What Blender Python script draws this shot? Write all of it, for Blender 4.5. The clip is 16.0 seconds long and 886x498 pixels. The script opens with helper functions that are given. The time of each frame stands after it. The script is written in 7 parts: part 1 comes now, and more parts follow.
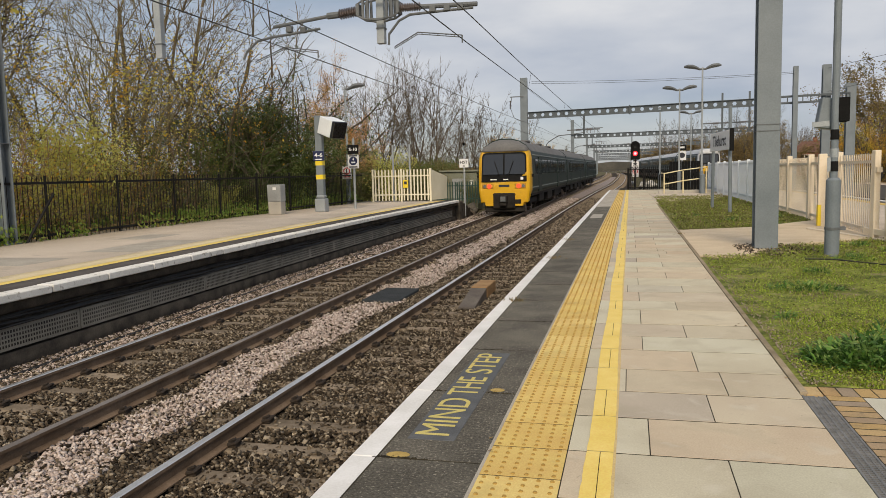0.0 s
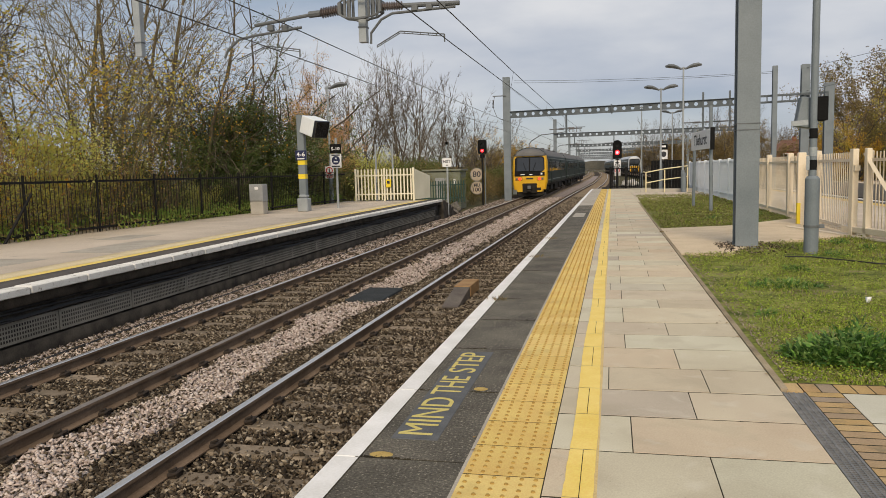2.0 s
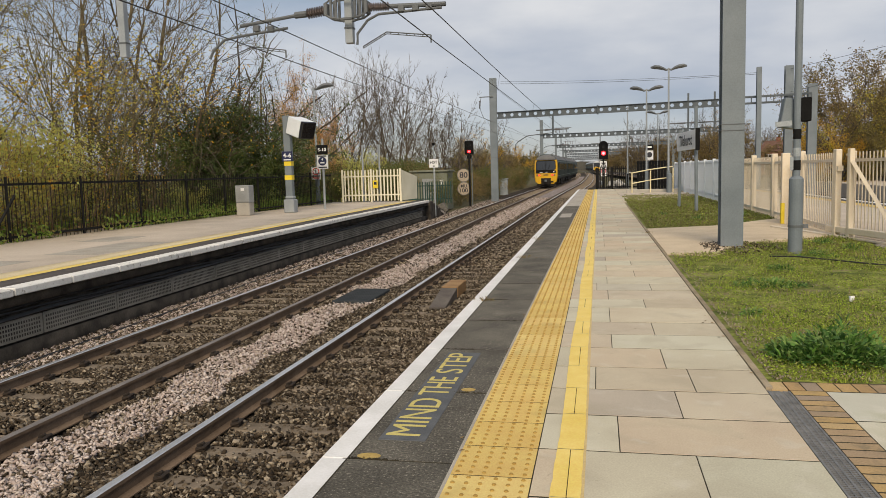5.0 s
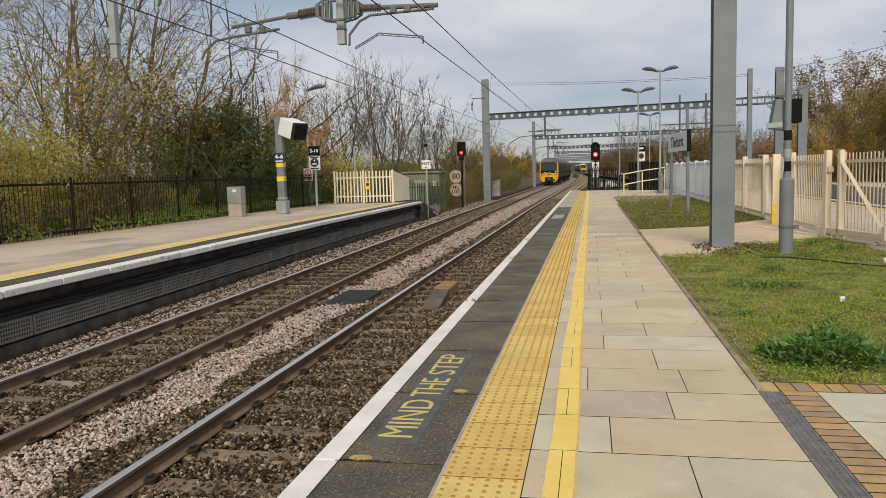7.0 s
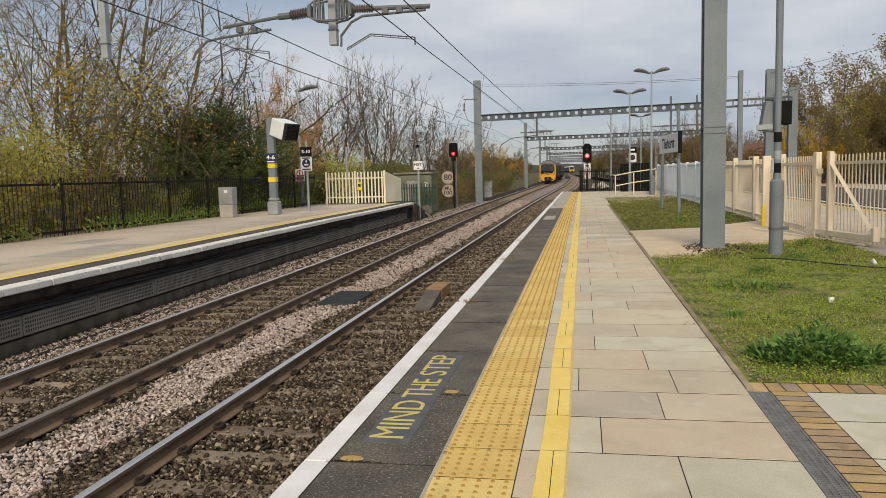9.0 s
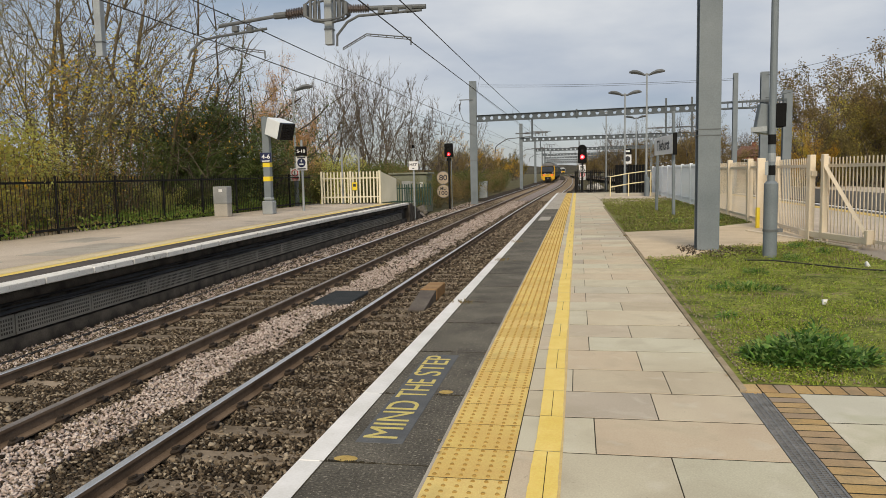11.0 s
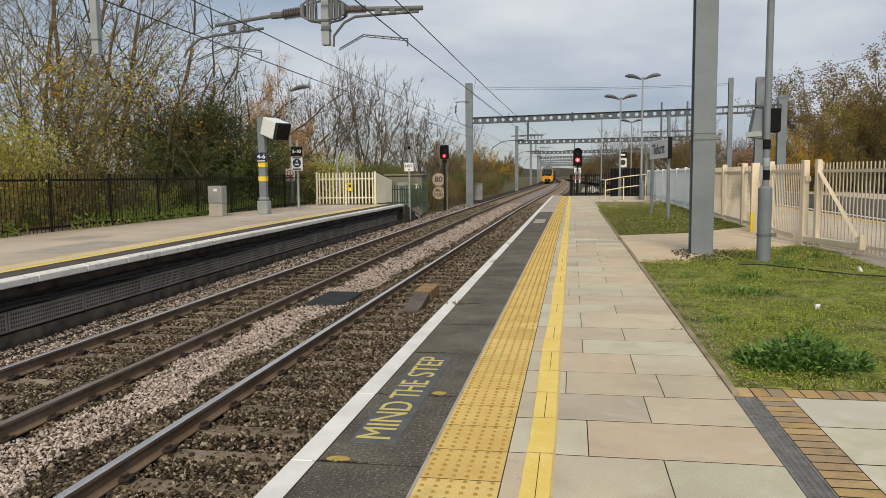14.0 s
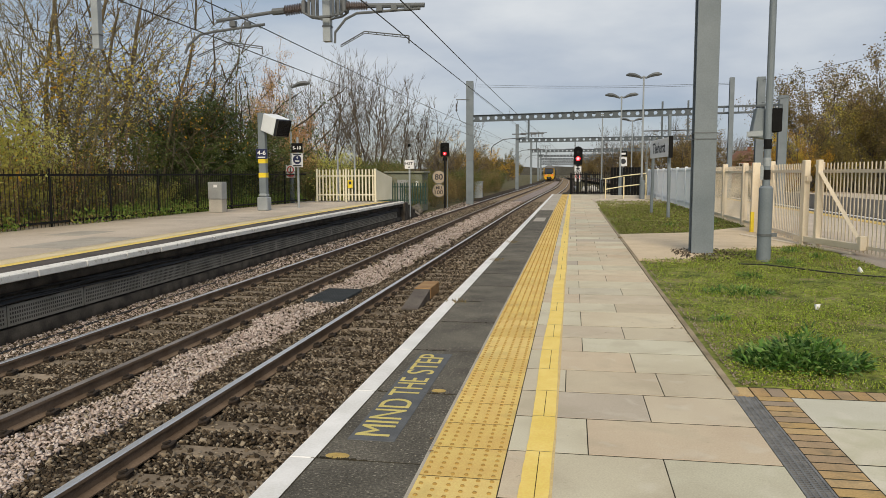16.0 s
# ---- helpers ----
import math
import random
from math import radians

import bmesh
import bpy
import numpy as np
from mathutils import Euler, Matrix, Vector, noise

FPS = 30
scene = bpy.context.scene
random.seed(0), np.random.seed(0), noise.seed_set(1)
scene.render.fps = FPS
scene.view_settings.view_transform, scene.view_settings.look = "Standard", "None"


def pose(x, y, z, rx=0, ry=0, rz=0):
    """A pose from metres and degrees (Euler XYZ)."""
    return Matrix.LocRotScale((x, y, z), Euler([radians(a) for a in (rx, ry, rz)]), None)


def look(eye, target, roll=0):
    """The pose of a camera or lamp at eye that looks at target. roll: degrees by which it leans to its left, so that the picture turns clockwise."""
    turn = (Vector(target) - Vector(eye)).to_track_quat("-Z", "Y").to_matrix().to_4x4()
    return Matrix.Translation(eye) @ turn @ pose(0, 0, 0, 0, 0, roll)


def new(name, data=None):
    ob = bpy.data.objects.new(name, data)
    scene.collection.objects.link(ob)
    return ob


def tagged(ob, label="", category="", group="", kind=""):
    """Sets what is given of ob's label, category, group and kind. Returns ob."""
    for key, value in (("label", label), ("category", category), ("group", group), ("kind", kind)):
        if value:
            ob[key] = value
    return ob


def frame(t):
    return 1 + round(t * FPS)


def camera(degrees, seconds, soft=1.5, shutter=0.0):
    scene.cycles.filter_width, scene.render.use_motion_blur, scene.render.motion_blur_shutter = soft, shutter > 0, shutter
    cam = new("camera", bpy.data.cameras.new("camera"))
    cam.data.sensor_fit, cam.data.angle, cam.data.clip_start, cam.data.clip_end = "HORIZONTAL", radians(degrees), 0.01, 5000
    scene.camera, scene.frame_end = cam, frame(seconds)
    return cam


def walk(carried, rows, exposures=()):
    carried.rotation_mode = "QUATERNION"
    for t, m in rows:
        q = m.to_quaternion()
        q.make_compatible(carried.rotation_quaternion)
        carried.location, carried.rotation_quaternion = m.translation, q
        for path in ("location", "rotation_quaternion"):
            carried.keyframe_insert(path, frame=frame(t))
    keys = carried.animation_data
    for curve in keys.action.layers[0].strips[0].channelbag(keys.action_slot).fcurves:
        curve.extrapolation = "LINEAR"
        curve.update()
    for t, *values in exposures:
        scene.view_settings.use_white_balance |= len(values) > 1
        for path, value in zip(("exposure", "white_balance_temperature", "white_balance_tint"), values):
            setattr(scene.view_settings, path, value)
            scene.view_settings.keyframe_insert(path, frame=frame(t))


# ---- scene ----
cam = camera(61.1, 16.0, soft=0.6)
PATH = [
    (0, (0.725, -3.507, 1.483), (0.242, -1.577, 1.282), -1.4),
    (0.5, (0.724, -3.504, 1.481), (0.256, -1.57, 1.279), -1.5),
    (1, (0.728, -3.503, 1.483), (0.272, -1.567, 1.28), -1.5),
    (1.5, (0.729, -3.507, 1.483), (0.281, -1.568, 1.279), -1.5),
    (2, (0.727, -3.496, 1.48), (0.287, -1.556, 1.276), -1.5),
    (2.5, (0.725, -3.498, 1.48), (0.292, -1.556, 1.276), -1.5),
    (3, (0.724, -3.502, 1.483), (0.297, -1.559, 1.277), -1.5),
    (3.5, (0.727, -3.497, 1.481), (0.305, -1.552, 1.275), -1.6),
    (4, (0.727, -3.498, 1.481), (0.311, -1.553, 1.276), -1.6),
    (6.5, (0.729, -3.493, 1.478), (0.336, -1.542, 1.278), -1.6),
    (7, (0.73, -3.492, 1.479), (0.343, -1.54, 1.279), -1.6),
    (7.5, (0.733, -3.494, 1.481), (0.352, -1.541, 1.281), -1.6),
    (8, (0.734, -3.492, 1.479), (0.359, -1.538, 1.281), -1.5),
    (8.5, (0.737, -3.5, 1.483), (0.367, -1.545, 1.285), -1.6),
    (9, (0.735, -3.497, 1.479), (0.369, -1.541, 1.281), -1.5),
    (11.5, (0.735, -3.498, 1.479), (0.385, -1.539, 1.283), -1.1),
    (12, (0.736, -3.502, 1.48), (0.388, -1.541, 1.287), -1.0),
    (12.5, (0.737, -3.499, 1.477), (0.392, -1.538, 1.287), -0.9),
    (13, (0.735, -3.492, 1.476), (0.393, -1.53, 1.285), -0.8),
    (13.5, (0.737, -3.496, 1.475), (0.397, -1.534, 1.283), -0.7),
    (14, (0.736, -3.501, 1.475), (0.397, -1.539, 1.282), -0.6),
    (14.5, (0.737, -3.501, 1.475), (0.397, -1.539, 1.281), -0.6),
    (15, (0.736, -3.504, 1.475), (0.396, -1.543, 1.28), -0.4),
    (15.5, (0.735, -3.495, 1.472), (0.395, -1.534, 1.275), -0.3),
    (16, (0.729, -3.492, 1.472), (0.391, -1.531, 1.273), -0.2),
]
walk(cam, [(t, look(e, g, r)) for t, e, g, r in PATH], [(0, 0.04, 7150, 12), (9, 0.04, 7100, 11), (16, 0.04, 6950, 9)])

# ---- sky, sun ----
world = bpy.data.worlds.new("overcast_sky")
scene.world = world
world.use_nodes = True
wn, wl = world.node_tree.nodes, world.node_tree.links
wn.clear()
w_out = wn.new("ShaderNodeOutputWorld")
w_bg = wn.new("ShaderNodeBackground")
w_sky = wn.new("ShaderNodeTexSky")
w_sky.sky_type, w_sky.sun_disc = "NISHITA", False
w_sky.sun_elevation, w_sky.sun_rotation = radians(36.8), radians(171)
w_co = wn.new("ShaderNodeTexCoord")
w_map = wn.new("ShaderNodeMapping")
w_map.inputs["Scale"].default_value = (1.0, 1.0, 3.2)
w_n1 = wn.new("ShaderNodeTexNoise")
w_n1.inputs["Scale"].default_value, w_n1.inputs["Detail"].default_value = 2.3, 6
w_n1.inputs["Roughness"].default_value = 0.5
w_r1 = wn.new("ShaderNodeValToRGB")
w_r1.color_ramp.elements[0].position, w_r1.color_ramp.elements[0].color = 0.36, (3.55, 4.45, 6.1, 1)
w_r1.color_ramp.elements[1].position, w_r1.color_ramp.elements[1].color = 0.66, (7.4, 8.0, 8.9, 1)
w_n2 = wn.new("ShaderNodeTexNoise")
w_n2.inputs["Scale"].default_value, w_n2.inputs["Detail"].default_value = 1.1, 3
w_r2 = wn.new("ShaderNodeValToRGB")
w_r2.color_ramp.elements[0].position, w_r2.color_ramp.elements[0].color = 0.40, (0.45, 0.45, 0.45, 1)
w_r2.color_ramp.elements[1].position, w_r2.color_ramp.elements[1].color = 0.62, (0.95, 0.95, 0.95, 1)
w_mix = wn.new("ShaderNodeMixRGB")
wl.new(w_co.outputs["Generated"], w_map.inputs["Vector"])
wl.new(w_map.outputs["Vector"], w_n1.inputs["Vector"])
wl.new(w_map.outputs["Vector"], w_n2.inputs["Vector"])
wl.new(w_n1.outputs["Fac"], w_r1.inputs["Fac"])
wl.new(w_n2.outputs["Fac"], w_r2.inputs["Fac"])
wl.new(w_r2.outputs["Color"], w_mix.inputs["Fac"])
wl.new(w_sky.outputs["Color"], w_mix.inputs["Color1"])
wl.new(w_r1.outputs["Color"], w_mix.inputs["Color2"])
wl.new(w_mix.outputs["Color"], w_bg.inputs["Color"])
w_bg.inputs["Strength"].default_value = 0.09
wl.new(w_bg.outputs["Background"], w_out.inputs["Surface"])

sun = new("sun", bpy.data.lights.new("sun", "SUN"))
sun.data.energy, sun.data.angle, sun.data.color = 2.6, radians(24), (1.0, 0.90, 0.74)
sun.matrix_basis = look((5, -31, 23.5), (0, 0, 0))


# ---- materials ----
def nodes_of(name):
    m = bpy.data.materials.new(name)
    m.use_nodes = True
    n, l = m.node_tree.nodes, m.node_tree.links
    return m, n, l, n["Principled BSDF"]


def surf(name, c1, c2, scale=6.0, fine=60.0, rough=0.8, metal=0.0, bump=0.2, space="Object",
         vary=0.0, island=0.0, grain=0.35, depth=0.01, spec=None, wear=None):
    """A surface with broad and fine variation, optional change from piece to piece and worn patches."""
    m, n, l, b = nodes_of(name)
    co = n.new("ShaderNodeTexCoord")
    src = co.outputs["Object"]
    if space == "World":
        src = n.new("ShaderNodeNewGeometry").outputs["Position"]
    elif vary:
        oi = n.new("ShaderNodeObjectInfo")
        add = n.new("ShaderNodeVectorMath")
        mul = n.new("ShaderNodeVectorMath")
        mul.operation, add.operation = "SCALE", "ADD"
        mul.inputs[0].default_value = (37, 19, 11)
        l.new(oi.outputs["Random"], mul.inputs["Scale"])
        l.new(src, add.inputs[0])
        l.new(mul.outputs[0], add.inputs[1])
        src = add.outputs[0]
    big, small = n.new("ShaderNodeTexNoise"), n.new("ShaderNodeTexNoise")
    for t, s, d in ((big, scale, 4), (small, fine, 3)):
        t.inputs["Scale"].default_value, t.inputs["Detail"].default_value = s, d
        l.new(src, t.inputs["Vector"])
    ramp = n.new("ShaderNodeValToRGB")
    ramp.color_ramp.elements[0].position, ramp.color_ramp.elements[0].color = 0.32, (*c1, 1)
    ramp.color_ramp.elements[1].position, ramp.color_ramp.elements[1].color = 0.68, (*c2, 1)
    l.new(big.outputs["Fac"], ramp.inputs["Fac"])
    col = ramp.outputs["Color"]
    mix = n.new("ShaderNodeMixRGB")
    mix.blend_type = "OVERLAY"
    mix.inputs["Fac"].default_value = grain
    l.new(col, mix.inputs["Color1"])
    l.new(small.outputs["Fac"], mix.inputs["Color2"])
    col = mix.outputs["Color"]
    if wear:
        wcol, wscale, wpos = wear
        wn_ = n.new("ShaderNodeTexNoise")
        wn_.inputs["Scale"].default_value, wn_.inputs["Detail"].default_value = wscale, 8
        wn_.inputs["Roughness"].default_value = 0.65
        l.new(src, wn_.inputs["Vector"])
        wr = n.new("ShaderNodeValToRGB")
        wr.color_ramp.elements[0].position, wr.color_ramp.elements[0].color = wpos, (0, 0, 0, 1)
        wr.color_ramp.elements[1].position, wr.color_ramp.elements[1].color = wpos + 0.1, (1, 1, 1, 1)
        l.new(wn_.outputs["Fac"], wr.inputs["Fac"])
        wm = n.new("ShaderNodeMixRGB")
        l.new(wr.outputs["Color"], wm.inputs["Fac"])
        l.new(col, wm.inputs["Color1"])
        wm.inputs["Color2"].default_value = (*wcol, 1)
        col = wm.outputs["Color"]
    if vary or island:
        hs = n.new("ShaderNodeHueSaturation")
        mr = n.new("ShaderNodeMapRange")
        k = vary or island
        mr.inputs["To Min"].default_value, mr.inputs["To Max"].default_value = 1 - k, 1 + k
        rnd = n.new("ShaderNodeObjectInfo").outputs["Random"] if vary else n.new("ShaderNodeNewGeometry").outputs["Random Per Island"]
        l.new(rnd, mr.inputs["Value"])
        l.new(mr.outputs["Result"], hs.inputs["Value"])
        l.new(col, hs.inputs["Color"])
        col = hs.outputs["Color"]
    l.new(col, b.inputs["Base Color"])
    b.inputs["Roughness"].default_value, b.inputs["Metallic"].default_value = rough, metal
    if spec is None and rough >= 0.75 and not metal:
        spec = 0.2
    if spec is not None:
        b.inputs["Specular IOR Level"].default_value = spec
    if bump:
        bp = n.new("ShaderNodeBump")
        bp.inputs["Strength"].default_value, bp.inputs["Distance"].default_value = bump, depth
        l.new(small.outputs["Fac"], bp.inputs["Height"])
        l.new(bp.outputs["Normal"], b.inputs["Normal"])
    return m


def tones(name, stops, by="island", rough=0.8, fine=40.0, grain=0.4, bump=0.2, broad=3.0, thin=0.0, stain=None):
    """A surface whose colour is picked piece by piece from a row of tones."""
    m, n, l, b = nodes_of(name)
    rnd = n.new("ShaderNodeObjectInfo").outputs["Random"] if by == "object" else n.new("ShaderNodeNewGeometry").outputs["Random Per Island"]
    ramp = n.new("ShaderNodeValToRGB")
    e = ramp.color_ramp.elements
    while len(e) < len(stops):
        e.new(0.5)
    for i, c in enumerate(stops):
        e[i].position, e[i].color = i / (len(stops) - 1), (*c, 1)
    l.new(rnd, ramp.inputs["Fac"])
    pos = n.new("ShaderNodeNewGeometry").outputs["Position"]
    mixes = ramp.outputs["Color"]
    small = None
    for s, g in ((broad, grain * 0.8), (fine, grain)):
        t = n.new("ShaderNodeTexNoise")
        t.inputs["Scale"].default_value, t.inputs["Detail"].default_value = s, 4
        l.new(pos, t.inputs["Vector"])
        mx = n.new("ShaderNodeMixRGB")
        mx.blend_type = "OVERLAY"
        mx.inputs["Fac"].default_value = g
        l.new(mixes, mx.inputs["Color1"])
        l.new(t.outputs["Fac"], mx.inputs["Color2"])
        mixes, small = mx.outputs["Color"], t
    for scol, sscale, spos, sfac in stain or ():
        t = n.new("ShaderNodeTexNoise")
        t.inputs["Scale"].default_value, t.inputs["Detail"].default_value, t.inputs["Distortion"].default_value = sscale, 5, 0.6
        l.new(pos, t.inputs["Vector"])
        mr = n.new("ShaderNodeMapRange")
        mr.inputs["From Min"].default_value, mr.inputs["From Max"].default_value = spos, spos + 0.14
        mr.inputs["To Max"].default_value = sfac
        l.new(t.outputs["Fac"], mr.inputs["Value"])
        mx = n.new("ShaderNodeMixRGB")
        mx.inputs["Color2"].default_value = (*scol, 1)
        l.new(mr.outputs["Result"], mx.inputs["Fac"])
        l.new(mixes, mx.inputs["Color1"])
        mixes = mx.outputs["Color"]
    l.new(mixes, b.inputs["Base Color"])
    b.inputs["Roughness"].default_value = rough
    b.inputs["Specular IOR Level"].default_value = 0.2 if rough >= 0.75 else 0.4
    if bump:
        bp = n.new("ShaderNodeBump")
        bp.inputs["Strength"].default_value, bp.inputs["Distance"].default_value = bump, 0.008
        l.new(small.outputs["Fac"], bp.inputs["Height"])
        l.new(bp.outputs["Normal"], b.inputs["Normal"])
    if thin:
        tr = n.new("ShaderNodeBsdfTranslucent")
        l.new(mixes, tr.inputs["Color"])
        ms = n.new("ShaderNodeMixShader")
        ms.inputs["Fac"].default_value = thin
        out = n["Material Output"]
        l.new(b.outputs[0], ms.inputs[1])
        l.new(tr.outputs[0], ms.inputs[2])
        l.new(ms.outputs[0], out.inputs["Surface"])
    return m


def glow(name, color, strength):
    m, n, l, b = nodes_of(name)
    b.inputs["Base Color"].default_value = (*color, 1)
    b.inputs["Emission Color"].default_value = (*color, 1)
    b.inputs["Emission Strength"].default_value = strength
    return m


M_ballast = tones("ballast_stone", [(0.018, 0.013, 0.009), (0.075, 0.055, 0.036), (0.17, 0.13, 0.088), (0.035, 0.026, 0.017), (0.42, 0.35, 0.26), (0.055, 0.040, 0.026), (0.02, 0.015, 0.010)], rough=0.9, fine=90, grain=0.55)
M_ballast_pale = tones("fresh_ballast_stone", [(0.34, 0.265, 0.23), (0.52, 0.425, 0.375), (0.68, 0.59, 0.53), (0.24, 0.185, 0.155)], rough=0.9, fine=90)
# Near-black bed colour carries the shade in the gaps between stones.
M_bed = surf("gap_shaded_ballast_bed", (0.014, 0.010, 0.007), (0.075, 0.057, 0.040), 16, 38, 0.95, bump=0.9, space="World", grain=0.9, depth=0.04)
M_bed_pale = surf("fresh_ballast_bed", (0.16, 0.13, 0.12), (0.40, 0.34, 0.31), 9, 30, 0.95, bump=0.9, space="World", grain=0.9, depth=0.04)
M_rail_side = surf("rusty_rail_steel", (0.13, 0.088, 0.058), (0.21, 0.15, 0.105), 3, 50, 0.8, 0.0)
M_rail_top = surf("polished_rail_steel", (0.80, 0.77, 0.73), (0.90, 0.87, 0.83), 2, 80, 0.38, 0.9, bump=0.03)
M_rail_dull = surf("dull_rail_head", (0.26, 0.22, 0.19), (0.38, 0.33, 0.29), 2, 60, 0.5, 0.6, bump=0.05)
M_sleeper = surf("weathered_concrete_sleeper", (0.15, 0.118, 0.083), (0.29, 0.23, 0.168), 5, 70, 0.9, vary=0.25)
M_clip = surf("rail_fastening", (0.03, 0.024, 0.02), (0.06, 0.045, 0.035), 9, 60, 0.7, 0.4)
M_coping = surf("dark_gritty_coping", (0.085, 0.078, 0.064), (0.16, 0.146, 0.118), 2.2, 70, 0.92, bump=1.0, vary=0.14, grain=1.0, depth=0.012, space="World", wear=((0.40, 0.36, 0.29), 55, 0.56))
M_coping_pale = surf("pale_concrete_coping", (0.36, 0.325, 0.275), (0.46, 0.42, 0.355), 2.0, 120, 0.9, vary=0.06, grain=0.5)
M_white = surf("worn_white_paint", (0.70, 0.69, 0.66), (0.82, 0.81, 0.79), 4, 70, 0.75, vary=0.04, wear=((0.36, 0.34, 0.32), 9, 0.66))
M_yellow = surf("yellow_line_paint", (0.82, 0.59, 0.13), (0.90, 0.68, 0.20), 4, 80, 0.7, grain=0.3, wear=((0.62, 0.48, 0.22), 12, 0.66))
M_tactile = tones("buff_tactile_paving", [(0.68, 0.48, 0.155), (0.74, 0.53, 0.18), (0.64, 0.45, 0.15), (0.76, 0.56, 0.21)], by="object", rough=0.85, fine=110, bump=0.3, stain=(((0.42, 0.30, 0.11), 3.2, 0.56, 0.45), ((0.30, 0.22, 0.10), 30.0, 0.68, 0.6)))
M_buff = surf("pale_buff_slab", (0.62, 0.51, 0.31), (0.74, 0.62, 0.40), 1.2, 90, 0.9, space="World", grain=0.4, wear=((0.42, 0.34, 0.22), 2.2, 0.60))
M_ochre_pale = surf("faded_ochre_paint", (0.58, 0.43, 0.20), (0.68, 0.51, 0.24), 6, 90, 0.8)
M_ochre = surf("ochre_paint", (0.42, 0.29, 0.09), (0.52, 0.37, 0.13), 12, 90, 0.8)
# Blister colour is darkened for the shade and dirt around each stud.
M_blister = surf("shaded_soiled_blister", (0.34, 0.21, 0.055), (0.46, 0.30, 0.085), 9, 90, 0.85)
M_slab = tones("sandstone_toned_slab", [(0.50, 0.43, 0.315), (0.59, 0.495, 0.36), (0.55, 0.435, 0.31), (0.54, 0.51, 0.385), (0.62, 0.53, 0.385), (0.45, 0.39, 0.315), (0.60, 0.565, 0.43), (0.54, 0.42, 0.305)], by="object", rough=0.85, fine=110, grain=0.28, broad=1.7, bump=0.15, stain=(((0.40, 0.345, 0.25), 2.6, 0.52, 0.36), ((0.66, 0.62, 0.52), 5.0, 0.58, 0.35), ((0.16, 0.14, 0.11), 26.0, 0.68, 0.7)))
M_slab_pale = tones("pale_greenish_slab", [(0.60, 0.575, 0.46), (0.66, 0.62, 0.50), (0.57, 0.55, 0.45), (0.63, 0.58, 0.45)], by="object", rough=0.85, fine=110, grain=0.25, broad=1.7, bump=0.15, stain=(((0.44, 0.43, 0.28), 2.6, 0.50, 0.5), ((0.66, 0.62, 0.52), 5.0, 0.58, 0.35), ((0.16, 0.14, 0.11), 26.0, 0.68, 0.7)))
M_slab_dark = surf("mortar_joint", (0.025, 0.022, 0.016), (0.06, 0.05, 0.03), 5, 60, 0.95, space="World")
M_brick = tones("buff_block_paver", [(0.47, 0.32, 0.14), (0.42, 0.275, 0.13), (0.50, 0.355, 0.18), (0.38, 0.27, 0.16), (0.33, 0.26, 0.19)], by="object", rough=0.88, fine=90, stain=(((0.20, 0.17, 0.11), 7.0, 0.55, 0.6),))
M_grate = surf("galvanised_drain_grate", (0.16, 0.16, 0.155), (0.26, 0.255, 0.245), 9, 80, 0.5, 0.3)
M_void = surf("dark_drain_channel", (0.012, 0.012, 0.012), (0.02, 0.02, 0.02), 5, 50, 0.9)
M_path = surf("sandy_concrete_path", (0.56, 0.45, 0.31), (0.66, 0.54, 0.385), 1.6, 90, 0.92, space="World", wear=((0.44, 0.35, 0.245), 2.5, 0.62))
M_tarmac = surf("pale_tarmac", (0.50, 0.425, 0.34), (0.60, 0.515, 0.42), 0.8, 120, 0.92, space="World", grain=0.5, wear=((0.40, 0.345, 0.285), 0.9, 0.60))
M_tarmac_dark = surf("dark_platform_tarmac", (0.075, 0.066, 0.06), (0.13, 0.115, 0.105), 1.3, 120, 0.9, space="World", grain=0.5)
M_soil = surf("mossy_verge_soil", (0.065, 0.085, 0.02), (0.29, 0.32, 0.07), 2.6, 17, 0.95, space="World", bump=1.0, grain=1.0, depth=0.05, wear=((0.24, 0.185, 0.115), 1.3, 0.55))
M_ground = surf("rough_ground", (0.07, 0.075, 0.03), (0.15, 0.12, 0.07), 0.7, 14, 0.95, space="World", bump=0.5, depth=0.05)
M_grass = tones("short_grass", [(0.16, 0.25, 0.03), (0.38, 0.50, 0.055), (0.50, 0.58, 0.11), (0.25, 0.39, 0.04), (0.50, 0.42, 0.18), (0.06, 0.10, 0.016), (0.38, 0.46, 0.06)], rough=0.75, bump=0, thin=0.4)
M_grass_dry = tones("dull_brown_grass", [(0.13, 0.13, 0.045), (0.24, 0.26, 0.06), (0.10, 0.115, 0.035), (0.32, 0.26, 0.13), (0.20, 0.24, 0.05), (0.26, 0.19, 0.10)], rough=0.8, bump=0, thin=0.3)
M_weed = tones("broad_weed_leaf", [(0.025, 0.075, 0.014), (0.07, 0.17, 0.028), (0.15, 0.30, 0.05), (0.04, 0.11, 0.02), (0.28, 0.40, 0.11), (0.08, 0.19, 0.035)], rough=0.6, bump=0, thin=0.3)
M_galv = surf("grey_painted_steel", (0.150, 0.180, 0.200), (0.200, 0.232, 0.252), 1.5, 40, 0.6, 0.1, bump=0.05, grain=0.2, wear=((0.14, 0.15, 0.155), 5, 0.68))
M_galv_light = surf("galvanised_steel", (0.28, 0.31, 0.325), (0.37, 0.40, 0.415), 2, 50, 0.55, 0.2, bump=0.05, grain=0.25)
M_gantry = surf("slate_grey_gantry_steel", (0.080, 0.097, 0.108), (0.118, 0.137, 0.150), 1.5, 40, 0.6, 0.1, bump=0.05, grain=0.2)
M_steel_dark = surf("dark_weathered_steel", (0.10, 0.11, 0.115), (0.16, 0.17, 0.175), 2, 40, 0.65, 0.2, bump=0.1)
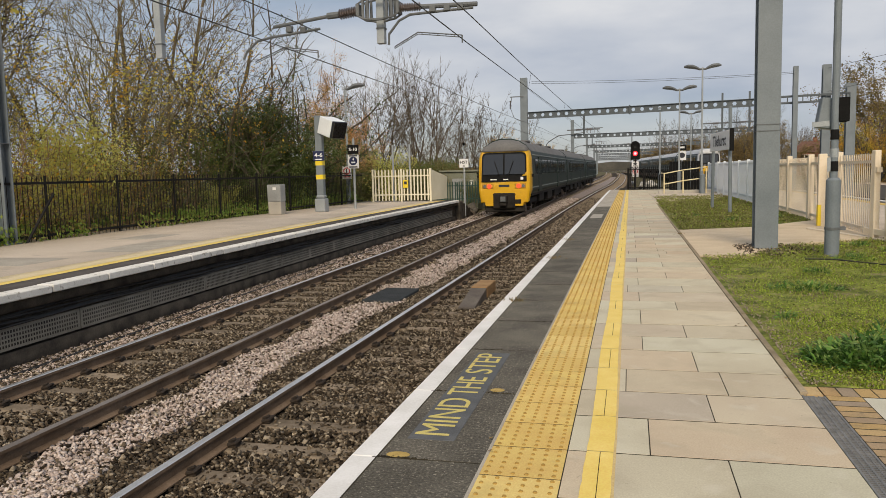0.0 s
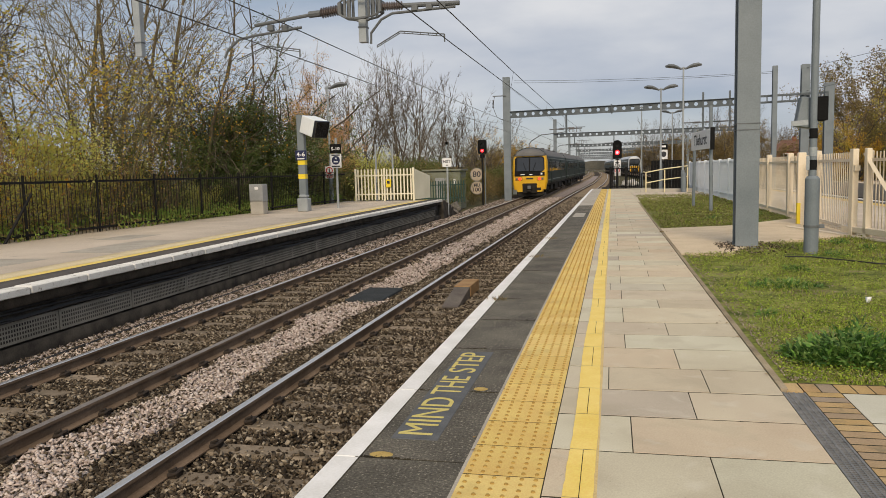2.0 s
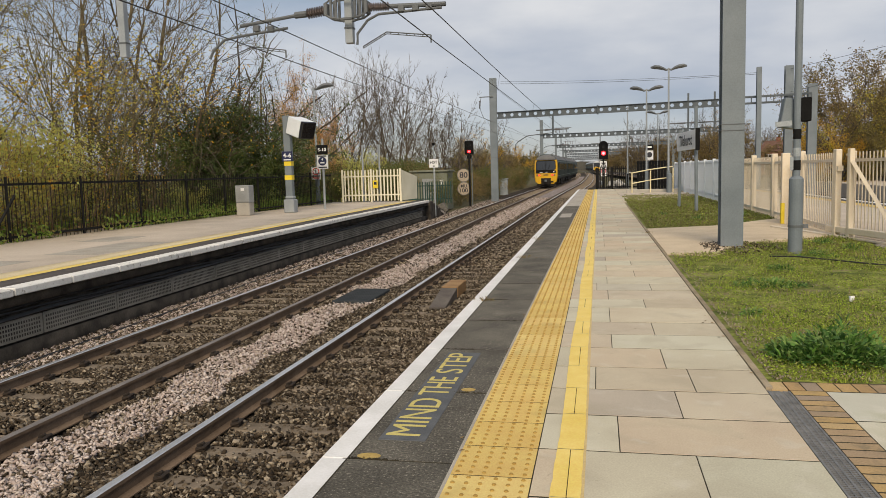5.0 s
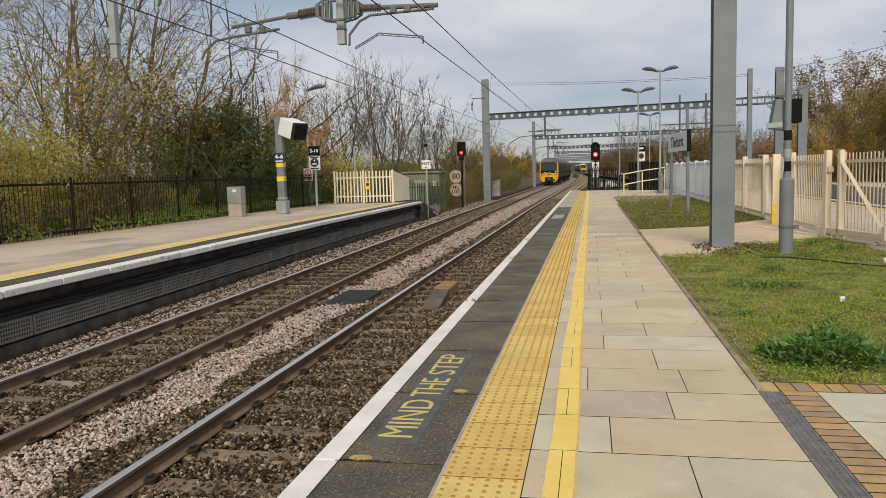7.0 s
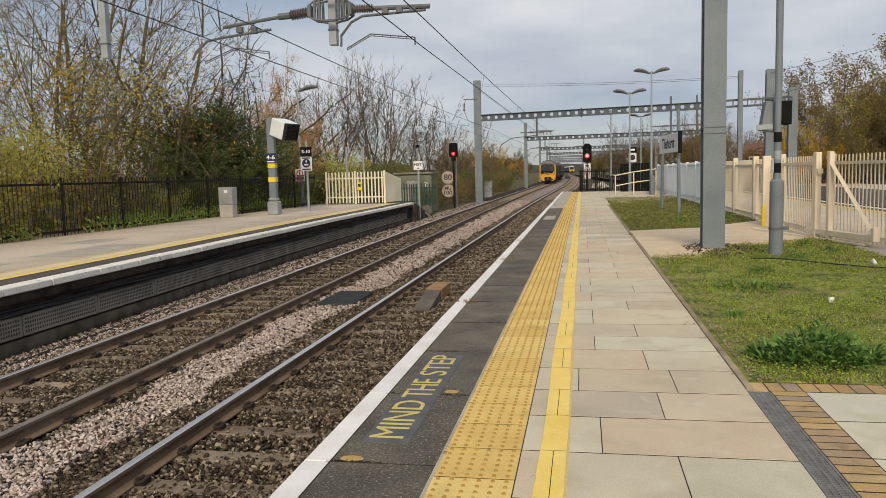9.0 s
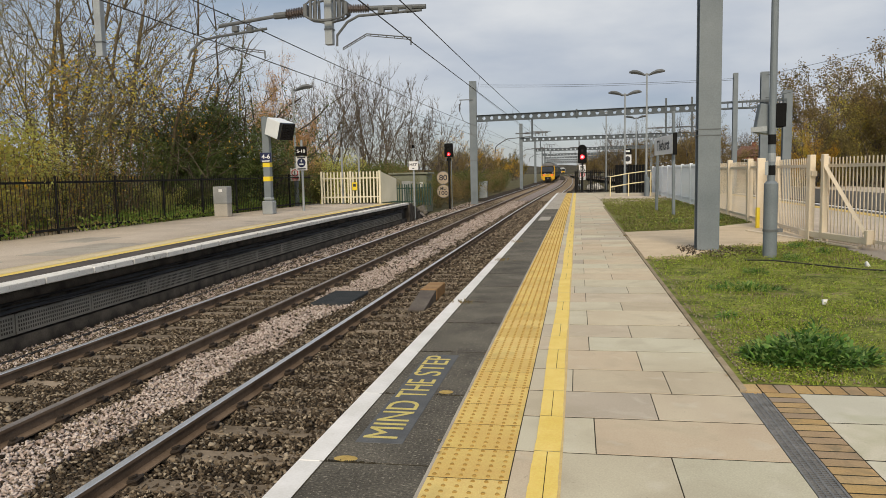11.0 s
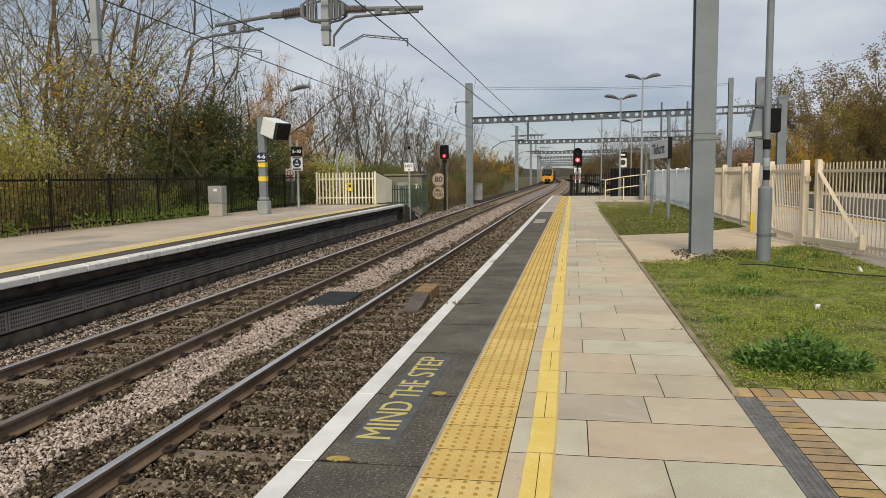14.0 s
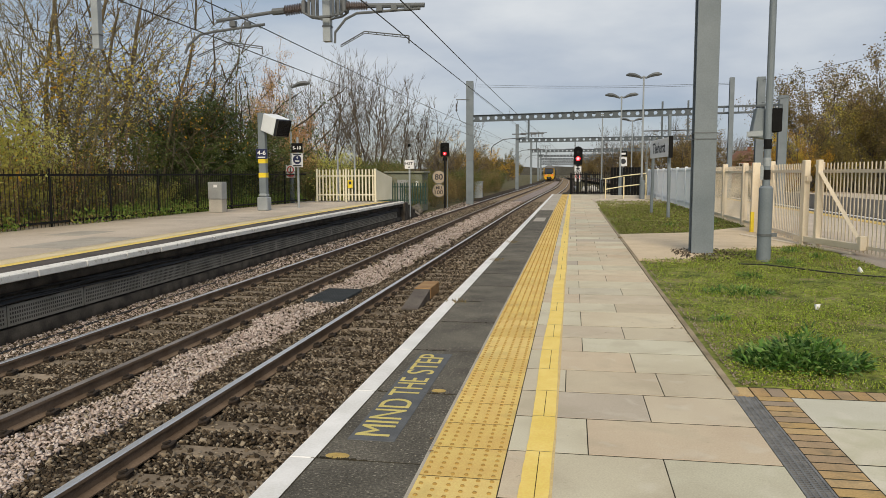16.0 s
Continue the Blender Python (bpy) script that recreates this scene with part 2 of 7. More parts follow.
M_wire = surf("oxidised_copper_wire", (0.035, 0.035, 0.035), (0.06, 0.055, 0.05), 3, 50, 0.6, 0.5, bump=0)
M_insul = surf("brown_insulator", (0.10, 0.085, 0.08), (0.16, 0.13, 0.12), 6, 50, 0.4, bump=0)
M_black = surf("black_painted_metal", (0.010, 0.010, 0.010), (0.020, 0.019, 0.018), 3, 50, 0.6, bump=0.05, spec=0.12)
M_blackm = surf("matt_black_board", (0.010, 0.010, 0.010), (0.016, 0.016, 0.016), 3, 50, 0.85, bump=0.05, spec=0.1)
M_cream = surf("cream_painted_steel", (0.72, 0.61, 0.45), (0.82, 0.71, 0.55), 1.2, 40, 0.6, bump=0.05, grain=0.25, wear=((0.52, 0.40, 0.27), 5, 0.69))
M_pale = surf("pale_grey_painted_steel", (0.70, 0.74, 0.77), (0.80, 0.84, 0.86), 1.0, 40, 0.6, bump=0.05, grain=0.25)
M_ivory = surf("ivory_painted_steel", (0.72, 0.67, 0.50), (0.82, 0.77, 0.60), 1.2, 40, 0.6, bump=0.05, grain=0.25)
M_railyel = surf("buff_yellow_handrail", (0.70, 0.60, 0.36), (0.78, 0.68, 0.43), 2, 40, 0.5, bump=0.03)
M_bandyel = surf("yellow_band", (0.78, 0.58, 0.03), (0.84, 0.64, 0.05), 5, 40, 0.5, bump=0)
M_sign = surf("white_sign_face", (0.74, 0.74, 0.74), (0.80, 0.80, 0.80), 3, 30, 0.5, bump=0, grain=0.1)
M_ink = surf("dark_sign_lettering", (0.02, 0.022, 0.03), (0.03, 0.032, 0.04), 5, 30, 0.6, bump=0)
M_navy = surf("navy_sign_face", (0.012, 0.02, 0.07), (0.02, 0.03, 0.09), 5, 30, 0.5, bump=0)
M_red_sign = surf("red_sign_ring", (0.55, 0.03, 0.03), (0.6, 0.04, 0.04), 5, 30, 0.5, bump=0)
M_green_f = surf("dark_green_fence", (0.008, 0.035, 0.026), (0.012, 0.055, 0.04), 2, 30, 0.6, bump=0.05)
M_panel_text = surf("grey_step_panel", (0.095, 0.10, 0.105), (0.13, 0.135, 0.14), 6, 120, 0.8, bump=0.15)
M_letter = surf("worn_yellow_letters", (0.56, 0.47, 0.15), (0.64, 0.54, 0.20), 14, 120, 0.8, bump=0.05, wear=((0.34, 0.30, 0.15), 22, 0.62))
M_wall = surf("sooty_platform_brick", (0.035, 0.030, 0.025), (0.10, 0.085, 0.068), 3, 40, 0.92, space="World", bump=0.4)
M_trough = surf("grey_perforated_panel", (0.21, 0.195, 0.16), (0.31, 0.285, 0.24), 2, 60, 0.8, space="World")
M_cable = surf("black_cable_sheath", (0.012, 0.012, 0.012), (0.025, 0.024, 0.023), 6, 30, 0.6, bump=0)
M_conc = surf("pale_cast_concrete", (0.36, 0.34, 0.30), (0.46, 0.43, 0.38), 2, 80, 0.9, vary=0.06)
M_wood = surf("weathered_ramp_timber", (0.27, 0.16, 0.075), (0.38, 0.24, 0.12), 3, 60, 0.85)
M_ramp_grey = surf("dusty_grey_ramp", (0.10, 0.085, 0.075), (0.16, 0.14, 0.12), 3, 60, 0.85)
M_nosing = surf("weathered_white_nosing", (0.68, 0.66, 0.61), (0.82, 0.80, 0.75), 3, 50, 0.8, vary=0.08, wear=((0.36, 0.33, 0.28), 9, 0.57))
M_speed = surf("buff_speed_board", (0.36, 0.29, 0.21), (0.42, 0.34, 0.25), 3, 30, 0.6, bump=0)
M_pebble = tones("brown_pebble", [(0.20, 0.16, 0.11), (0.30, 0.25, 0.18), (0.42, 0.36, 0.28), (0.24, 0.17, 0.11)], rough=0.9)
M_edging = surf("mossy_brown_edging", (0.24, 0.19, 0.125), (0.36, 0.29, 0.20), 5, 60, 0.9, vary=0.15)
M_dead = tones("fallen_leaf", [(0.10, 0.06, 0.03), (0.20, 0.12, 0.05), (0.30, 0.20, 0.08)], rough=0.8, bump=0)
M_rubber = surf("ribbed_rubber_mat", (0.035, 0.04, 0.042), (0.055, 0.06, 0.062), 3, 60, 0.8)
M_cab = surf("grey_equipment_steel", (0.25, 0.26, 0.26), (0.33, 0.34, 0.34), 2, 50, 0.6, bump=0.05)
M_rock = surf("pale_rubble", (0.36, 0.35, 0.33), (0.62, 0.61, 0.58), 3, 30, 0.9)
M_rock_dark = surf("dark_rubble", (0.09, 0.08, 0.065), (0.22, 0.20, 0.17), 3, 30, 0.9)
M_hut = surf("olive_grey_hut_paint", (0.15, 0.16, 0.115), (0.21, 0.22, 0.165), 1.4, 40, 0.7, bump=0.05)
M_red_lit = glow("lit_red_lamp", (1.0, 0.02, 0.03), 3.0)
M_red_core = glow("bright_red_lamp", (1.0, 0.16, 0.18), 4.5)
M_tail = glow("red_tail_lamp", (1.0, 0.05, 0.02), 1.8)
M_lens = surf("unlit_signal_lens", (0.02, 0.02, 0.022), (0.03, 0.03, 0.03), 5, 20, 0.15, bump=0)
M_bark = surf("grey_brown_bark", (0.075, 0.06, 0.045), (0.17, 0.14, 0.105), 3, 25, 0.95, bump=0.5, vary=0.2, depth=0.02)
M_bark_green = surf("mossy_bark", (0.13, 0.115, 0.055), (0.29, 0.24, 0.13), 3, 25, 0.95, bump=0.5, vary=0.2, depth=0.02)
M_bark_wood = surf("olive_brown_bark", (0.075, 0.06, 0.038), (0.22, 0.175, 0.105), 3, 25, 0.95, bump=0.5, vary=0.25, depth=0.02)
M_stem = surf("red_brown_stem", (0.20, 0.125, 0.075), (0.34, 0.23, 0.14), 3, 25, 0.9, bump=0.3, vary=0.25)
M_birch = surf("pale_twig_bark", (0.16, 0.12, 0.095), (0.26, 0.20, 0.16), 3, 25, 0.9, bump=0.3, vary=0.15)
M_leaf_olive = tones("olive_yellow_leaf", [(0.40, 0.38, 0.07), (0.60, 0.50, 0.09), (0.76, 0.55, 0.08), (0.48, 0.50, 0.12), (0.64, 0.38, 0.07)], rough=0.6, bump=0, thin=0.6)
M_leaf_gold = tones("golden_leaf", [(0.60, 0.34, 0.04), (0.74, 0.46, 0.05), (0.54, 0.27, 0.04), (0.78, 0.55, 0.08)], rough=0.6, bump=0, thin=0.55)
M_leaf_rust = tones("rusty_birch_leaf", [(0.58, 0.31, 0.10), (0.70, 0.42, 0.16), (0.52, 0.26, 0.09), (0.76, 0.52, 0.25)], rough=0.6, bump=0, thin=0.5)
M_leaf_dark = tones("evergreen_leaf", [(0.04, 0.07, 0.016), (0.09, 0.135, 0.033), (0.16, 0.205, 0.06), (0.07, 0.105, 0.024), (0.20, 0.20, 0.07)], rough=0.55, bump=0, thin=0.3)
M_leaf_green = tones("bramble_leaf", [(0.13, 0.24, 0.035), (0.24, 0.38, 0.07), (0.36, 0.42, 0.10), (0.17, 0.27, 0.05), (0.42, 0.33, 0.11)], rough=0.55, bump=0, thin=0.5)
M_leaf_willow = tones("pale_willow_leaf", [(0.46, 0.50, 0.13), (0.66, 0.66, 0.20), (0.76, 0.66, 0.17), (0.56, 0.58, 0.18), (0.74, 0.55, 0.15)], rough=0.6, bump=0, thin=0.65)
M_leaf_scrub = tones("dull_green_scrub_leaf", [(0.08, 0.12, 0.025), (0.13, 0.17, 0.04), (0.20, 0.20, 0.06), (0.10, 0.12, 0.03), (0.24, 0.18, 0.07)], rough=0.6, bump=0, thin=0.45)
M_leaf_brown = tones("brown_hedge_leaf", [(0.18, 0.125, 0.06), (0.27, 0.185, 0.08), (0.35, 0.25, 0.09), (0.22, 0.19, 0.07)], rough=0.7, bump=0, thin=0.45)
M_leaf_fallen = tones("tan_fallen_leaf", [(0.30, 0.20, 0.10), (0.42, 0.29, 0.14), (0.22, 0.14, 0.07), (0.50, 0.36, 0.16)], rough=0.8, bump=0, thin=0.2)
M_litter = surf("leafy_bank_soil", (0.09, 0.07, 0.035), (0.19, 0.16, 0.07), 1.1, 16, 0.95, space="World", bump=0.8, grain=0.9, depth=0.05, wear=((0.10, 0.15, 0.035), 1.6, 0.56))
M_leaf_dull = tones("dull_autumn_leaf", [(0.12, 0.10, 0.04), (0.20, 0.16, 0.05), (0.32, 0.25, 0.05), (0.15, 0.13, 0.05), (0.10, 0.075, 0.04)], rough=0.7, bump=0, thin=0.4)
M_far = surf("distant_wooded_rise", (0.045, 0.045, 0.04), (0.09, 0.085, 0.07), 0.05, 0.5, 0.95, space="World", bump=0)
M_train_y = surf("yellow_cab_paint", (0.62, 0.34, 0.008), (0.68, 0.385, 0.014), 2, 20, 0.42, bump=0, grain=0.1, wear=((0.46, 0.26, 0.03), 2.5, 0.62))
M_train_g = surf("dark_green_coach_paint", (0.016, 0.030, 0.025), (0.024, 0.040, 0.034), 1, 20, 0.5, spec=0.16, bump=0, grain=0.15)
M_train_stripe = surf("pale_grey_coach_line", (0.22, 0.25, 0.24), (0.28, 0.31, 0.30), 2, 20, 0.5, bump=0)
M_train_roof = surf("dusty_grey_coach_roof", (0.12, 0.12, 0.12), (0.18, 0.178, 0.175), 1, 20, 0.75, bump=0.05)
M_train_roof_w = surf("pale_coach_roof", (0.46, 0.48, 0.50), (0.56, 0.58, 0.60), 1, 20, 0.6, bump=0.05)
M_train_under = surf("grimy_underframe", (0.012, 0.011, 0.010), (0.03, 0.026, 0.022), 3, 20, 0.8)
M_brick_house = surf("red_brick_house_wall", (0.20, 0.085, 0.06), (0.28, 0.13, 0.09), 1, 12, 0.9)
M_rooftile = surf("brown_roof_tile", (0.12, 0.065, 0.05), (0.18, 0.10, 0.075), 1, 12, 0.9)


def glass_mat(name, tint, rough):
    m, n, l, b = nodes_of(name)
    b.inputs["Base Color"].default_value = (*tint, 1)
    b.inputs["Roughness"].default_value = rough
    b.inputs["Specular IOR Level"].default_value = 0.8
    return m


M_glass = glass_mat("dark_coach_glass", (0.012, 0.015, 0.018), 0.06)
M_windscreen = glass_mat("grey_windscreen_glass", (0.02, 0.023, 0.026), 0.1)
M_lamp_amber = surf("amber_lamp_panel", (0.40, 0.20, 0.02), (0.50, 0.27, 0.04), 6, 30, 0.4, bump=0)
M_screen = glass_mat("black_screen_glass", (0.008, 0.008, 0.009), 0.2)


# ---- building helpers ----
def mesh_of(bm, name, *mats, smooth=False):
    me = bpy.data.meshes.new(name)
    bm.to_mesh(me)
    bm.free()
    for m in mats:
        me.materials.append(m)
    if smooth:
        me.polygons.foreach_set("use_smooth", [True] * len(me.polygons))
    return me


def part(name, bm, material, parent, label="", smooth=False):
    me = mesh_of(bm, name, material, smooth=smooth) if isinstance(bm, bmesh.types.BMesh) else bm
    ob = new(name, me)
    ob.parent = parent
    if label:
        ob["label"] = label
    return ob


def piece(name, me, parent, m):
    ob = new(name, me)
    ob.parent = parent
    ob.matrix_basis = m
    return ob


def thing(name, m, label, category, group="", kind=""):
    ob = new(name)
    ob.empty_display_size = 0.2
    ob.matrix_basis = m
    return tagged(ob, label, category, group, kind)


def box(bm, x0, x1, y0, y1, z0, z1, bevel=0.0, m=None):
    geo = bmesh.ops.create_cube(bm, size=1)
    vs = geo["verts"]
    for v in vs:
        v.co = Vector((x0 + (v.co.x + .5) * (x1 - x0), y0 + (v.co.y + .5) * (y1 - y0), z0 + (v.co.z + .5) * (z1 - z0)))
    if bevel:
        es = list({e for v in vs for e in v.link_edges})
        r = bmesh.ops.bevel(bm, geom=es, offset=bevel, segments=1, affect="EDGES", profile=0.5)
        vs = list({v for f in r["faces"] for v in f.verts} | {v for v in vs if v.is_valid})
    if m is not None:
        bmesh.ops.transform(bm, matrix=m, verts=[v for v in vs if v.is_valid])
    return bm


def tube(bm, a, b, r0, r1=None, seg=10, caps=True):
    a, b = Vector(a), Vector(b)
    r1 = r0 if r1 is None else r1
    d = b - a
    geo = bmesh.ops.create_cone(bm, cap_ends=caps, segments=seg, radius1=r0, radius2=r1, depth=d.length)
    q = d.to_track_quat("Z", "Y").to_matrix().to_4x4()
    bmesh.ops.transform(bm, matrix=Matrix.Translation((a + b) / 2) @ q, verts=geo["verts"])
    return bm


def bx(*args, **kw):
    return box(bmesh.new(), *args, **kw)


def tb(*args, **kw):
    return tube(bmesh.new(), *args, **kw)


def pipe(points, r, seg=6):
    """A bent tube along points."""
    bm = bmesh.new()
    P = [Vector(p) for p in points]
    rings = []
    for i, p in enumerate(P):
        d = (P[min(i + 1, len(P) - 1)] - P[max(i - 1, 0)]).normalized()
        u = d.cross(Vector((0, 0, 1)) if abs(d.z) < 0.9 else Vector((0, 1, 0))).normalized()
        w = d.cross(u)
        rings.append([bm.verts.new(p + r * (math.cos(k * 2 * math.pi / seg) * u + math.sin(k * 2 * math.pi / seg) * w)) for k in range(seg)])
    for a, b in zip(rings, rings[1:]):
        for k in range(seg):
            bm.faces.new((a[k], a[(k + 1) % seg], b[(k + 1) % seg], b[k]))
    bm.faces.new(rings[0][::-1])
    bm.faces.new(rings[-1])
    return bm


def sweep(name, profile, path, mats, pick=None, closed=True):
    """A profile of (across, up) carried along a plan path of (x, y, z); pick gives each side's material."""
    n, k = len(path), len(profile)
    vs, fs, mi = [], [], []
    for i, (x, y, z) in enumerate(path):
        a, b = path[max(i - 1, 0)], path[min(i + 1, n - 1)]
        d = Vector((b[0] - a[0], b[1] - a[1])).normalized()
        for u, v in profile:
            vs.append((x + d.y * u, y - d.x * u, z + v))
    for i in range(n - 1):
        for j in range(k if closed else k - 1):
            j2 = (j + 1) % k
            fs.append((i * k + j, i * k + j2, (i + 1) * k + j2, (i + 1) * k + j))
            mi.append(pick[j] if pick else 0)
    if closed:
        fs += [tuple(range(k - 1, -1, -1)), tuple((n - 1) * k + j for j in range(k))]
        mi += [0, 0]
    me = bpy.data.meshes.new(name)
    me.from_pydata(vs, [], fs)
    for m in mats:
        me.materials.append(m)
    me.polygons.foreach_set("material_index", mi)
    me.update()
    return me


def scatter(name, protos, place, turn, size, mats, pick=None, seed=1):
    """One mesh of many copies of small shapes. place (n,3), turn (n,3) angles, size (n,3)."""
    n = len(place)
    rng = np.random.default_rng(seed)
    which = rng.integers(0, len(protos), n)
    V, F, MI, base = [], [], [], 0
    cx, sx = np.cos(turn[:, 0]), np.sin(turn[:, 0])
    cy, sy = np.cos(turn[:, 1]), np.sin(turn[:, 1])
    cz, sz = np.cos(turn[:, 2]), np.sin(turn[:, 2])
    R = np.empty((n, 3, 3))
    R[:, 0, 0], R[:, 0, 1], R[:, 0, 2] = cz * cy, cz * sy * sx - sz * cx, cz * sy * cx + sz * sx
    R[:, 1, 0], R[:, 1, 1], R[:, 1, 2] = sz * cy, sz * sy * sx + cz * cx, sz * sy * cx - cz * sx
    R[:, 2, 0], R[:, 2, 1], R[:, 2, 2] = -sy, cy * sx, cy * cx
    for k, (pv, pf) in enumerate(protos):
        idx = np.nonzero(which == k)[0]
        if not len(idx):
            continue
        pv, pf = np.asarray(pv, float), np.asarray(pf, int)
        v = np.einsum("nij,nkj->nki", R[idx], pv[None] * size[idx][:, None, :]) + place[idx][:, None, :]
        f = pf[None] + (np.arange(len(idx)) * len(pv))[:, None, None] + base
        V.append(v.reshape(-1, 3))
        F.append(f.reshape(-1, pf.shape[1]))
        if pick is not None:
            MI.append(np.repeat(pick[idx], len(pf)))
        base += len(idx) * len(pv)
    return raw_mesh(name, np.concatenate(V), np.concatenate(F), mats, np.concatenate(MI) if pick is not None else None)


def raw_mesh(name, V, F, mats, mi=None):
    me = bpy.data.meshes.new(name)
    w = F.shape[1]
    me.vertices.add(len(V))
    me.vertices.foreach_set("co", np.ascontiguousarray(V, dtype=np.float32).ravel())
    me.loops.add(F.size)
    me.loops.foreach_set("vertex_index", np.ascontiguousarray(F, dtype=np.int32).ravel())
    me.polygons.add(len(F))
    me.polygons.foreach_set("loop_start", np.arange(0, F.size, w, dtype=np.int32))
    me.polygons.foreach_set("loop_total", np.full(len(F), w, dtype=np.int32))
    for m in mats:
        me.materials.append(m)
    if mi is not None:
        me.polygons.foreach_set("material_index", np.ascontiguousarray(mi, dtype=np.int32))
    me.update(calc_edges=True)
    me.validate()
    return me


def lettering(text, size, width=0.0, depth=0.002, material=None, bold=0.0):
    """A flat text mesh about its middle, in the x-y plane."""
    cu = bpy.data.curves.new("lettering", "FONT")
    cu.body, cu.size, cu.extrude, cu.align_x, cu.align_y = text, size, depth, "CENTER", "CENTER"
    cu.offset = size * bold
    tmp = bpy.data.objects.new("lettering", cu)
    scene.collection.objects.link(tmp)
    bpy.context.view_layer.update()
    me = bpy.data.meshes.new_from_object(tmp.evaluated_get(bpy.context.evaluated_depsgraph_get()))
    bpy.data.objects.remove(tmp)
    xs = [v.co.x for v in me.vertices]
    k = width / (max(xs) - min(xs)) if width else 1.0
    mid = (max(xs) + min(xs)) / 2
    for v in me.vertices:
        v.co.x = (v.co.x - mid) * k
    me.materials.clear()
    me.materials.append(material or M_ink)
    return me


# ---- lines of the plan ----
def line_of(pairs):
    """A smooth function through (y, x) pairs, sampled every metre."""
    ys = np.arange(-40, 1001, 1.0)
    xs = np.interp(ys, [p[0] for p in pairs], [p[1] for p in pairs])
    ker = np.hanning(27)
    ker /= ker.sum()
    pad = np.concatenate([2 * xs[0] - xs[13:0:-1], xs, 2 * xs[-1] - xs[-2:-15:-1]])
    xs = np.convolve(pad, ker, "valid")
    return lambda y: float(np.interp(y, ys, xs))


RAIL = -0.75
track_one = line_of([(-40, -2.08), (45, -2.08), (75, -1.65), (107, -1.0), (150, -0.9), (227, -1.4), (350, -4.6), (490, -10), (1000, -50)])
track_two = line_of([(-40, -4.9), (0, -5.17), (20, -5.42), (37, -5.70), (64, -5.66), (85, -5.50), (104, -5.3), (131, -5.1), (160, -4.95), (227, -5.6), (350, -8.8), (490, -14.2), (1000, -54)])
track_three = line_of([(-40, 12.2), (20, 11.9), (60, 11.8), (98, 10.5), (155, 7.0), (193, 4.6), (250, 1.4), (340, -1.8), (430, -5.0), (490, -7.5), (1000, -46)])
far_edge = line_of([(-40, -6.1), (5, -6.83), (7.8, -7.0), (11.5, -7.2), (21, -7.46), (35, -7.68), (60, -7.9)])


def rise(y):
    """How much the line climbs beyond the station."""
    return 0.0022 * max(0.0, y - 45.0)


def lift(f, y):
    """The relief line climbs a little above the others past the station."""
    u = min(1.0, max(0.0, (y - 50.0) / 45.0))
    return 0.5 * u * u * (3 - 2 * u) if f is track_three else 0.0


def along(f, y0, y1, step, dx=0.0, z=0.0, climb=True):
    n = max(2, int(round((y1 - y0) / step)) + 1)
    return [(f(y) + dx, y, z + (rise(y) if climb else 0)) for y in np.linspace(y0, y1, n)]

# ---- ground and track ----
def make_ground():
    ys = [-1500, -300, -60] + list(range(-40, 401, 8)) + [600, 1000, 2500]
    xs = [-2500, -700, -200, -80, -40, -20, -9, 0, 9, 20, 40, 80, 200, 700, 2500]
    V, F = [], []
    for y in ys:
        for x in xs:
            far = max(0.0, abs(x) - 60) * 0.004
            V.append((x, y, -1.02 + rise(min(y, 400)) + min(far, 4)))
    k = len(xs)
    for i in range(len(ys) - 1):
        for j in range(k - 1):
            F.append((i * k + j, i * k + j + 1, (i + 1) * k + j + 1, (i + 1) * k + j))
    ob = new("ground", raw_mesh("ground", np.array(V), np.array(F), [M_ground]))
    tagged(ob, "rough brown-green ground beside the railway line", "ground", kind="structure")


def rise_z(y):
    return rise(min(y, 400.0))


def bed_strip(name, f0, d0, f1, d1, y0, y1, z, mat, label):
    """A strip of track bed between two lines."""
    ys = np.arange(y0, y1 + 0.1, 4.0)
    V, F = [], []
    for y in ys:
        a, b = f0(y) + d0, f1(y) + d1
        for s in np.linspace(0, 1, 6):
            V.append((a + (b - a) * s, y, z + rise_z(y) + lift(f0, y)))
    for i in range(len(ys) - 1):
        for j in range(5):
            F.append((i * 6 + j, i * 6 + j + 1, (i + 1) * 6 + j + 1, (i + 1) * 6 + j))
    ob = new(name, raw_mesh(name, np.array(V), np.array(F), [mat]))
    tagged(ob, label, "track bed", kind="structure")
    return ob


def rock_proto(seed):
    """A broken angular stone: a skewed block with some corners knocked off."""
    rng = np.random.default_rng(seed)
    bm = bmesh.new()
    bmesh.ops.create_cube(bm, size=0.8)
    for v in bm.verts:
        v.co += Vector(rng.uniform(-0.2, 0.2, 3))
    for _ in range(3):
        d = Vector(rng.normal(size=3)).normalized()
        r = bmesh.ops.bisect_plane(bm, geom=bm.verts[:] + bm.edges[:] + bm.faces[:], plane_co=d * 0.36, plane_no=d, clear_outer=True)
        edges = [e for e in r["geom_cut"] if isinstance(e, bmesh.types.BMEdge)]
        if edges:
            bmesh.ops.contextual_create(bm, geom=edges)
    bmesh.ops.triangulate(bm, faces=bm.faces[:])
    bm.verts.index_update()
    v = np.array([p.co[:] for p in bm.verts])
    f = np.array([[p.index for p in t.verts] for t in bm.faces])
    bm.free()
    return v, f


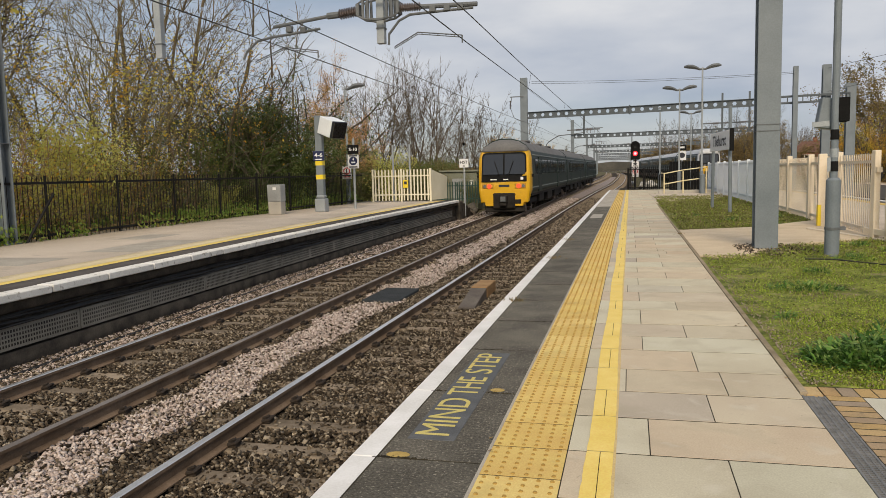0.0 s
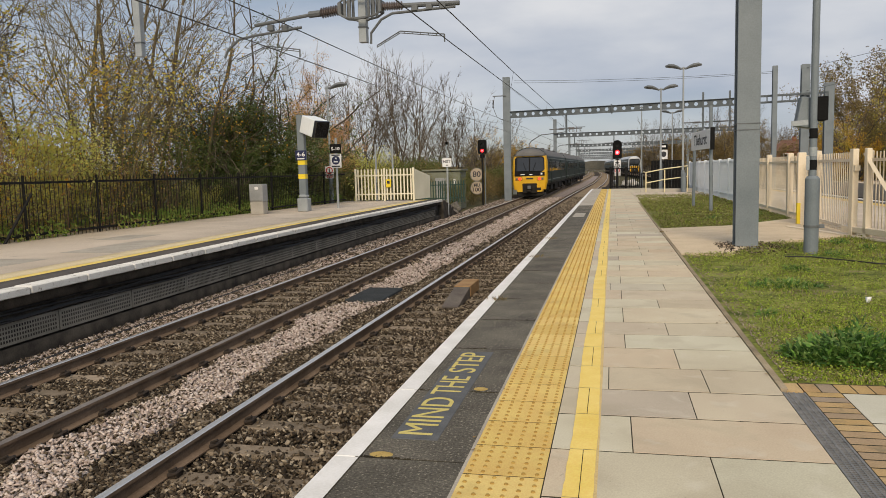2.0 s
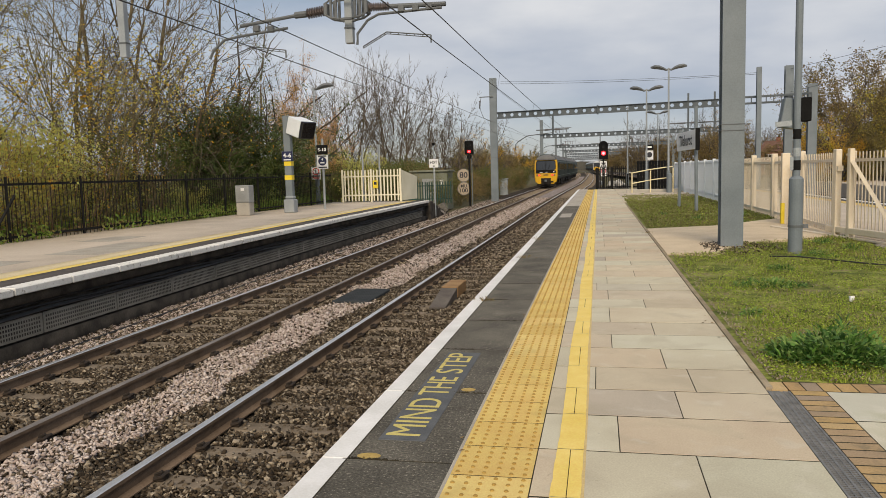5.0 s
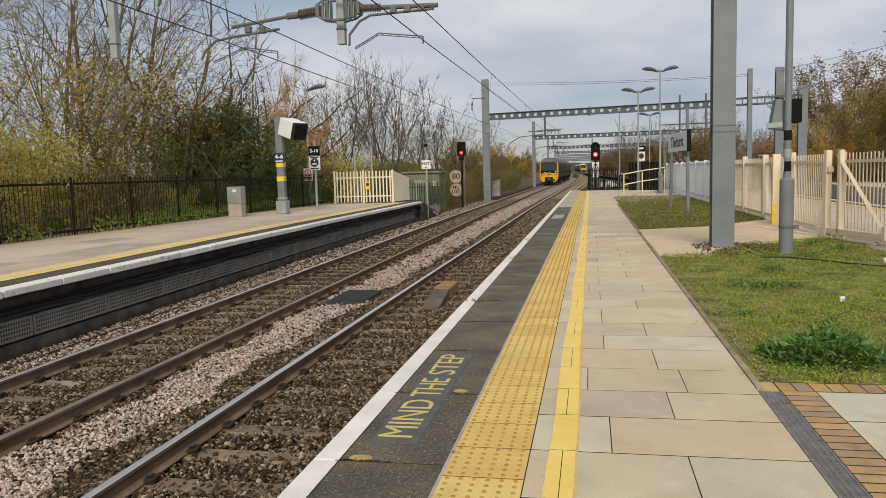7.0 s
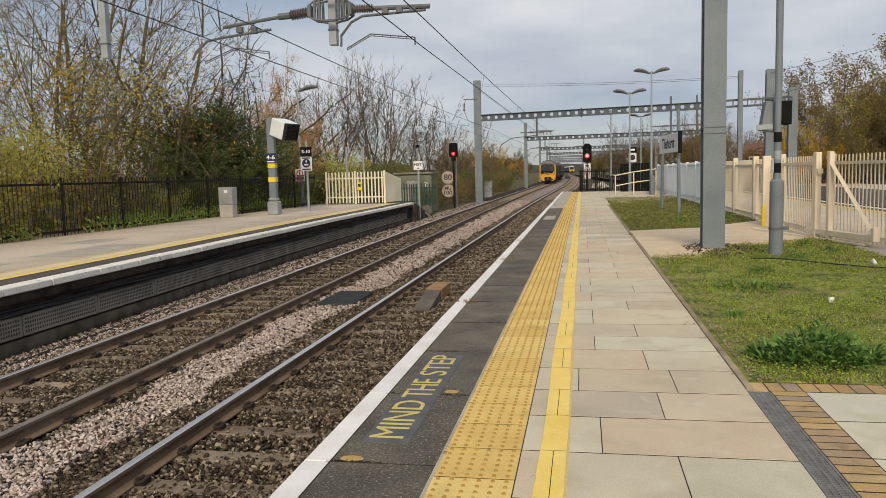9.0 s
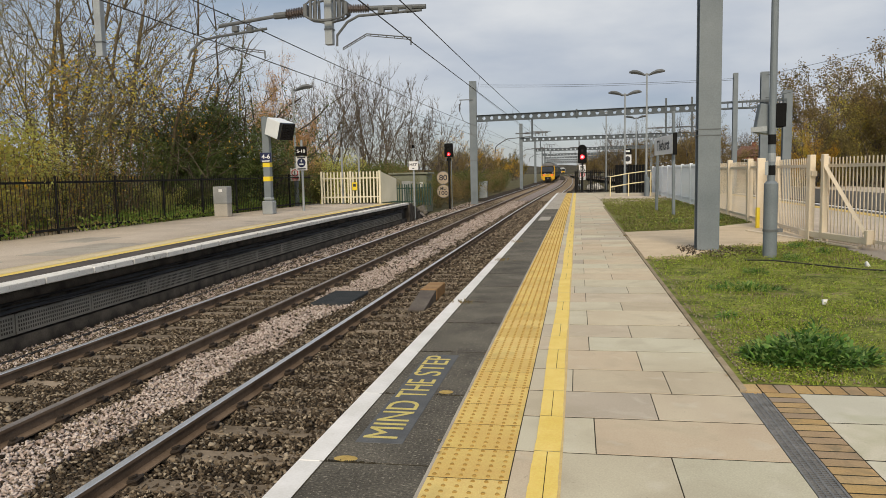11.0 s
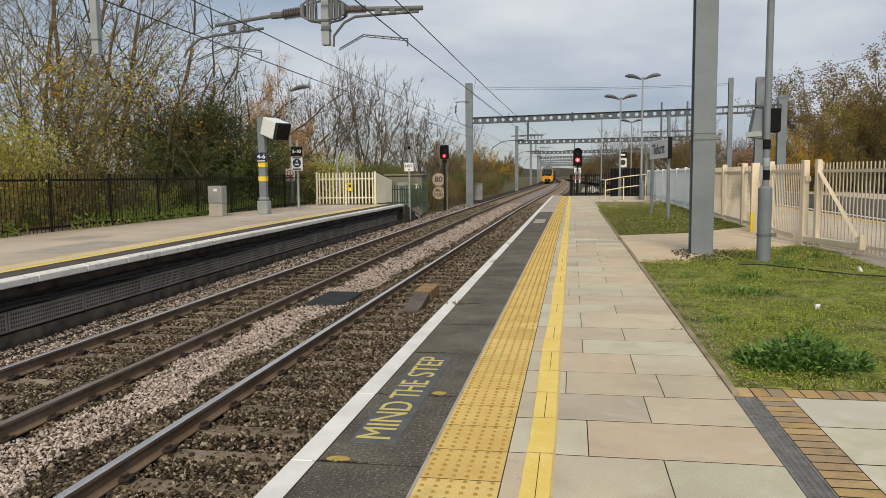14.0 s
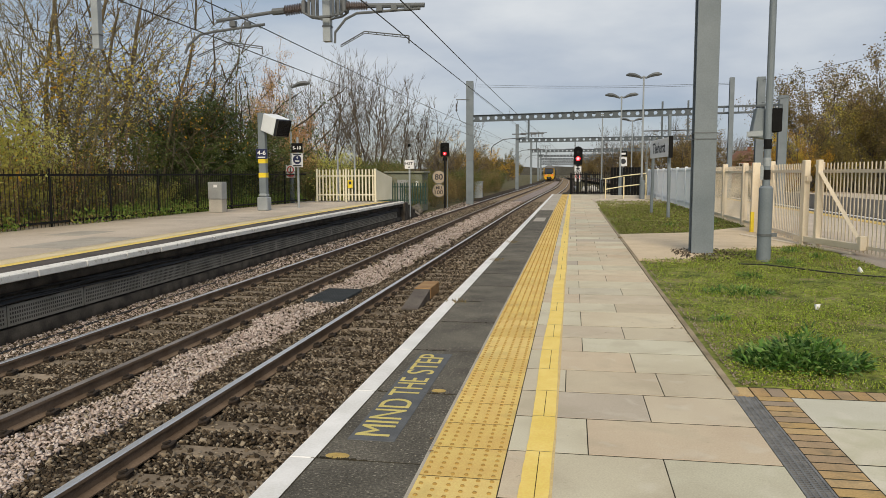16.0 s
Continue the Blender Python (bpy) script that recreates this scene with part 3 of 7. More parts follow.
def lump_proto(seed):
    rng = np.random.default_rng(seed)
    v = np.array([(1, 0, 0), (-1, 0, 0), (0, 1, 0), (0, -1, 0), (0, 0, 1), (0, 0, -1)], float) * 0.5
    v += rng.uniform(-0.16, 0.16, v.shape)
    f = np.array([(0, 2, 4), (2, 1, 4), (1, 3, 4), (3, 0, 4), (2, 0, 5), (1, 2, 5), (3, 1, 5), (0, 3, 5)])
    return v, f


def make_ballast():
    rng = np.random.default_rng(11)
    near, far = [rock_proto(s) for s in range(6)], [lump_proto(s) for s in range(6)]

    def stones(name, protos, y0, y1, count, lo, hi, kind):
        # density falls off with distance
        u = rng.random(count)
        y = y0 * (y1 / y0) ** u if y0 > 0 else y0 + (y1 - y0) * u
        left = np.array([far_edge(v) - 0.35 for v in y])
        right = -0.85
        x = left + (right - left) * rng.random(count)
        t1, t2 = np.array([track_one(v) for v in y]), np.array([track_two(v) for v in y])
        wob = 0.10 * np.sin(y * 2.1) + 0.06 * np.sin(y * 5.3)
        six = (x > t2 + 1.0 + wob) & (x < t1 - 1.42 + wob * 0.8)
        cess = (x < t2 - 0.98 + wob)
        pale = (six & (rng.random(count) < 0.80)) | (cess & (rng.random(count) < 0.45))
        keep = pale if kind == "pale" else ~pale
        x, y, t1, t2, six = x[keep], y[keep], t1[keep], t2[keep], six[keep]
        d1, d2 = np.abs(x - t1), np.abs(x - t2)
        rail = np.minimum(np.abs(d1 - 0.7525), np.abs(d2 - 0.7525))
        on_sleeper = (np.minimum(d1, d2) < 1.28) & (np.abs((y + 0.22) % 0.65 - 0.325) > 0.325 - 0.135)
        mid = np.where(d1 < d2, x - t1, x - t2)
        cover = np.where(mid < -0.68, 0.85, np.where(mid < -0.10, np.where(d1 < d2, 0.30, 0.05), np.where(mid < 0.62, 0.72, 0.85)))
        clear = ~((x > -4.25) & (x < -3.45) & (y > 9.7) & (y < 11.3)) & ~((x > -2.28) & (x < -1.88) & (y > 9.25) & (y < 11.5))
        ok = clear & (rail > 0.10) & (~on_sleeper | (rng.random(len(x)) < cover))
        x, y, six = x[ok], y[ok], six[ok]
        n = len(x)
        s = rng.uniform(lo, hi, n)
        z = -0.928 + rng.uniform(-0.02, 0.025, n) + np.array([rise_z(v) for v in y]) + np.where(six, 0.02, 0)
        size = np.stack([s * rng.uniform(0.9, 1.7, n), s * rng.uniform(0.6, 1.1, n), s * rng.uniform(0.32, 0.7, n)], 1)
        turn = np.stack([rng.uniform(-0.9, 0.9, n), rng.uniform(-0.9, 0.9, n), rng.uniform(0, 6.3, n)], 1)
        mat = M_ballast_pale if kind == "pale" else M_ballast
        return scatter(name, protos, np.stack([x, y, z], 1), turn, size, [mat])

    for kind, lab in (("dark", "dark brown crushed stone ballast between the rails"), ("pale", "fresh pinkish-grey ballast between the two tracks")):
        ob = new("ballast", stones("ballast", near, 0.9, 3.4, 30000, 0.022, 0.048, kind))
        tagged(ob, lab, "ballast", kind="stuff")
        ob = new("ballast", stones("ballast", far, 3.4, 15.0, 95000, 0.032, 0.060, kind))
        tagged(ob, lab + " past the joint", "ballast", kind="stuff")
        ob = new("ballast", stones("ballast", far, 15.0, 60.0, 46000, 0.05, 0.10, kind))
        tagged(ob, lab + " further along", "ballast", kind="stuff")


RAIL_PROFILE = [(-0.075, -0.16), (0.075, -0.16), (0.075, -0.148), (0.012, -0.128), (0.010, -0.045), (0.036, -0.035),
                (0.036, -0.008), (0.028, 0.0), (-0.028, 0.0), (-0.036, -0.008), (-0.036, -0.035), (-0.010, -0.045), (-0.012, -0.128), (-0.075, -0.148)]
RAIL_PICK = [0, 0, 0, 0, 0, 0, 1, 1, 0, 0, 0, 0, 0, 0]


def make_rails():
    for f, side, bright, lab in ((track_one, -1, 1, "steel rail with a polished shining head on clips"),
                                 (track_one, 1, 1, "steel rail with a polished head beside the platform"),
                                 (track_two, 1, 0, "brown rusty steel rail with a dull worn head"),
                                 (track_two, -1, 1, "steel rail with a bright worn head and rusty web"),
                                 (track_three, -1, 1, "steel rail of the line behind the fence"),
                                 (track_three, 1, 1, "steel rail of the line behind the fence")):
        path = [(f(y) + side * 0.7525, y, RAIL + rise_z(y) + lift(f, y)) for y in np.concatenate([np.arange(-12, 60, 2.0), np.arange(60, 700, 6.0)])]
        me = sweep("rail", RAIL_PROFILE, path, [M_rail_side, M_rail_top if bright else M_rail_dull], RAIL_PICK)
        tagged(new("rail", me), lab, "rail", group="running rails", kind="structure")


def make_sleepers():
    bm = bmesh.new()
    box(bm, -1.26, 1.26, -0.125, 0.125, -0.17, 0.0, bevel=0.02)
    for v in bm.verts:
        if abs(v.co.x) < 0.4 and v.co.z > -0.05:
            v.co.z -= 0.03
    near = mesh_of(bm, "sleeper", M_sleeper)
    bm = pipe([(-0.03, -0.05, 0.02), (0.05, -0.06, 0.05), (0.06, 0.0, 0.065), (0.04, 0.05, 0.05), (-0.035, 0.03, 0.035), (-0.03, -0.02, 0.05), (0.03, -0.015, 0.075)], 0.015, 6)
    box(bm, -0.045, 0.05, -0.055, 0.055, 0.0, 0.045, bevel=0.012)
    clip = mesh_of(bm, "rail_clip", M_clip)
    for f, lab in ((track_one, "sleepers of the platform line"), (track_two, "sleepers of the far line")):
        for i in range(110):
            y = -1.52 + i * 0.65
            d = (f(y + 1) - f(y - 1)) / 2
            ob = new("sleeper", near)
            ob.matrix_basis = pose(f(y), y, RAIL - 0.165 + rise_z(y), 0, 0, -math.degrees(math.atan(d)))
            tagged(ob, "weathered brown concrete sleeper bedded in ballast", "sleeper", group=lab)
            if i < 60:
                for s in (-0.7525, 0.7525):
                    piece("rail_clip", clip, ob, pose(s + 0.10, 0, 0))
                    piece("rail_clip", clip, ob, pose(s - 0.10, 0, 0, 0, 0, 180))
    # the rest far down the line in one mesh
    V, F, q = [], [], np.array([(0, 1, 2, 3), (4, 7, 6, 5), (0, 4, 5, 1), (1, 5, 6, 2), (2, 6, 7, 3), (3, 7, 4, 0)])
    for f in (track_one, track_two, track_three):
        for y in np.arange(70.0 if f is not track_three else 30.0, 320, 0.65):
            b = len(V)
            z0 = RAIL - 0.165 + rise_z(y) + lift(f, y)
            for z in (z0 - 0.15, z0):
                V += [(f(y) - 1.26, y - .125, z), (f(y) + 1.26, y - .125, z), (f(y) + 1.26, y + .125, z), (f(y) - 1.26, y + .125, z)]
            F.extend((q + b).tolist())
    ob = new("sleeper", raw_mesh("sleeper", np.array(V), np.array(F), [M_sleeper]))
    tagged(ob, "rows of concrete sleepers far down the line", "sleeper", kind="stuff")


# ---- the near platform ----
EDGE = -0.72
ROWS = [-4.3, -3.72, -3.15, -2.57, -2.0, -1.42, -0.85, -0.2, 0.40, 0.99, 1.54, 2.12, 2.74, 3.26, 3.81, 4.57, 5.10, 5.75, 6.30, 6.92, 7.55]


def slab_mesh(name, w, d, mat, h=0.05, gap=0.006, bevel=0.001):
    bm = bmesh.new()
    box(bm, gap * 0.5, w - gap * 0.5, gap * 1.35, d - gap * 1.35, -h, 0.0)
    top = [e for e in bm.edges if all(v.co.z > -1e-6 for v in e.verts)]
    bmesh.ops.bevel(bm, geom=top, offset=bevel, segments=1, affect="EDGES")
    return mesh_of(bm, name, mat)


def tactile_mesh():
    bm = bmesh.new()
    box(bm, 0.001, 0.402, 0.0065, 0.3935, -0.05, 0.0008)
    for i in range(6):
        for j in range(6):
            x, y = 0.033 + i * 0.0668, 0.033 + j * 0.0668
            geo = bmesh.ops.create_cone(bm, cap_ends=True, segments=7, radius1=0.0130, radius2=0.0090, depth=0.008)
            bmesh.ops.translate(bm, vec=(x, y, 0.003), verts=geo["verts"])
            for f in {f for v in geo["verts"] for f in v.link_faces}:
                f.material_index = 1
    return mesh_of(bm, "tactile_slab", M_tactile, M_blister)


def make_near_platform():
    # body below the paving
    bm = bmesh.new()
    box(bm, EDGE + 0.12, 1.80, -12, 50.6, -1.1, -0.0014)
    box(bm, 1.80, 1.945, -12, 50.6, -1.1, -0.07)
    box(bm, 1.945, 5.6, -12, 1.86, -1.1, -0.0014)
    box(bm, 1.945, 5.6, 1.86, 50.6, -1.1, -0.07)
    box(bm, -0.05, 3.0, 50.6, 60, -1.1, -0.10)
    body = new("platform_near", mesh_of(bm, "platform_near", M_slab_dark))
    tagged(body, "paved station platform with a white painted edge", "platform", kind="structure")
    # edge stones: dark gritty slabs with a white painted lip
    pitch = 1.225
    dark, dark_f = slab_mesh("coping_slab", 0.565, pitch, M_coping, 0.10), slab_mesh("coping_slab", 0.565, pitch, M_coping_pale, 0.10)
    lip = slab_mesh("edge_stone", 0.145, pitch, M_white, 0.20, gap=0.002, bevel=0.005)
    y = 0.13 - 8 * pitch
    while y < 50.4:
        piece("edge_stone", lip, body, pose(EDGE, y, 0.0))
        piece("coping_slab", dark if y < 26 else dark_f, body, pose(EDGE + 0.148, y, 0.0008))
        y += pitch
    # buff tactile slabs
    me = tactile_mesh()
    for i in range(-29, 126):
        piece("tactile_slab", me, body, pose(0, i * 0.4, 0))
    # courses of slabs
    rows = [ROWS[0] - 0.53 * k for k in range(14, 0, -1)] + list(ROWS)
    rng = random.Random(5)
    while rows[-1] < 50.4:
        rows.append(rows[-1] + rng.choice((0.45, 0.58, 0.58, 0.6, 0.62)))
    cache = {}
    for k, (a, b) in enumerate(zip(rows, rows[1:])):
        right = 1.80 if b < 30 else 3.4
        cuts = [0.405, 0.575, 1.21, 1.80] if k % 2 == 1 else [0.405, 0.83, 1.80]
        if k % 7 == 3:
            cuts = [0.405, 0.70, 1.35, 1.80]
        if right > 2:
            cuts += [2.5, 3.4]
        for u, v in zip(cuts, cuts[1:]):
            key = (round(v - u, 3), round(b - a, 2))
            if key not in cache:
                cache[key] = slab_mesh("paving_slab", v - u, b - a, M_slab)
            piece("paving_slab", cache[key], body, pose(u, a, rng.uniform(0.0, 0.0016)))
    # the yellow line painted over the slabs
    V, F = [], []
    ys = np.arange(-11.7, 50.5, 0.05)
    wob = np.random.default_rng(3).normal(0, 0.0016, (len(ys), 2))
    side = lambda v, w: (0.500 + 0.0072 * math.sin(v * 1.7) + float(np.interp(v, ys, wob[:, 0])), 0.640 + 0.0048 * math.sin(v * 1.7) + float(np.interp(v, ys, wob[:, 1])))[w]
    for k, (a, b) in enumerate(zip(rows, rows[1:])):
        cut = 0.575 if k % 2 == 1 and k % 7 != 3 else None
        vs = np.linspace(a + 0.003, b - 0.003, 10)
        for lo, hi in (((None, cut - 0.002), (cut + 0.002, None)) if cut else ((None, None),)):
            q = len(V)
            for v in vs:
                V += [(side(v, 0) if lo is None else lo, v, 0.0045), (side(v, 1) if hi is None else hi, v, 0.0045)]
            for i in range(len(vs) - 1):
                F.append((q + 2 * i, q + 2 * i + 1, q + 2 * i + 3, q + 2 * i + 2))
    part("yellow_line", raw_mesh("yellow_line", np.array(V), np.array(F), [M_yellow]), None, body, "yellow painted waiting line")
    V = []
    for v in ys:
        V += [(side(v, 1) - 0.002, v, 0.0030), (0.655 + 0.003 * math.sin(v * 0.9), v, 0.0030)]
    F = [(2 * i, 2 * i + 1, 2 * i + 3, 2 * i + 2) for i in range(len(ys) - 1)]
    part("old_yellow_line", raw_mesh("old_yellow_line", np.array(V), np.array(F), [M_ochre_pale]), None, body, "edge of an older ochre line")
    # thin edging between slabs and verge
    em = slab_mesh("edging_stone", 0.05, 0.91, M_edging, 0.12, gap=0.004)
    for i in range(30):
        piece("edging_stone", em, body, pose(1.80 + rng.uniform(-0.004, 0.004), 1.66 + i * 0.915, 0.012))
    part("mortar_line", bx(-0.013, 0.004, -11.6, 50.4, -0.02, 0.0022), M_coping_pale, body, "pale mortar line beside the tactile slabs")
    # lighter repair in the coping
    part("repair_patch", bx(-0.47, -0.12, 19.9, 21.9, -0.02, 0.0035), M_coping_pale, body, "pale square concrete repair")
    # yellow paint splashes on the joints
    for x, y, w in ((-0.52, 0.17, 0.13), (-0.19, 1.42, 0.10)):
        bm = bmesh.new()
        bmesh.ops.create_circle(bm, cap_ends=True, segments=14, radius=0.5)
        bmesh.ops.transform(bm, matrix=pose(x + w * .4, y, 0.0035) @ Matrix.Diagonal((w, 0.085, 1, 1)), verts=bm.verts)
        part("paint_splash", bm, M_ochre, body, "ochre paint splash")
    # worded panel
    panel = tagged(new("step_warning_panel", mesh_of(bx(-0.135, 0.135, -1.02, 1.02, -0.01, 0.004, bevel=0.002), "step_warning_panel", M_panel_text)),
                   "dark grey floor panel with worn yellow capital letters", "floor sign")
    panel.matrix_basis = pose(-0.356, 1.435, 0.001)
    for word, at, wide in (("MIND", -0.60, 0.70), ("THE", 0.05, 0.44), ("STEP", 0.68, 0.60)):
        me = lettering(word, 0.29, width=wide, depth=0.001, material=M_letter)
        t = piece("lettering", me, panel, pose(0.0, at, 0.0055, 0, 0, 90))
        t["label"] = "yellow painted word"
    return body


def make_drain_and_pavers(body):
    ch = thing("drain_channel", pose(1.80, 0, 0), "narrow slotted steel drain set flush in the paving", "drain")
    part("trough", bx(0.0, 0.14, -11.6, 1.62, -0.10, -0.05), M_void, ch)
    for x in (0.0, 0.128):
        part("frame_bar", bx(x, x + 0.012, -11.6, 1.62, -0.05, 0.003), M_grate, ch)
    bm = bmesh.new()
    box(bm, 0.064, 0.076, -11.6, 1.62, -0.02, 0.002)
    y = -11.6
    for x in (0.036, 0.098):
        box(bm, x, x + 0.006, -11.6, 1.62, -0.02, 0.002)
    while y < 1.6:
        for k, x in enumerate((0.012, 0.042, 0.076, 0.104)):
            box(bm, x, x + 0.025, y + 0.006 * (k % 2), y + 0.010 + 0.006 * (k % 2), -0.012, 0.001)
        y += 0.024
    part("grate", bm, M_grate, ch, "slotted galvanised grate")
    br = slab_mesh("block_paver", 0.215, 0.106, M_brick, 0.06, gap=0.006, bevel=0.0012)
    y = -11.6
    while y < 1.62:
        piece("block_paver", br, body, pose(1.945, y, 0.0))
        y += 0.106
    tr = slab_mesh("block_paver", 0.105, 0.205, M_brick, 0.06, gap=0.006, bevel=0.0012)
    for i in range(26):
        piece("block_paver", tr, body, pose(1.835 + i * 0.107, 1.645, 0.0))
    rng = random.Random(8)
    me = slab_mesh("paving_slab", 0.60, 0.58, M_slab_pale)
    for i in range(22):
        for j in range(5):
            piece("paving_slab", me, body, pose(2.160 + j * 0.60, 1.64 - 0.58 * (i + 1), 0.0))


def leaf_proto():
    v = [(0, 0, 0), (0.5, 0.28, 0.06), (1, 0, 0.0), (0.5, -0.28, 0.06)]
    return np.array(v), np.array([(0, 1, 2), (0, 2, 3)])


def blade_proto(k):
    rng = np.random.default_rng(k)
    b = rng.uniform(0.2, 0.6)
    return np.array([(-0.5, 0, 0), (0.5, 0, 0), (0, b, 1.0)]), np.array([(0, 1, 2)])


PATH_PLAN = [(1.852, 9.55), (2.7, 9.7), (3.35, 11.3), (5.45, 12.75), (5.6, 18.2), (3.55, 15.7), (1.852, 14.95)]


def in_path(x, y):
    """Whether a place lies on the crossing path."""
    inside = False
    for (x0, y0), (x1, y1) in zip(PATH_PLAN, PATH_PLAN[1:] + PATH_PLAN[:1]):
        if (y0 > y) != (y1 > y) and x < x0 + (y - y0) / (y1 - y0) * (x1 - x0):
            inside = not inside
    return inside


def off_path(x, y):
    return np.array([not in_path(a, b) for a, b in zip(x, y)])


def make_verge(body):
    V, F = [], []
    xs, ys = np.linspace(1.85, 5.5, 26), np.linspace(1.86, 42.0, 180)
    for y in ys:
        for x in xs:
            h = 0.045 * noise.noise((x * 1.1, y * 1.1, 0)) + 0.03 * noise.noise((x * 4, y * 4, 3))
            V.append((x, y, -0.05 if in_path(x, y) else -0.005 + h * min(1, (x - 1.84) * 3)))
    k = len(xs)
    for i in range(len(ys) - 1):
        for j in range(k - 1):
            F.append((i * k + j, i * k + j + 1, (i + 1) * k + j + 1, (i + 1) * k + j))
    ob = new("verge", raw_mesh("verge", np.array(V), np.array(F), [M_soil]))
    tagged(ob, "patchy mossy verge of thin grass and gravel", "verge", kind="structure")
    bm = bmesh.new()
    top = [bm.verts.new((x, y, 0.018)) for x, y in PATH_PLAN]
    low = [bm.verts.new((x, y, -0.08)) for x, y in PATH_PLAN]
    bm.faces.new(top)
    for i in range(len(top)):
        k = (i + 1) % len(top)
        bm.faces.new((low[i], low[k], top[k], top[i]))
    p = new("path", mesh_of(bm, "path", M_path))
    tagged(p, "sandy concrete crossing path to the gate", "path", kind="structure")
    # little grass blades and clover
    rng = np.random.default_rng(21)
    dry = lambda x, y: (rng.random(len(x)) < np.clip(0.12 + (y - 6.0) * 0.08, 0.12, 0.85)).astype(int)
    n = 70000
    y = 1.9 * (38 / 1.9) ** rng.random(n)
    x = 1.9 + 3.5 * rng.random(n)
    dens = np.array([noise.noise((a * 0.9, b * 0.9, 5)) + 0.5 * noise.noise((a * 2.7, b * 2.7, 9)) for a, b in zip(x, y)])
    keep = off_path(x, y) & (dens + rng.normal(0, 0.16, n) > -0.10)
    x, y = x[keep], y[keep]
    n = len(x)
    sc = np.clip(y / 7, 0.8, 3)
    h = rng.uniform(0.02, 0.055, n) * np.clip(sc, 1, 1.8)
    size = np.stack([rng.uniform(0.006, 0.014, n) * sc, h, h], 1)
    turn = np.stack([rng.uniform(-0.5, 0.5, n), rng.uniform(-0.5, 0.5, n), rng.uniform(0, 6.3, n)], 1)
    g = new("grass", scatter("grass", [blade_proto(i) for i in range(5)], np.stack([x, y, np.full(n, -0.012)], 1), turn, size, [M_grass, M_grass_dry], pick=dry(x, y)))
    tagged(g, "short thin green and straw-coloured grass", "grass", kind="stuff")
    n = 150000
    y = 1.9 * (36 / 1.9) ** rng.random(n)
    x = 1.9 + 3.5 * rng.random(n)
    dens = np.array([noise.noise((a * 1.3 + 7, b * 1.3, 2)) for a, b in zip(x, y)])
    keep = off_path(x, y) & (dens + rng.normal(0, 0.16, n) > -0.06)
    x, y = x[keep], y[keep]
    n = len(x)
    s = rng.uniform(0.010, 0.034, n) * np.clip(y / 8, 0.8, 2.2)
    turn = np.stack([rng.uniform(-0.8, 0.8, n), rng.uniform(-0.9, 0.4, n), rng.uniform(0, 6.3, n)], 1)
    g = new("clover", scatter("clover", [leaf_proto()], np.stack([x, y, rng.uniform(-0.008, 0.045, n)], 1), turn, np.stack([s, s, s], 1), [M_grass, M_grass_dry], pick=dry(x, y)))
    tagged(g, "low clover and moss leaves over the verge", "ground cover", kind="stuff")
    # pebbles and dead leaves
    n = 7000
    y = 1.9 * (30 / 1.9) ** rng.random(n)
    x = 1.9 + 3.5 * rng.random(n) ** 2.0
    keep = off_path(x, y)
    x, y = x[keep], y[keep]
    n = len(x)
    s = rng.uniform(0.008, 0.024, n)
    turn = rng.uniform(0, 6.3, (n, 3))
    g = new("gravel", scatter("gravel", [lump_proto(i) for i in range(4)], np.stack([x, y, np.full(n, 0.004)], 1), turn, np.stack([s, s, s * 0.6], 1), [M_pebble]))
    tagged(g, "small brown gravel strewn on the verge", "gravel", kind="stuff")
    n = 2600
    y, x = 8.6 + 3.6 * rng.random(n), 2.55 + 2.3 * rng.random(n)
    keep = (np.hypot((x - 3.05) / 0.75, (y - 10.6) / 1.1) < rng.uniform(0.5, 1.1, n))
    x, y = x[keep], y[keep]
    n = len(x)
    s = rng.uniform(0.03, 0.06, n)
    g = new("gravel", scatter("gravel", [lump_proto(i) for i in range(4)], np.stack([x, y, np.full(n, 0.02)], 1), rng.uniform(0, 6.3, (n, 3)), np.stack([s, s, s * 0.6], 1), [M_ballast]))
    tagged(g, "dark stone chippings round the foot of the mast", "gravel", kind="stuff")


def weed(m, spread, count, length, height, seed, label):
    rng = np.random.default_rng(seed)
    a = rng.uniform(0, 6.3, count)
    r = spread * np.sqrt(rng.random(count))
    lump = 0.55 + 0.45 * np.sin(a * 3 + r * 9) * np.cos(r * 14 + a)
    p = np.stack([r * np.cos(a), r * np.sin(a) * 0.65, height * rng.random(count) * lump * (1 - (r / spread) ** 2 * 0.7)], 1)
    s = rng.uniform(0.3, 1.1, count) * length
    turn = np.stack([rng.uniform(-0.7, 0.7, count), rng.uniform(-1.15, 0.35, count), a + rng.normal(0, 0.8, count)], 1)
    leaf = np.array([(0, 0, 0), (0.22, 0.05, 0.06), (0.38, 0.17, 0.10), (0.55, 0.07, 0.13), (0.72, 0.15, 0.11), (1, 0, 0.0), (0.70, -0.14, 0.11), (0.53, -0.07, 0.13), (0.36, -0.17, 0.10), (0.2, -0.05, 0.06)])
    f = np.array([(0, 1, 9), (1, 2, 8), (1, 8, 9), (2, 3, 7), (2, 7, 8), (3, 4, 6), (3, 6, 7), (4, 5, 6)])
    me = scatter("leaves", [(leaf, f)], p, turn, np.stack([s, s * rng.uniform(0.5, 1.1, count), s], 1), [M_weed])
    t = thing("weed_clump", m, label, "weed", group="weeds on the verge")
    part("leaves", me, None, t)
    for i in range(8):
        bm = bmesh.new()
        b = rng.uniform(-spread * .5, spread * .5, 2)
        tube(bm, (b[0] * .4, b[1] * .3, -0.02), (b[0], b[1] * .65, height * 0.7), 0.006, 0.003, seg=4)
        part("stem", bm, M_weed, t)


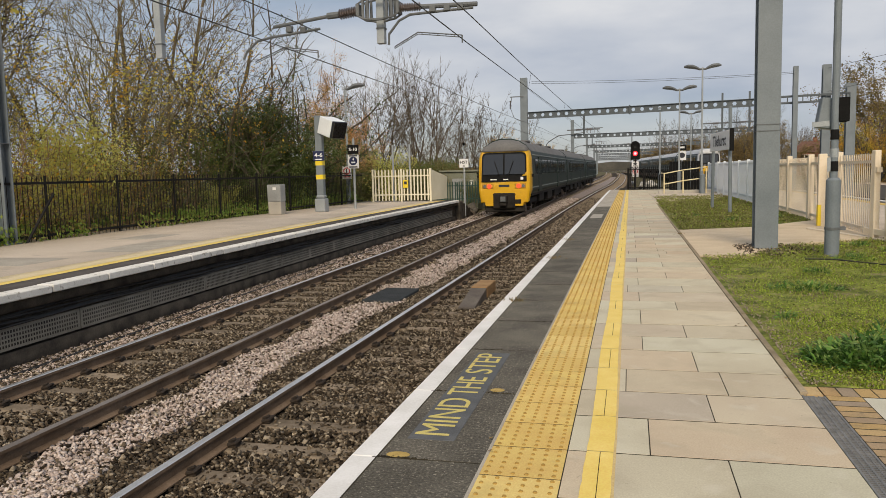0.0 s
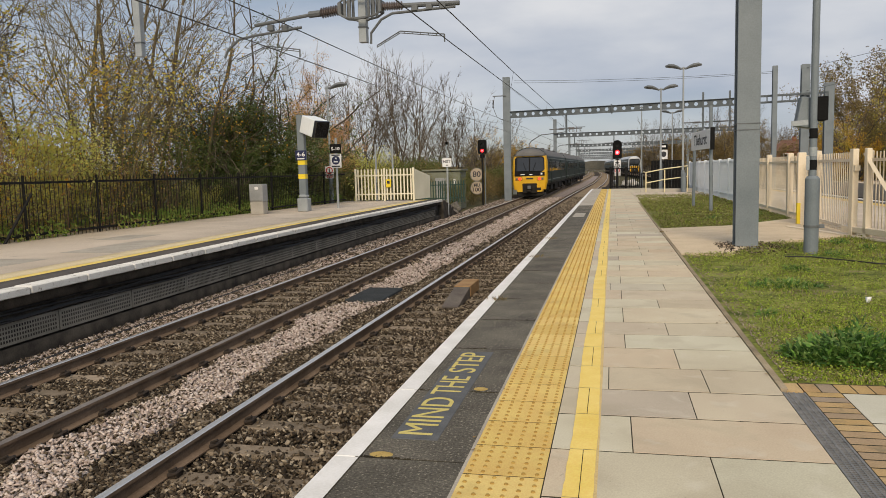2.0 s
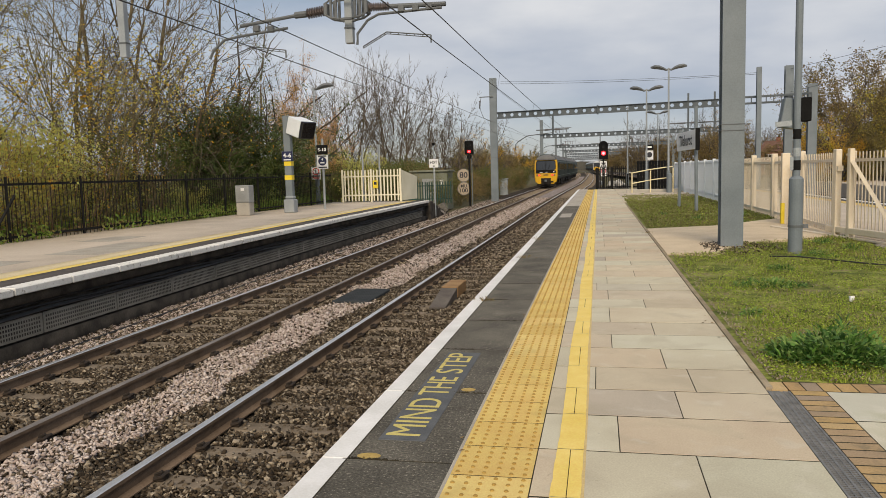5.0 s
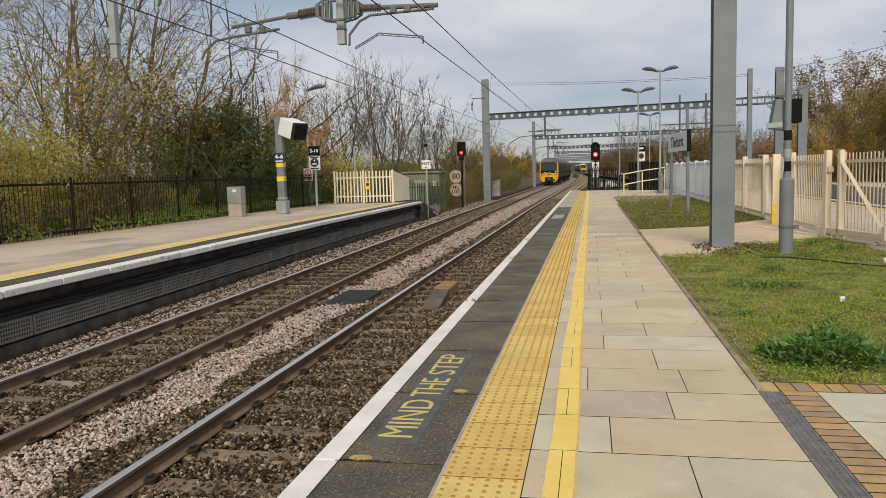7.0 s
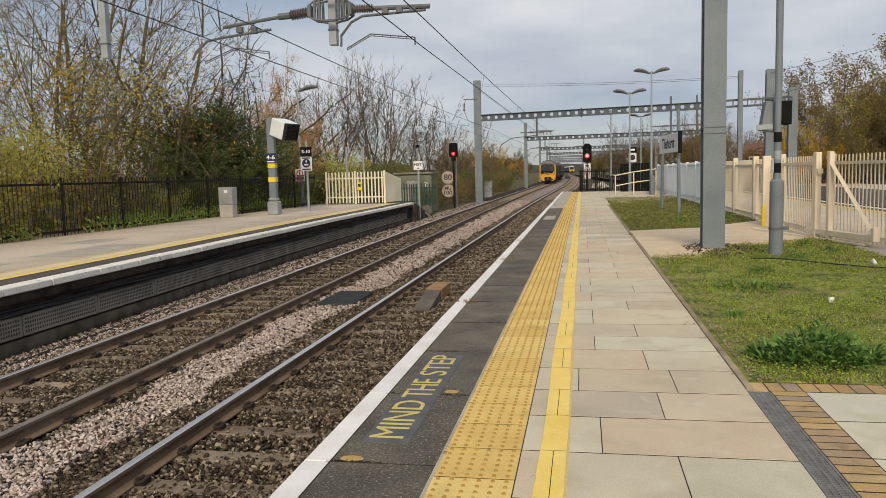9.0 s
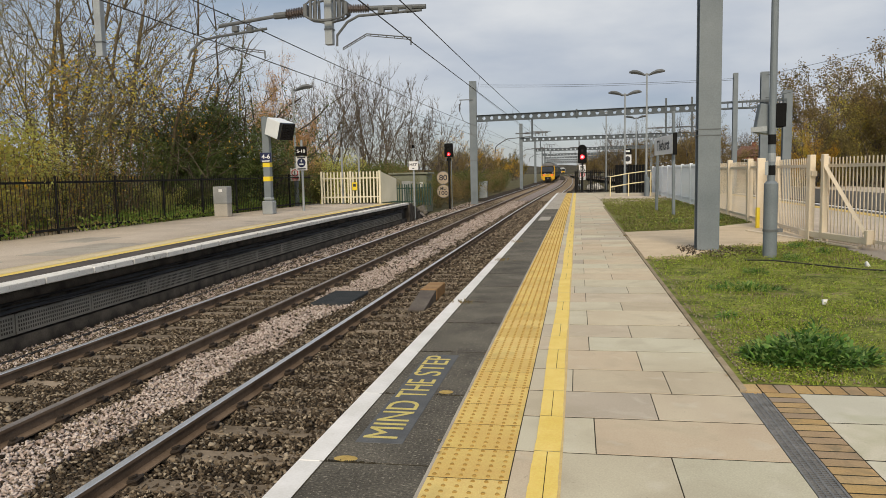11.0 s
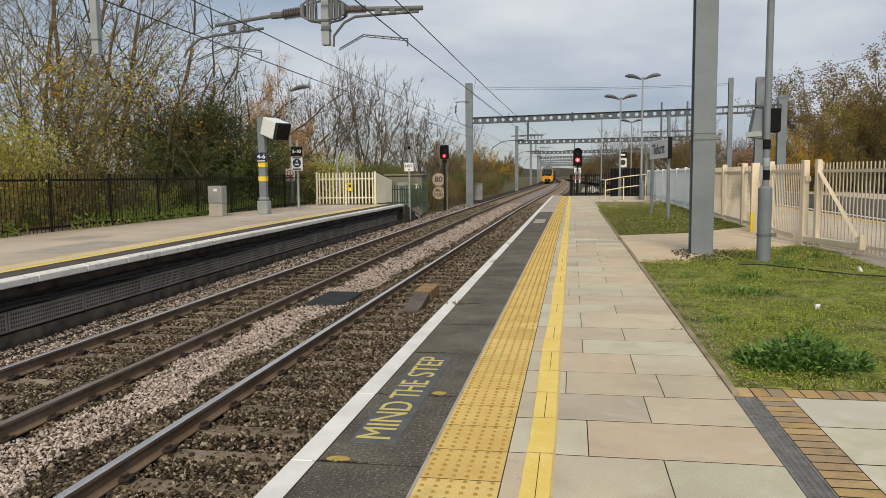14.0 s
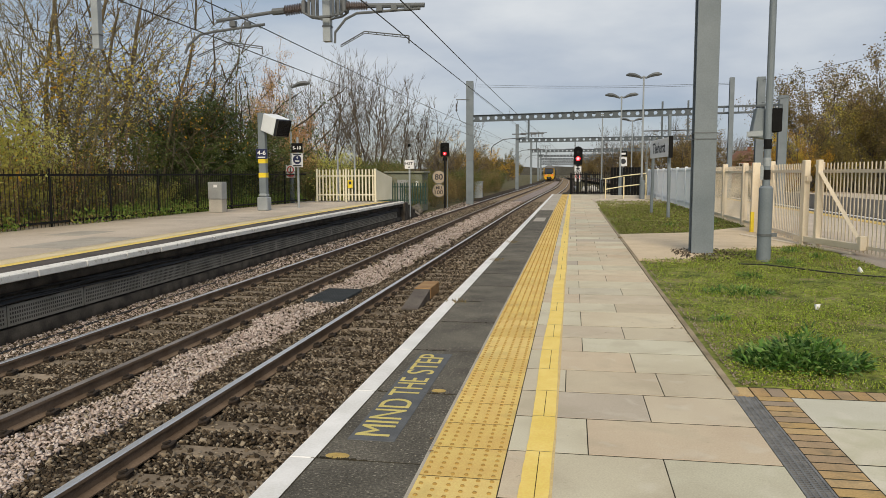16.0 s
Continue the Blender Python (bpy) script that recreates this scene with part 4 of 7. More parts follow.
# ---- the far platform ----
def make_far_platform():
    def strip(a, b, z0, z1, y0=-14.0, y1=34.0):
        V, F = [], []
        ys = np.linspace(y0, y1, 30)
        for y in ys:
            e = far_edge(y)
            V += [(e - b, y, z0), (e - a, y, z0), (e - a, y, z1), (e - b, y, z1)]
        for i in range(len(ys) - 1):
            for j in range(4):
                F.append((4 * i + j, 4 * i + (j + 1) % 4, 4 * i + 4 + (j + 1) % 4, 4 * i + 4 + j))
        n = 4 * (len(ys) - 1)
        F += [(3, 2, 1, 0), (n, n + 1, n + 2, n + 3)]
        return np.array(V), np.array(F)

    base = thing("platform_far", pose(0, 0, 0.09), "old tarmac platform with white nosing and dark undercut wall", "platform", kind="structure")
    part("surface", raw_mesh("surface", *strip(1.50, 6.6, -1.1, 0.0), [M_tarmac]), None, base)
    part("dark_strip", raw_mesh("dark_strip", *strip(0.28, 0.80, -0.12, 0.002), [M_tarmac_dark]), None, base, "dark tarmac strip")
    part("yellow_line", raw_mesh("yellow_line", *strip(0.80, 1.00, -0.12, 0.004), [M_yellow]), None, base, "worn yellow waiting line")
    part("pale_strip", raw_mesh("pale_strip", *strip(1.00, 1.50, -0.12, 0.003), [M_buff]), None, base, "pale buff slabs behind the yellow line")
    # nosing stones
    for i in range(40):
        y = -14 + i * 1.19
        bm = bmesh.new()
        box(bm, -0.277, 0.0, 0.010, 1.180, -0.10, 0.006, bevel=0.012)
        d = (far_edge(y + 1.19) - far_edge(y)) / 1.19
        ob = part("nosing_stone", bm, M_nosing, base)
        ob.matrix_basis = pose(far_edge(y), y, random.uniform(-0.004, 0.004), 0, 0, -math.degrees(math.atan(d)))
    # wall below, in courses that step back
    part("wall", raw_mesh("wall", *strip(0.14, 1.50, -0.26, -0.10), [M_wall]), None, base, "sooty brick corbel")
    part("wall", raw_mesh("wall", *strip(0.30, 1.50, -1.1, -0.26), [M_wall]), None, base, "sooty brick wall")
    part("plinth", raw_mesh("plinth", *strip(0.20, 0.35, -1.1, -0.80), [M_wall]), None, base, "sooty concrete plinth")
    # perforated trough panels and cables
    bm = bmesh.new()
    box(bm, -0.02, 0.02, 0.01, 1.79, -0.30, 0.0)
    panel = mesh_of(bm, "trough_panel", M_trough)
    bm = bmesh.new()
    for i in range(34):
        for j in range(4):
            box(bm, 0.0195, 0.0225, 0.06 + i * 0.05, 0.085 + i * 0.05, -0.26 + j * 0.06, -0.225 + j * 0.06)
    holes = mesh_of(bm, "slots", M_wall)
    for i in range(26):
        y = -14 + i * 1.8
        d = (far_edge(y + 1.8) - far_edge(y)) / 1.8
        p = piece("trough_panel", panel, base, pose(far_edge(y) - 0.235, y, -0.46, 0, 0, -math.degrees(math.atan(d))))
        piece("slots", holes, p, pose(0, 0, 0))
    for k, (dx, z, r) in enumerate(((0.20, -0.30, 0.022), (0.19, -0.35, 0.016), (0.21, -0.40, 0.026), (0.17, -0.43, 0.014))):
        pts = [(far_edge(y) - dx, y, z + 0.018 * math.sin(y * 1.3 + k * 2) + 0.01 * math.sin(y * 3.1 + k)) for y in np.arange(-14, 34, 1.0)]
        part("cable", pipe(pts, r, 5), M_cable, base, "sagging black cable")
    # drainpipe rail lying at the foot of the wall
    pts = [(far_edge(y) + 0.12, y, -0.90) for y in np.arange(-14, 34, 2.0)]
    c = new("cable", mesh_of(pipe(pts, 0.02, 5), "cable", M_cable))
    tagged(c, "black cable lying along the foot of the platform wall", "cable")
    # end ramp of stacked stones
    e = far_edge(34)
    bm = bmesh.new()
    for i in range(6):
        box(bm, e - 3.4, e - 0.05 - 0.03 * i, 34.0 + i * 0.75, 34.75 + i * 0.75, -1.1, -0.06 - i * 0.15, bevel=0.03)
    part("ramp", bm, M_wall, base, "dark brick ramp at the platform end")
    bm = bmesh.new()
    box(bm, 0, 3.3, 0, 4.6, -0.1, 0.0)
    ob = part("ramp_surface", bm, M_tarmac, base)
    ob.matrix_basis = pose(e - 3.45, 34.0, 0.0, -11.5, 0, 0)
    # patches in the tarmac
    for x, y, w, d in ((-9.9, 9.2, 1.2, 2.6), (-11.3, 12.0, 0.9, 1.4), (-10.9, 7.0, 1.6, 1.2)):
        part("tarmac_patch", bx(x, x + w, y, y + d, -0.02, 0.004), M_coping_pale, base, "older grey tarmac patch")
    return base


# ---- overhead line structures ----
def h_column(bm, h, w, d, t=0.03, web_x=True):
    """An H-section column with its flanges across x."""
    box(bm, -w / 2, w / 2, -d / 2, -d / 2 + t, 0, h, bevel=0.004)
    box(bm, -w / 2, w / 2, d / 2 - t, d / 2, 0, h, bevel=0.004)
    box(bm, -t / 2, t / 2, -d / 2 + t, d / 2 - t, 0, h)


def hex_beam(length, height, thick=0.03, pitch=None, flange=0.22):
    """A beam along x with a row of six-sided holes between two flanges."""
    bm = bmesh.new()
    pitch = pitch or height * 1.3
    n = max(1, int(length / pitch))
    pitch = length / n
    r = height * 0.31
    for i in range(n):
        x0, cx = i * pitch, (i + 0.5) * pitch
        ring = [(cx + r * math.cos(a), height / 2 + r * math.sin(a)) for a in [math.radians(60 * k) for k in range(6)]]
        out = [(x0 + pitch, height / 2), (x0 + pitch, height), (x0, height), (x0, height / 2), (x0, 0), (x0 + pitch, 0)]
        for y in (-thick / 2, thick / 2):
            a = [bm.verts.new((p[0], y, p[1])) for p in ring]
            b = [bm.verts.new((p[0], y, p[1])) for p in out]
            for k in range(6):
                bm.faces.new((a[k], b[k], b[(k + 1) % 6], a[(k + 1) % 6]))
    box(bm, 0, length, -flange / 2, flange / 2, -0.03, 0.0)
    box(bm, 0, length, -flange / 2, flange / 2, height, height + 0.03)
    return bm


def lattice_beam(length, height, w=0.5):
    bm = bmesh.new()
    for y in (-w / 2, w / 2):
        for z in (0, height):
            box(bm, 0, length, y - 0.04, y + 0.04, z - 0.05, z + 0.05)
        n = max(2, int(length / height))
        for i in range(n + 1):
            x = min(i * length / n, length - 0.04)
            box(bm, x, x + 0.06, y - 0.03, y + 0.03, 0, height)
    return bm


def mast(m, h, w=0.42, d=0.32, label="", splice=None):
    t = thing("overhead_line_mast", m, label, "mast", group="overhead line masts")
    bm = bmesh.new()
    h_column(bm, h, w, d)
    part("column", bm, M_galv, t)
    part("base_plate", bx(-w * .62, w * .62, -d * .75, d * .75, -0.03, 0.035, bevel=0.008), M_galv, t)
    if splice:
        for z in splice:
            bm = bmesh.new()
            box(bm, -w / 2 - 0.008, w / 2 + 0.008, -d / 2 - 0.008, d / 2 + 0.008, z - 0.007, z + 0.007)
            part("splice_joint", bm, M_steel_dark, t)
    return t


def drop_tube(m, length, w=0.15):
    t = thing("drop_tube", m, "square galvanised steel tube hanging from the gantry", "drop tube", group="hanging tubes")
    part("tube", bx(-w / 2, w / 2, -w / 2, w / 2, 0, length, bevel=0.006), M_galv_light, t)
    part("collar", bx(-w / 2 - .01, w / 2 + .01, -w / 2 - .01, w / 2 + .01, 0.27, 0.30), M_steel_dark, t)
    return t


def insulator(parent, a, b, r=0.06, sheds=9, r_core=0.025):
    a, b = Vector(a), Vector(b)
    d = (b - a).normalized()
    u = d.cross(Vector((0, 1, 0)) if abs(d.y) < 0.9 else Vector((1, 0, 0))).normalized()
    w = d.cross(u)
    prof = [(0.0, r_core)]
    for i in range(sheds):
        prof += [((i + 0.25) / sheds, r_core), ((i + 0.35) / sheds, r), ((i + 0.65) / sheds, r * 0.8), ((i + 0.75) / sheds, r_core)]
    prof.append((1.0, r_core))
    ring = [math.radians(k * 36) for k in range(10)]
    bm = loft([[a.lerp(b, t) + q * (math.cos(k) * u + math.sin(k) * w) for k in ring] for t, q in prof])
    part("insulator", bm, M_insul, parent, "ribbed brown insulator")


PORTAL_Y = 10.75


def near_portal():
    mast(pose(3.065, 10.85, -0.02), 7.4, 0.385, 0.34, "tall grey steel mast standing in the verge beside the platform", splice=(2.10, 2.21))
    mast(pose(-13.22, 10.8, 0.09), 7.3, 0.36, 0.30, "grey steel mast against the black railings", splice=(2.3,))
    b = thing("gantry_beam", pose(-13.2, PORTAL_Y, 6.55), "long grey steel gantry beam over the tracks", "gantry")
    part("beam", hex_beam(16.5, 0.6), M_galv, b)
    drop_tube(pose(-8.86, PORTAL_Y, 4.03), 2.52)
    drop_tube(pose(-3.97, PORTAL_Y, 4.02), 2.53)
    # double arm of insulators round the second tube
    t = thing("registration_arm", pose(0, PORTAL_Y - 0.12, -0.05), "grey steel overhead wire arm with brown ribbed insulators", "wire support")
    cx = -3.97
    cage = [(-0.42, 4.60), (-0.30, 4.53), (-0.12, 4.50), (0.12, 4.50), (0.30, 4.53), (0.42, 4.60), (0.42, 4.80), (0.30, 4.87), (0.12, 4.90), (-0.12, 4.90), (-0.30, 4.87), (-0.42, 4.80)]
    for dy in (-0.10, 0.10):
        bm = pipe([(cx + x, dy, z) for x, z in cage + cage[:2]], 0.022, 6)
        for x in (-0.29, -0.19, 0.19, 0.29):
            box(bm, cx + x - 0.022, cx + x + 0.022, dy - 0.02, dy + 0.02, 4.52, 4.88)
        box(bm, cx - 0.13, cx + 0.13, dy - 0.025, dy + 0.025, 4.475, 4.52, bevel=0.006)
        part("clamp_frame", bm, M_steel_dark, t, "dark steel clamp frame")
    for k in (-1, 1):
        part("end_plate", bx(cx + k * 0.40 - 0.035, cx + k * 0.40 + 0.035, -0.12, 0.12, 4.58, 4.82, bevel=0.015), M_steel_dark, t)
        for z in (4.50, 4.88):
            part("bolt", tb((cx + k * 0.13, -0.15, z), (cx + k * 0.13, -0.10, z), 0.02, seg=6), M_steel_dark, t)
    insulator(t, (cx - 0.42, 0, 4.70), (cx - 0.82, 0, 4.66), 0.105, 8, 0.05)
    insulator(t, (cx + 0.42, 0, 4.70), (cx + 0.84, 0, 4.69), 0.085, 9, 0.045)
    part("arm", tb((cx - 0.82, 0, 4.66), (cx - 1.06, 0, 4.65), 0.065, seg=8), M_steel_dark, t)
    part("arm", tb((cx - 1.0, 0, 4.65), (-6.19, 0, 4.52), 0.035, seg=8), M_steel_dark, t)
    part("arm", tb((cx + 0.84, 0, 4.69), (-2.04, 0, 4.66), 0.045, seg=8), M_steel_dark, t)
    part("arm", pipe([(-2.12, 0, 4.60), (cx + 0.62, 0, 4.56), (cx + 0.40, 0, 4.46), (cx + 0.19, 0, 4.22), (cx + 0.18, 0, 4.02)], 0.026, 8), M_steel_dark, t)
    part("arm", pipe([(-5.20, 0, 4.42), (-6.25, 0, 4.32), (-6.55, 0, 4.27), (-6.80, 0, 4.08), (-6.88, 0, 3.92)], 0.026, 8), M_steel_dark, t)
    for x, z in ((-5.85, 4.45), (-5.55, 4.42), (-2.9, 4.63), (-2.62, 4.63), (-2.36, 4.63)):
        part("clamp", bx(x - 0.06, x + 0.06, -0.05, 0.05, z - 0.06, z + 0.06, bevel=0.01), M_steel_dark, t)
    for x0, x1, x2, dz in ((cx + 0.30, -3.20, -2.34, -0.02), (-6.62, -5.97, -5.26, -0.13)):
        za, zb, zc = 4.00 + dz, 4.24 + dz, 4.13 + dz
        bm = pipe([(x0, 0, za), (x1, 0, zb), (x2, 0, zc)], 0.012, 6)
        for p, q in (((x0, 0, za - 0.035), (x1, 0, zb - 0.035)), ((x1, 0, zb - 0.035), (x2, 0, zc - 0.04))):
            tube(bm, p, q, 0.009, seg=5)
        for k in range(12):
            u = k / 11
            p = Vector((x0, 0, za)).lerp(Vector((x1, 0, zb)), u * 2) if u < .5 else Vector((x1, 0, zb)).lerp(Vector((x2, 0, zc)), u * 2 - 1)
            tube(bm, p, p - Vector((0, 0, 0.036)), 0.008, seg=4)
        tube(bm, (x2, 0, zc), (x2, 0, zc - 0.14), 0.014, seg=6)
        part("steady_arm", bm, M_steel_dark, t, "slim steady arm holding the contact wire")


GANTRIES = [(55.0, -7.25, 5.50, 8.6, 0.46), (107.0, -7.2, 6.0, 8.6, 0.55), (163.0, -8.2, 6.1, 8.7, 0.55), (215.0, -9.0, 6.2, 8.8, 0.55),
            (265.0, -10.5, 6.3, 8.9, 0.55), (320.0, -12.5, 6.4, 9, 0.55), (380.0, -15.0, 6.5, 9, 0.55), (445.0, -18.0, 6.6, 9, 0.55)]


def far_gantries():
    for k, (y, x0, zb, zt, hb) in enumerate(GANTRIES):
        z = rise_z(y)
        base = RAIL - 0.25 + z
        mast(pose(x0 + (0.05 if k == 0 else -0.1), y, base), zt - base, 0.54 if k == 0 else 0.46, 0.36, "grey steel gantry mast beside the line", splice=(3.5,))
        x1 = 10.4 if k == 0 else 18.0 - k * 1.0
        yaw = 12.0 if k == 0 else 7.0
        slant = math.tan(math.radians(yaw))
        b = thing("gantry_beam", pose(x0, y, zb, 0, 0, -yaw), "grey steel gantry beam with a row of six-sided holes", "gantry", group="gantries over the line")
        part("beam", hex_beam((x1 - x0) / math.cos(math.radians(yaw)), hb, pitch=0.62 if k == 0 else 0.9), M_gantry, b)
        if k == 0:
            part("beam_joint", bx(8.1, 8.16, -0.16, 0.16, -0.1, hb + 0.1), M_gantry, b)
        if k == 0:
            lb = thing("gantry_beam", pose(10.4, y - slant * (10.4 - x0), zb + 0.06, 0, 0, -yaw), "grey lattice gantry beam joining two masts", "gantry", group="gantries over the line")
            part("beam", lattice_beam(4.15, 0.42), M_gantry, lb)
            mast(pose(14.5, y - slant * 21.75, base), 6.6 - base, 0.56, 0.4, "stout grey gantry mast behind the fence")
            mast(pose(13.25, y - slant * 20.5 + 0.6, base), 7.95 - base, 0.52, 0.4, "stout grey gantry mast behind the fence")
            mast(pose(11.2, y - slant * 18.5 - 0.7, base), 7.85 - base, 0.30, 0.3, "slim grey mast behind the fence")
        else:
            mast(pose(x1, y - slant * (x1 - x0), base), zt - 1 - base, 0.46, 0.36, "grey steel gantry mast beside the line")
        xs = (-2.6, 6.9, 8.6) if k == 0 else (-4.0 - k * .5, 1.0, 5.0, 9.0)
        for x in xs:
            d = thing("drop_tube", pose(x, y - slant * (x - x0), zb - 1.5, 0, 0, -yaw), "square galvanised tube hung under the gantry", "drop tube", group="hanging tubes")
            part("tube", bx(-0.06, 0.06, -0.06, 0.06, 0, 2.5 if x > 5 else 1.5), M_gantry, d)
            part("arm", bx(-1.3, 1.2, -0.04, 0.04, 0.42, 0.50), M_steel_dark, d)
            for s in (-1, 1):
                insulator(d, (s * 0.2, 0, 0.46), (s * 0.6, 0, 0.46), 0.09, 6)
    for k in (1, 2, 3):
        y, x0, zb = GANTRIES[k][:3]
        t = thing("mast_bracket", pose(x0, y - 0.4, zb + 0.35), "dark bent steel arm with insulators on the mast", "wire support")
        part("arm", pipe([(1.6, 0, 0.42), (0.0, 0, 0.25), (-2.0, 0, 0.10), (-2.5, 0, -0.15), (-3.5, 0, -0.75), (-3.8, 0, -1.1), (-3.85, 0, -1.9)], 0.07, 6), M_steel_dark, t)
        for q in (2.0, 2.5, 3.0, 3.5):
            insulator(t, (q, 0, 0.35), (q, 0, 1.05), 0.10, 5)
        part("rail", bx(1.6, 4.2, -0.04, 0.04, 0.98, 1.06), M_steel_dark, t)
    # bracket on the first mast
    t = thing("mast_bracket", pose(-7.5, 54.8, 6.2), "small steel bracket with brown insulators on the mast", "wire support")
    part("arm", pipe([(-0.6, 0, 1.0), (-0.75, 0, 0.2), (-0.45, 0, -0.6), (0.1, 0, -0.9)], 0.025, 6), M_steel_dark, t)
    part("arm", bx(-0.75, 0.3, -0.03, 0.03, 0.95, 1.02), M_steel_dark, t)
    insulator(t, (-0.72, 0, 0.7), (-0.72, 0, 0.1), 0.09, 6)


def wire(pts, r, label, parent_name="overhead_wire"):
    cu = bpy.data.curves.new(parent_name, "CURVE")
    cu.dimensions, cu.bevel_depth, cu.bevel_resolution = "3D", r, 1
    sp = cu.splines.new("POLY")
    sp.points.add(len(pts) - 1)
    for p, q in zip(sp.points, pts):
        p.co = (*q, 1)
    tmp = bpy.data.objects.new(parent_name, cu)
    scene.collection.objects.link(tmp)
    bpy.context.view_layer.update()
    me = bpy.data.meshes.new_from_object(tmp.evaluated_get(bpy.context.evaluated_depsgraph_get()))
    bpy.data.objects.remove(tmp)
    me.materials.clear()
    me.materials.append(M_wire)
    return tagged(new(parent_name, me), label, "overhead wire", group="overhead wires")


def wires():
    supports = [-42.0, PORTAL_Y] + [g[0] for g in GANTRIES]
    for f, off, zc in ((track_one, ((-0.15, -0.07), (-0.26, 0.10)), (3.90, 4.38)), (track_two, ((0.08, -0.27), (-0.10, -0.30)), (3.76, 4.47))):
        def at(i, kind):
            y = supports[i]
            stag = 0.16 * (-1) ** i
            dx = {0: off[0][0], 1: off[0][1]}[kind]
            z = (zc[0] if kind == 0 else zc[1]) + (0.22 if kind == 1 and i > 1 else 0) + rise_z(y)
            return Vector((f(y) + dx + (stag if i > 1 else 0), y - 0.12, z))
        contact = [at(i, 0) for i in range(len(supports))]
        wire(contact, 0.009, "thin dark contact wire above the rails")
        for a, b in zip([at(i, 1) for i in range(len(supports))], [at(i, 1) for i in range(1, len(supports))]):
            L = b.y - a.y
            sag = 0.12
            n = 16
            pts = [a.lerp(b, k / n) - Vector((0, 0, 4 * sag * (k / n) * (1 - k / n))) for k in range(n + 1)]
            w = wire(pts, 0.010, "sagging catenary wire with droppers")
            if 0 < a.y < 120:
                for k in range(3, n, 4):
                    p = pts[k]
                    q = Vector(np.array([np.interp(p.y, [c.y for c in contact], [c[i] for c in contact]) for i in range(3)]))
                    if p.z - q.z > 0.03:
                        part("dropper", tb(p, q, 0.004, seg=4), M_wire, w)
    # earth and feeder wires
    wire([(-7.2, 55, 8.0), (-7.4, 107, 8.3), (-8.4, 163, 8.6), (-9.2, 215, 8.8)], 0.010, "high feeder wire along the masts")
    wire([(-13.1, 10.6, 5.2), (-10.4, 30, 4.7), (-7.5, 55, 5.1), (-7.4, 107, 5.6)], 0.008, "thin return wire beside the line")
    for dz in (0.0, 0.16):
        pts = [Vector((-6.6, 55, 8.15 + dz)).lerp(Vector((11.2, 50.4, 7.4 + dz * 0.6)), k / 12) - Vector((0, 0, 4 * 0.16 * (k / 12) * (1 - k / 12))) for k in range(13)]
        wire(pts, 0.011, "thin wire slung between two masts")
    wire([(13.3, 51, 6.2), (20.0, 40, 7.1), (34, 20, 9)], 0.012, "thin wire running off behind the trees")
    wire([(13.3, 51, 7.7), (22.0, 42, 8.8), (36, 24, 10)], 0.012, "thin wire running off behind the trees")


# ---- fences ----
def bay_meshes(h, bar_w, bar_t, mat, pointed=False, round_bar=False):
    bm = bmesh.new()
    if round_bar:
        tube(bm, (0, 0, 0.02), (0, 0, h), bar_w / 2, seg=6)
        tube(bm, (0, 0, h), (0, 0, h + 0.06), bar_w / 2 * 1.5, 0.001, seg=6)
    else:
        box(bm, -bar_t / 2, bar_t / 2, -bar_w / 2, bar_w / 2, 0.05, h, bevel=0.004)
    return mesh_of(bm, "bar", mat)


def fence_run(points, h, pitch, bar, mat, post_w, rails, label, group, bay=2.75, z=0.0, post_h=None, stub=0.0):
    """Bays of upright bars between posts along a plan line."""
    for a, b in zip(points, points[1:]):
        a, b = Vector((*a, z)), Vector((*b, z))
        L = (b - a).length
        n = max(1, round(L / bay))
        ang = math.degrees(math.atan2(b.y - a.y, b.x - a.x)) - 90
        step = L / n
        pm = mesh_of(bx(-post_w / 2, post_w / 2, -post_w / 2, post_w / 2, -0.05, (post_h or h + 0.02), bevel=0.008), "post", mat)
        bm = bmesh.new()
        rm = [mesh_of(bx(-0.02 + stub, 0.02 + stub, post_w / 2, step - post_w / 2, r - 0.03, r + 0.03), "rail", mat) for r in rails]
        for i in range(n):
            p = a.lerp(b, i / n)
            t = thing("fence_bay", pose(p.x, p.y, p.z, 0, 0, ang), label, "fence", group=group)
            part("post", pm, None, t)
            for r in rm:
                part("rail", r, None, t)
            k = int((step - post_w) / pitch)
            for j in range(k):
                piece("bar", bar, t, pose(0, post_w / 2 + (j + 0.5) * (step - post_w) / k, 0))


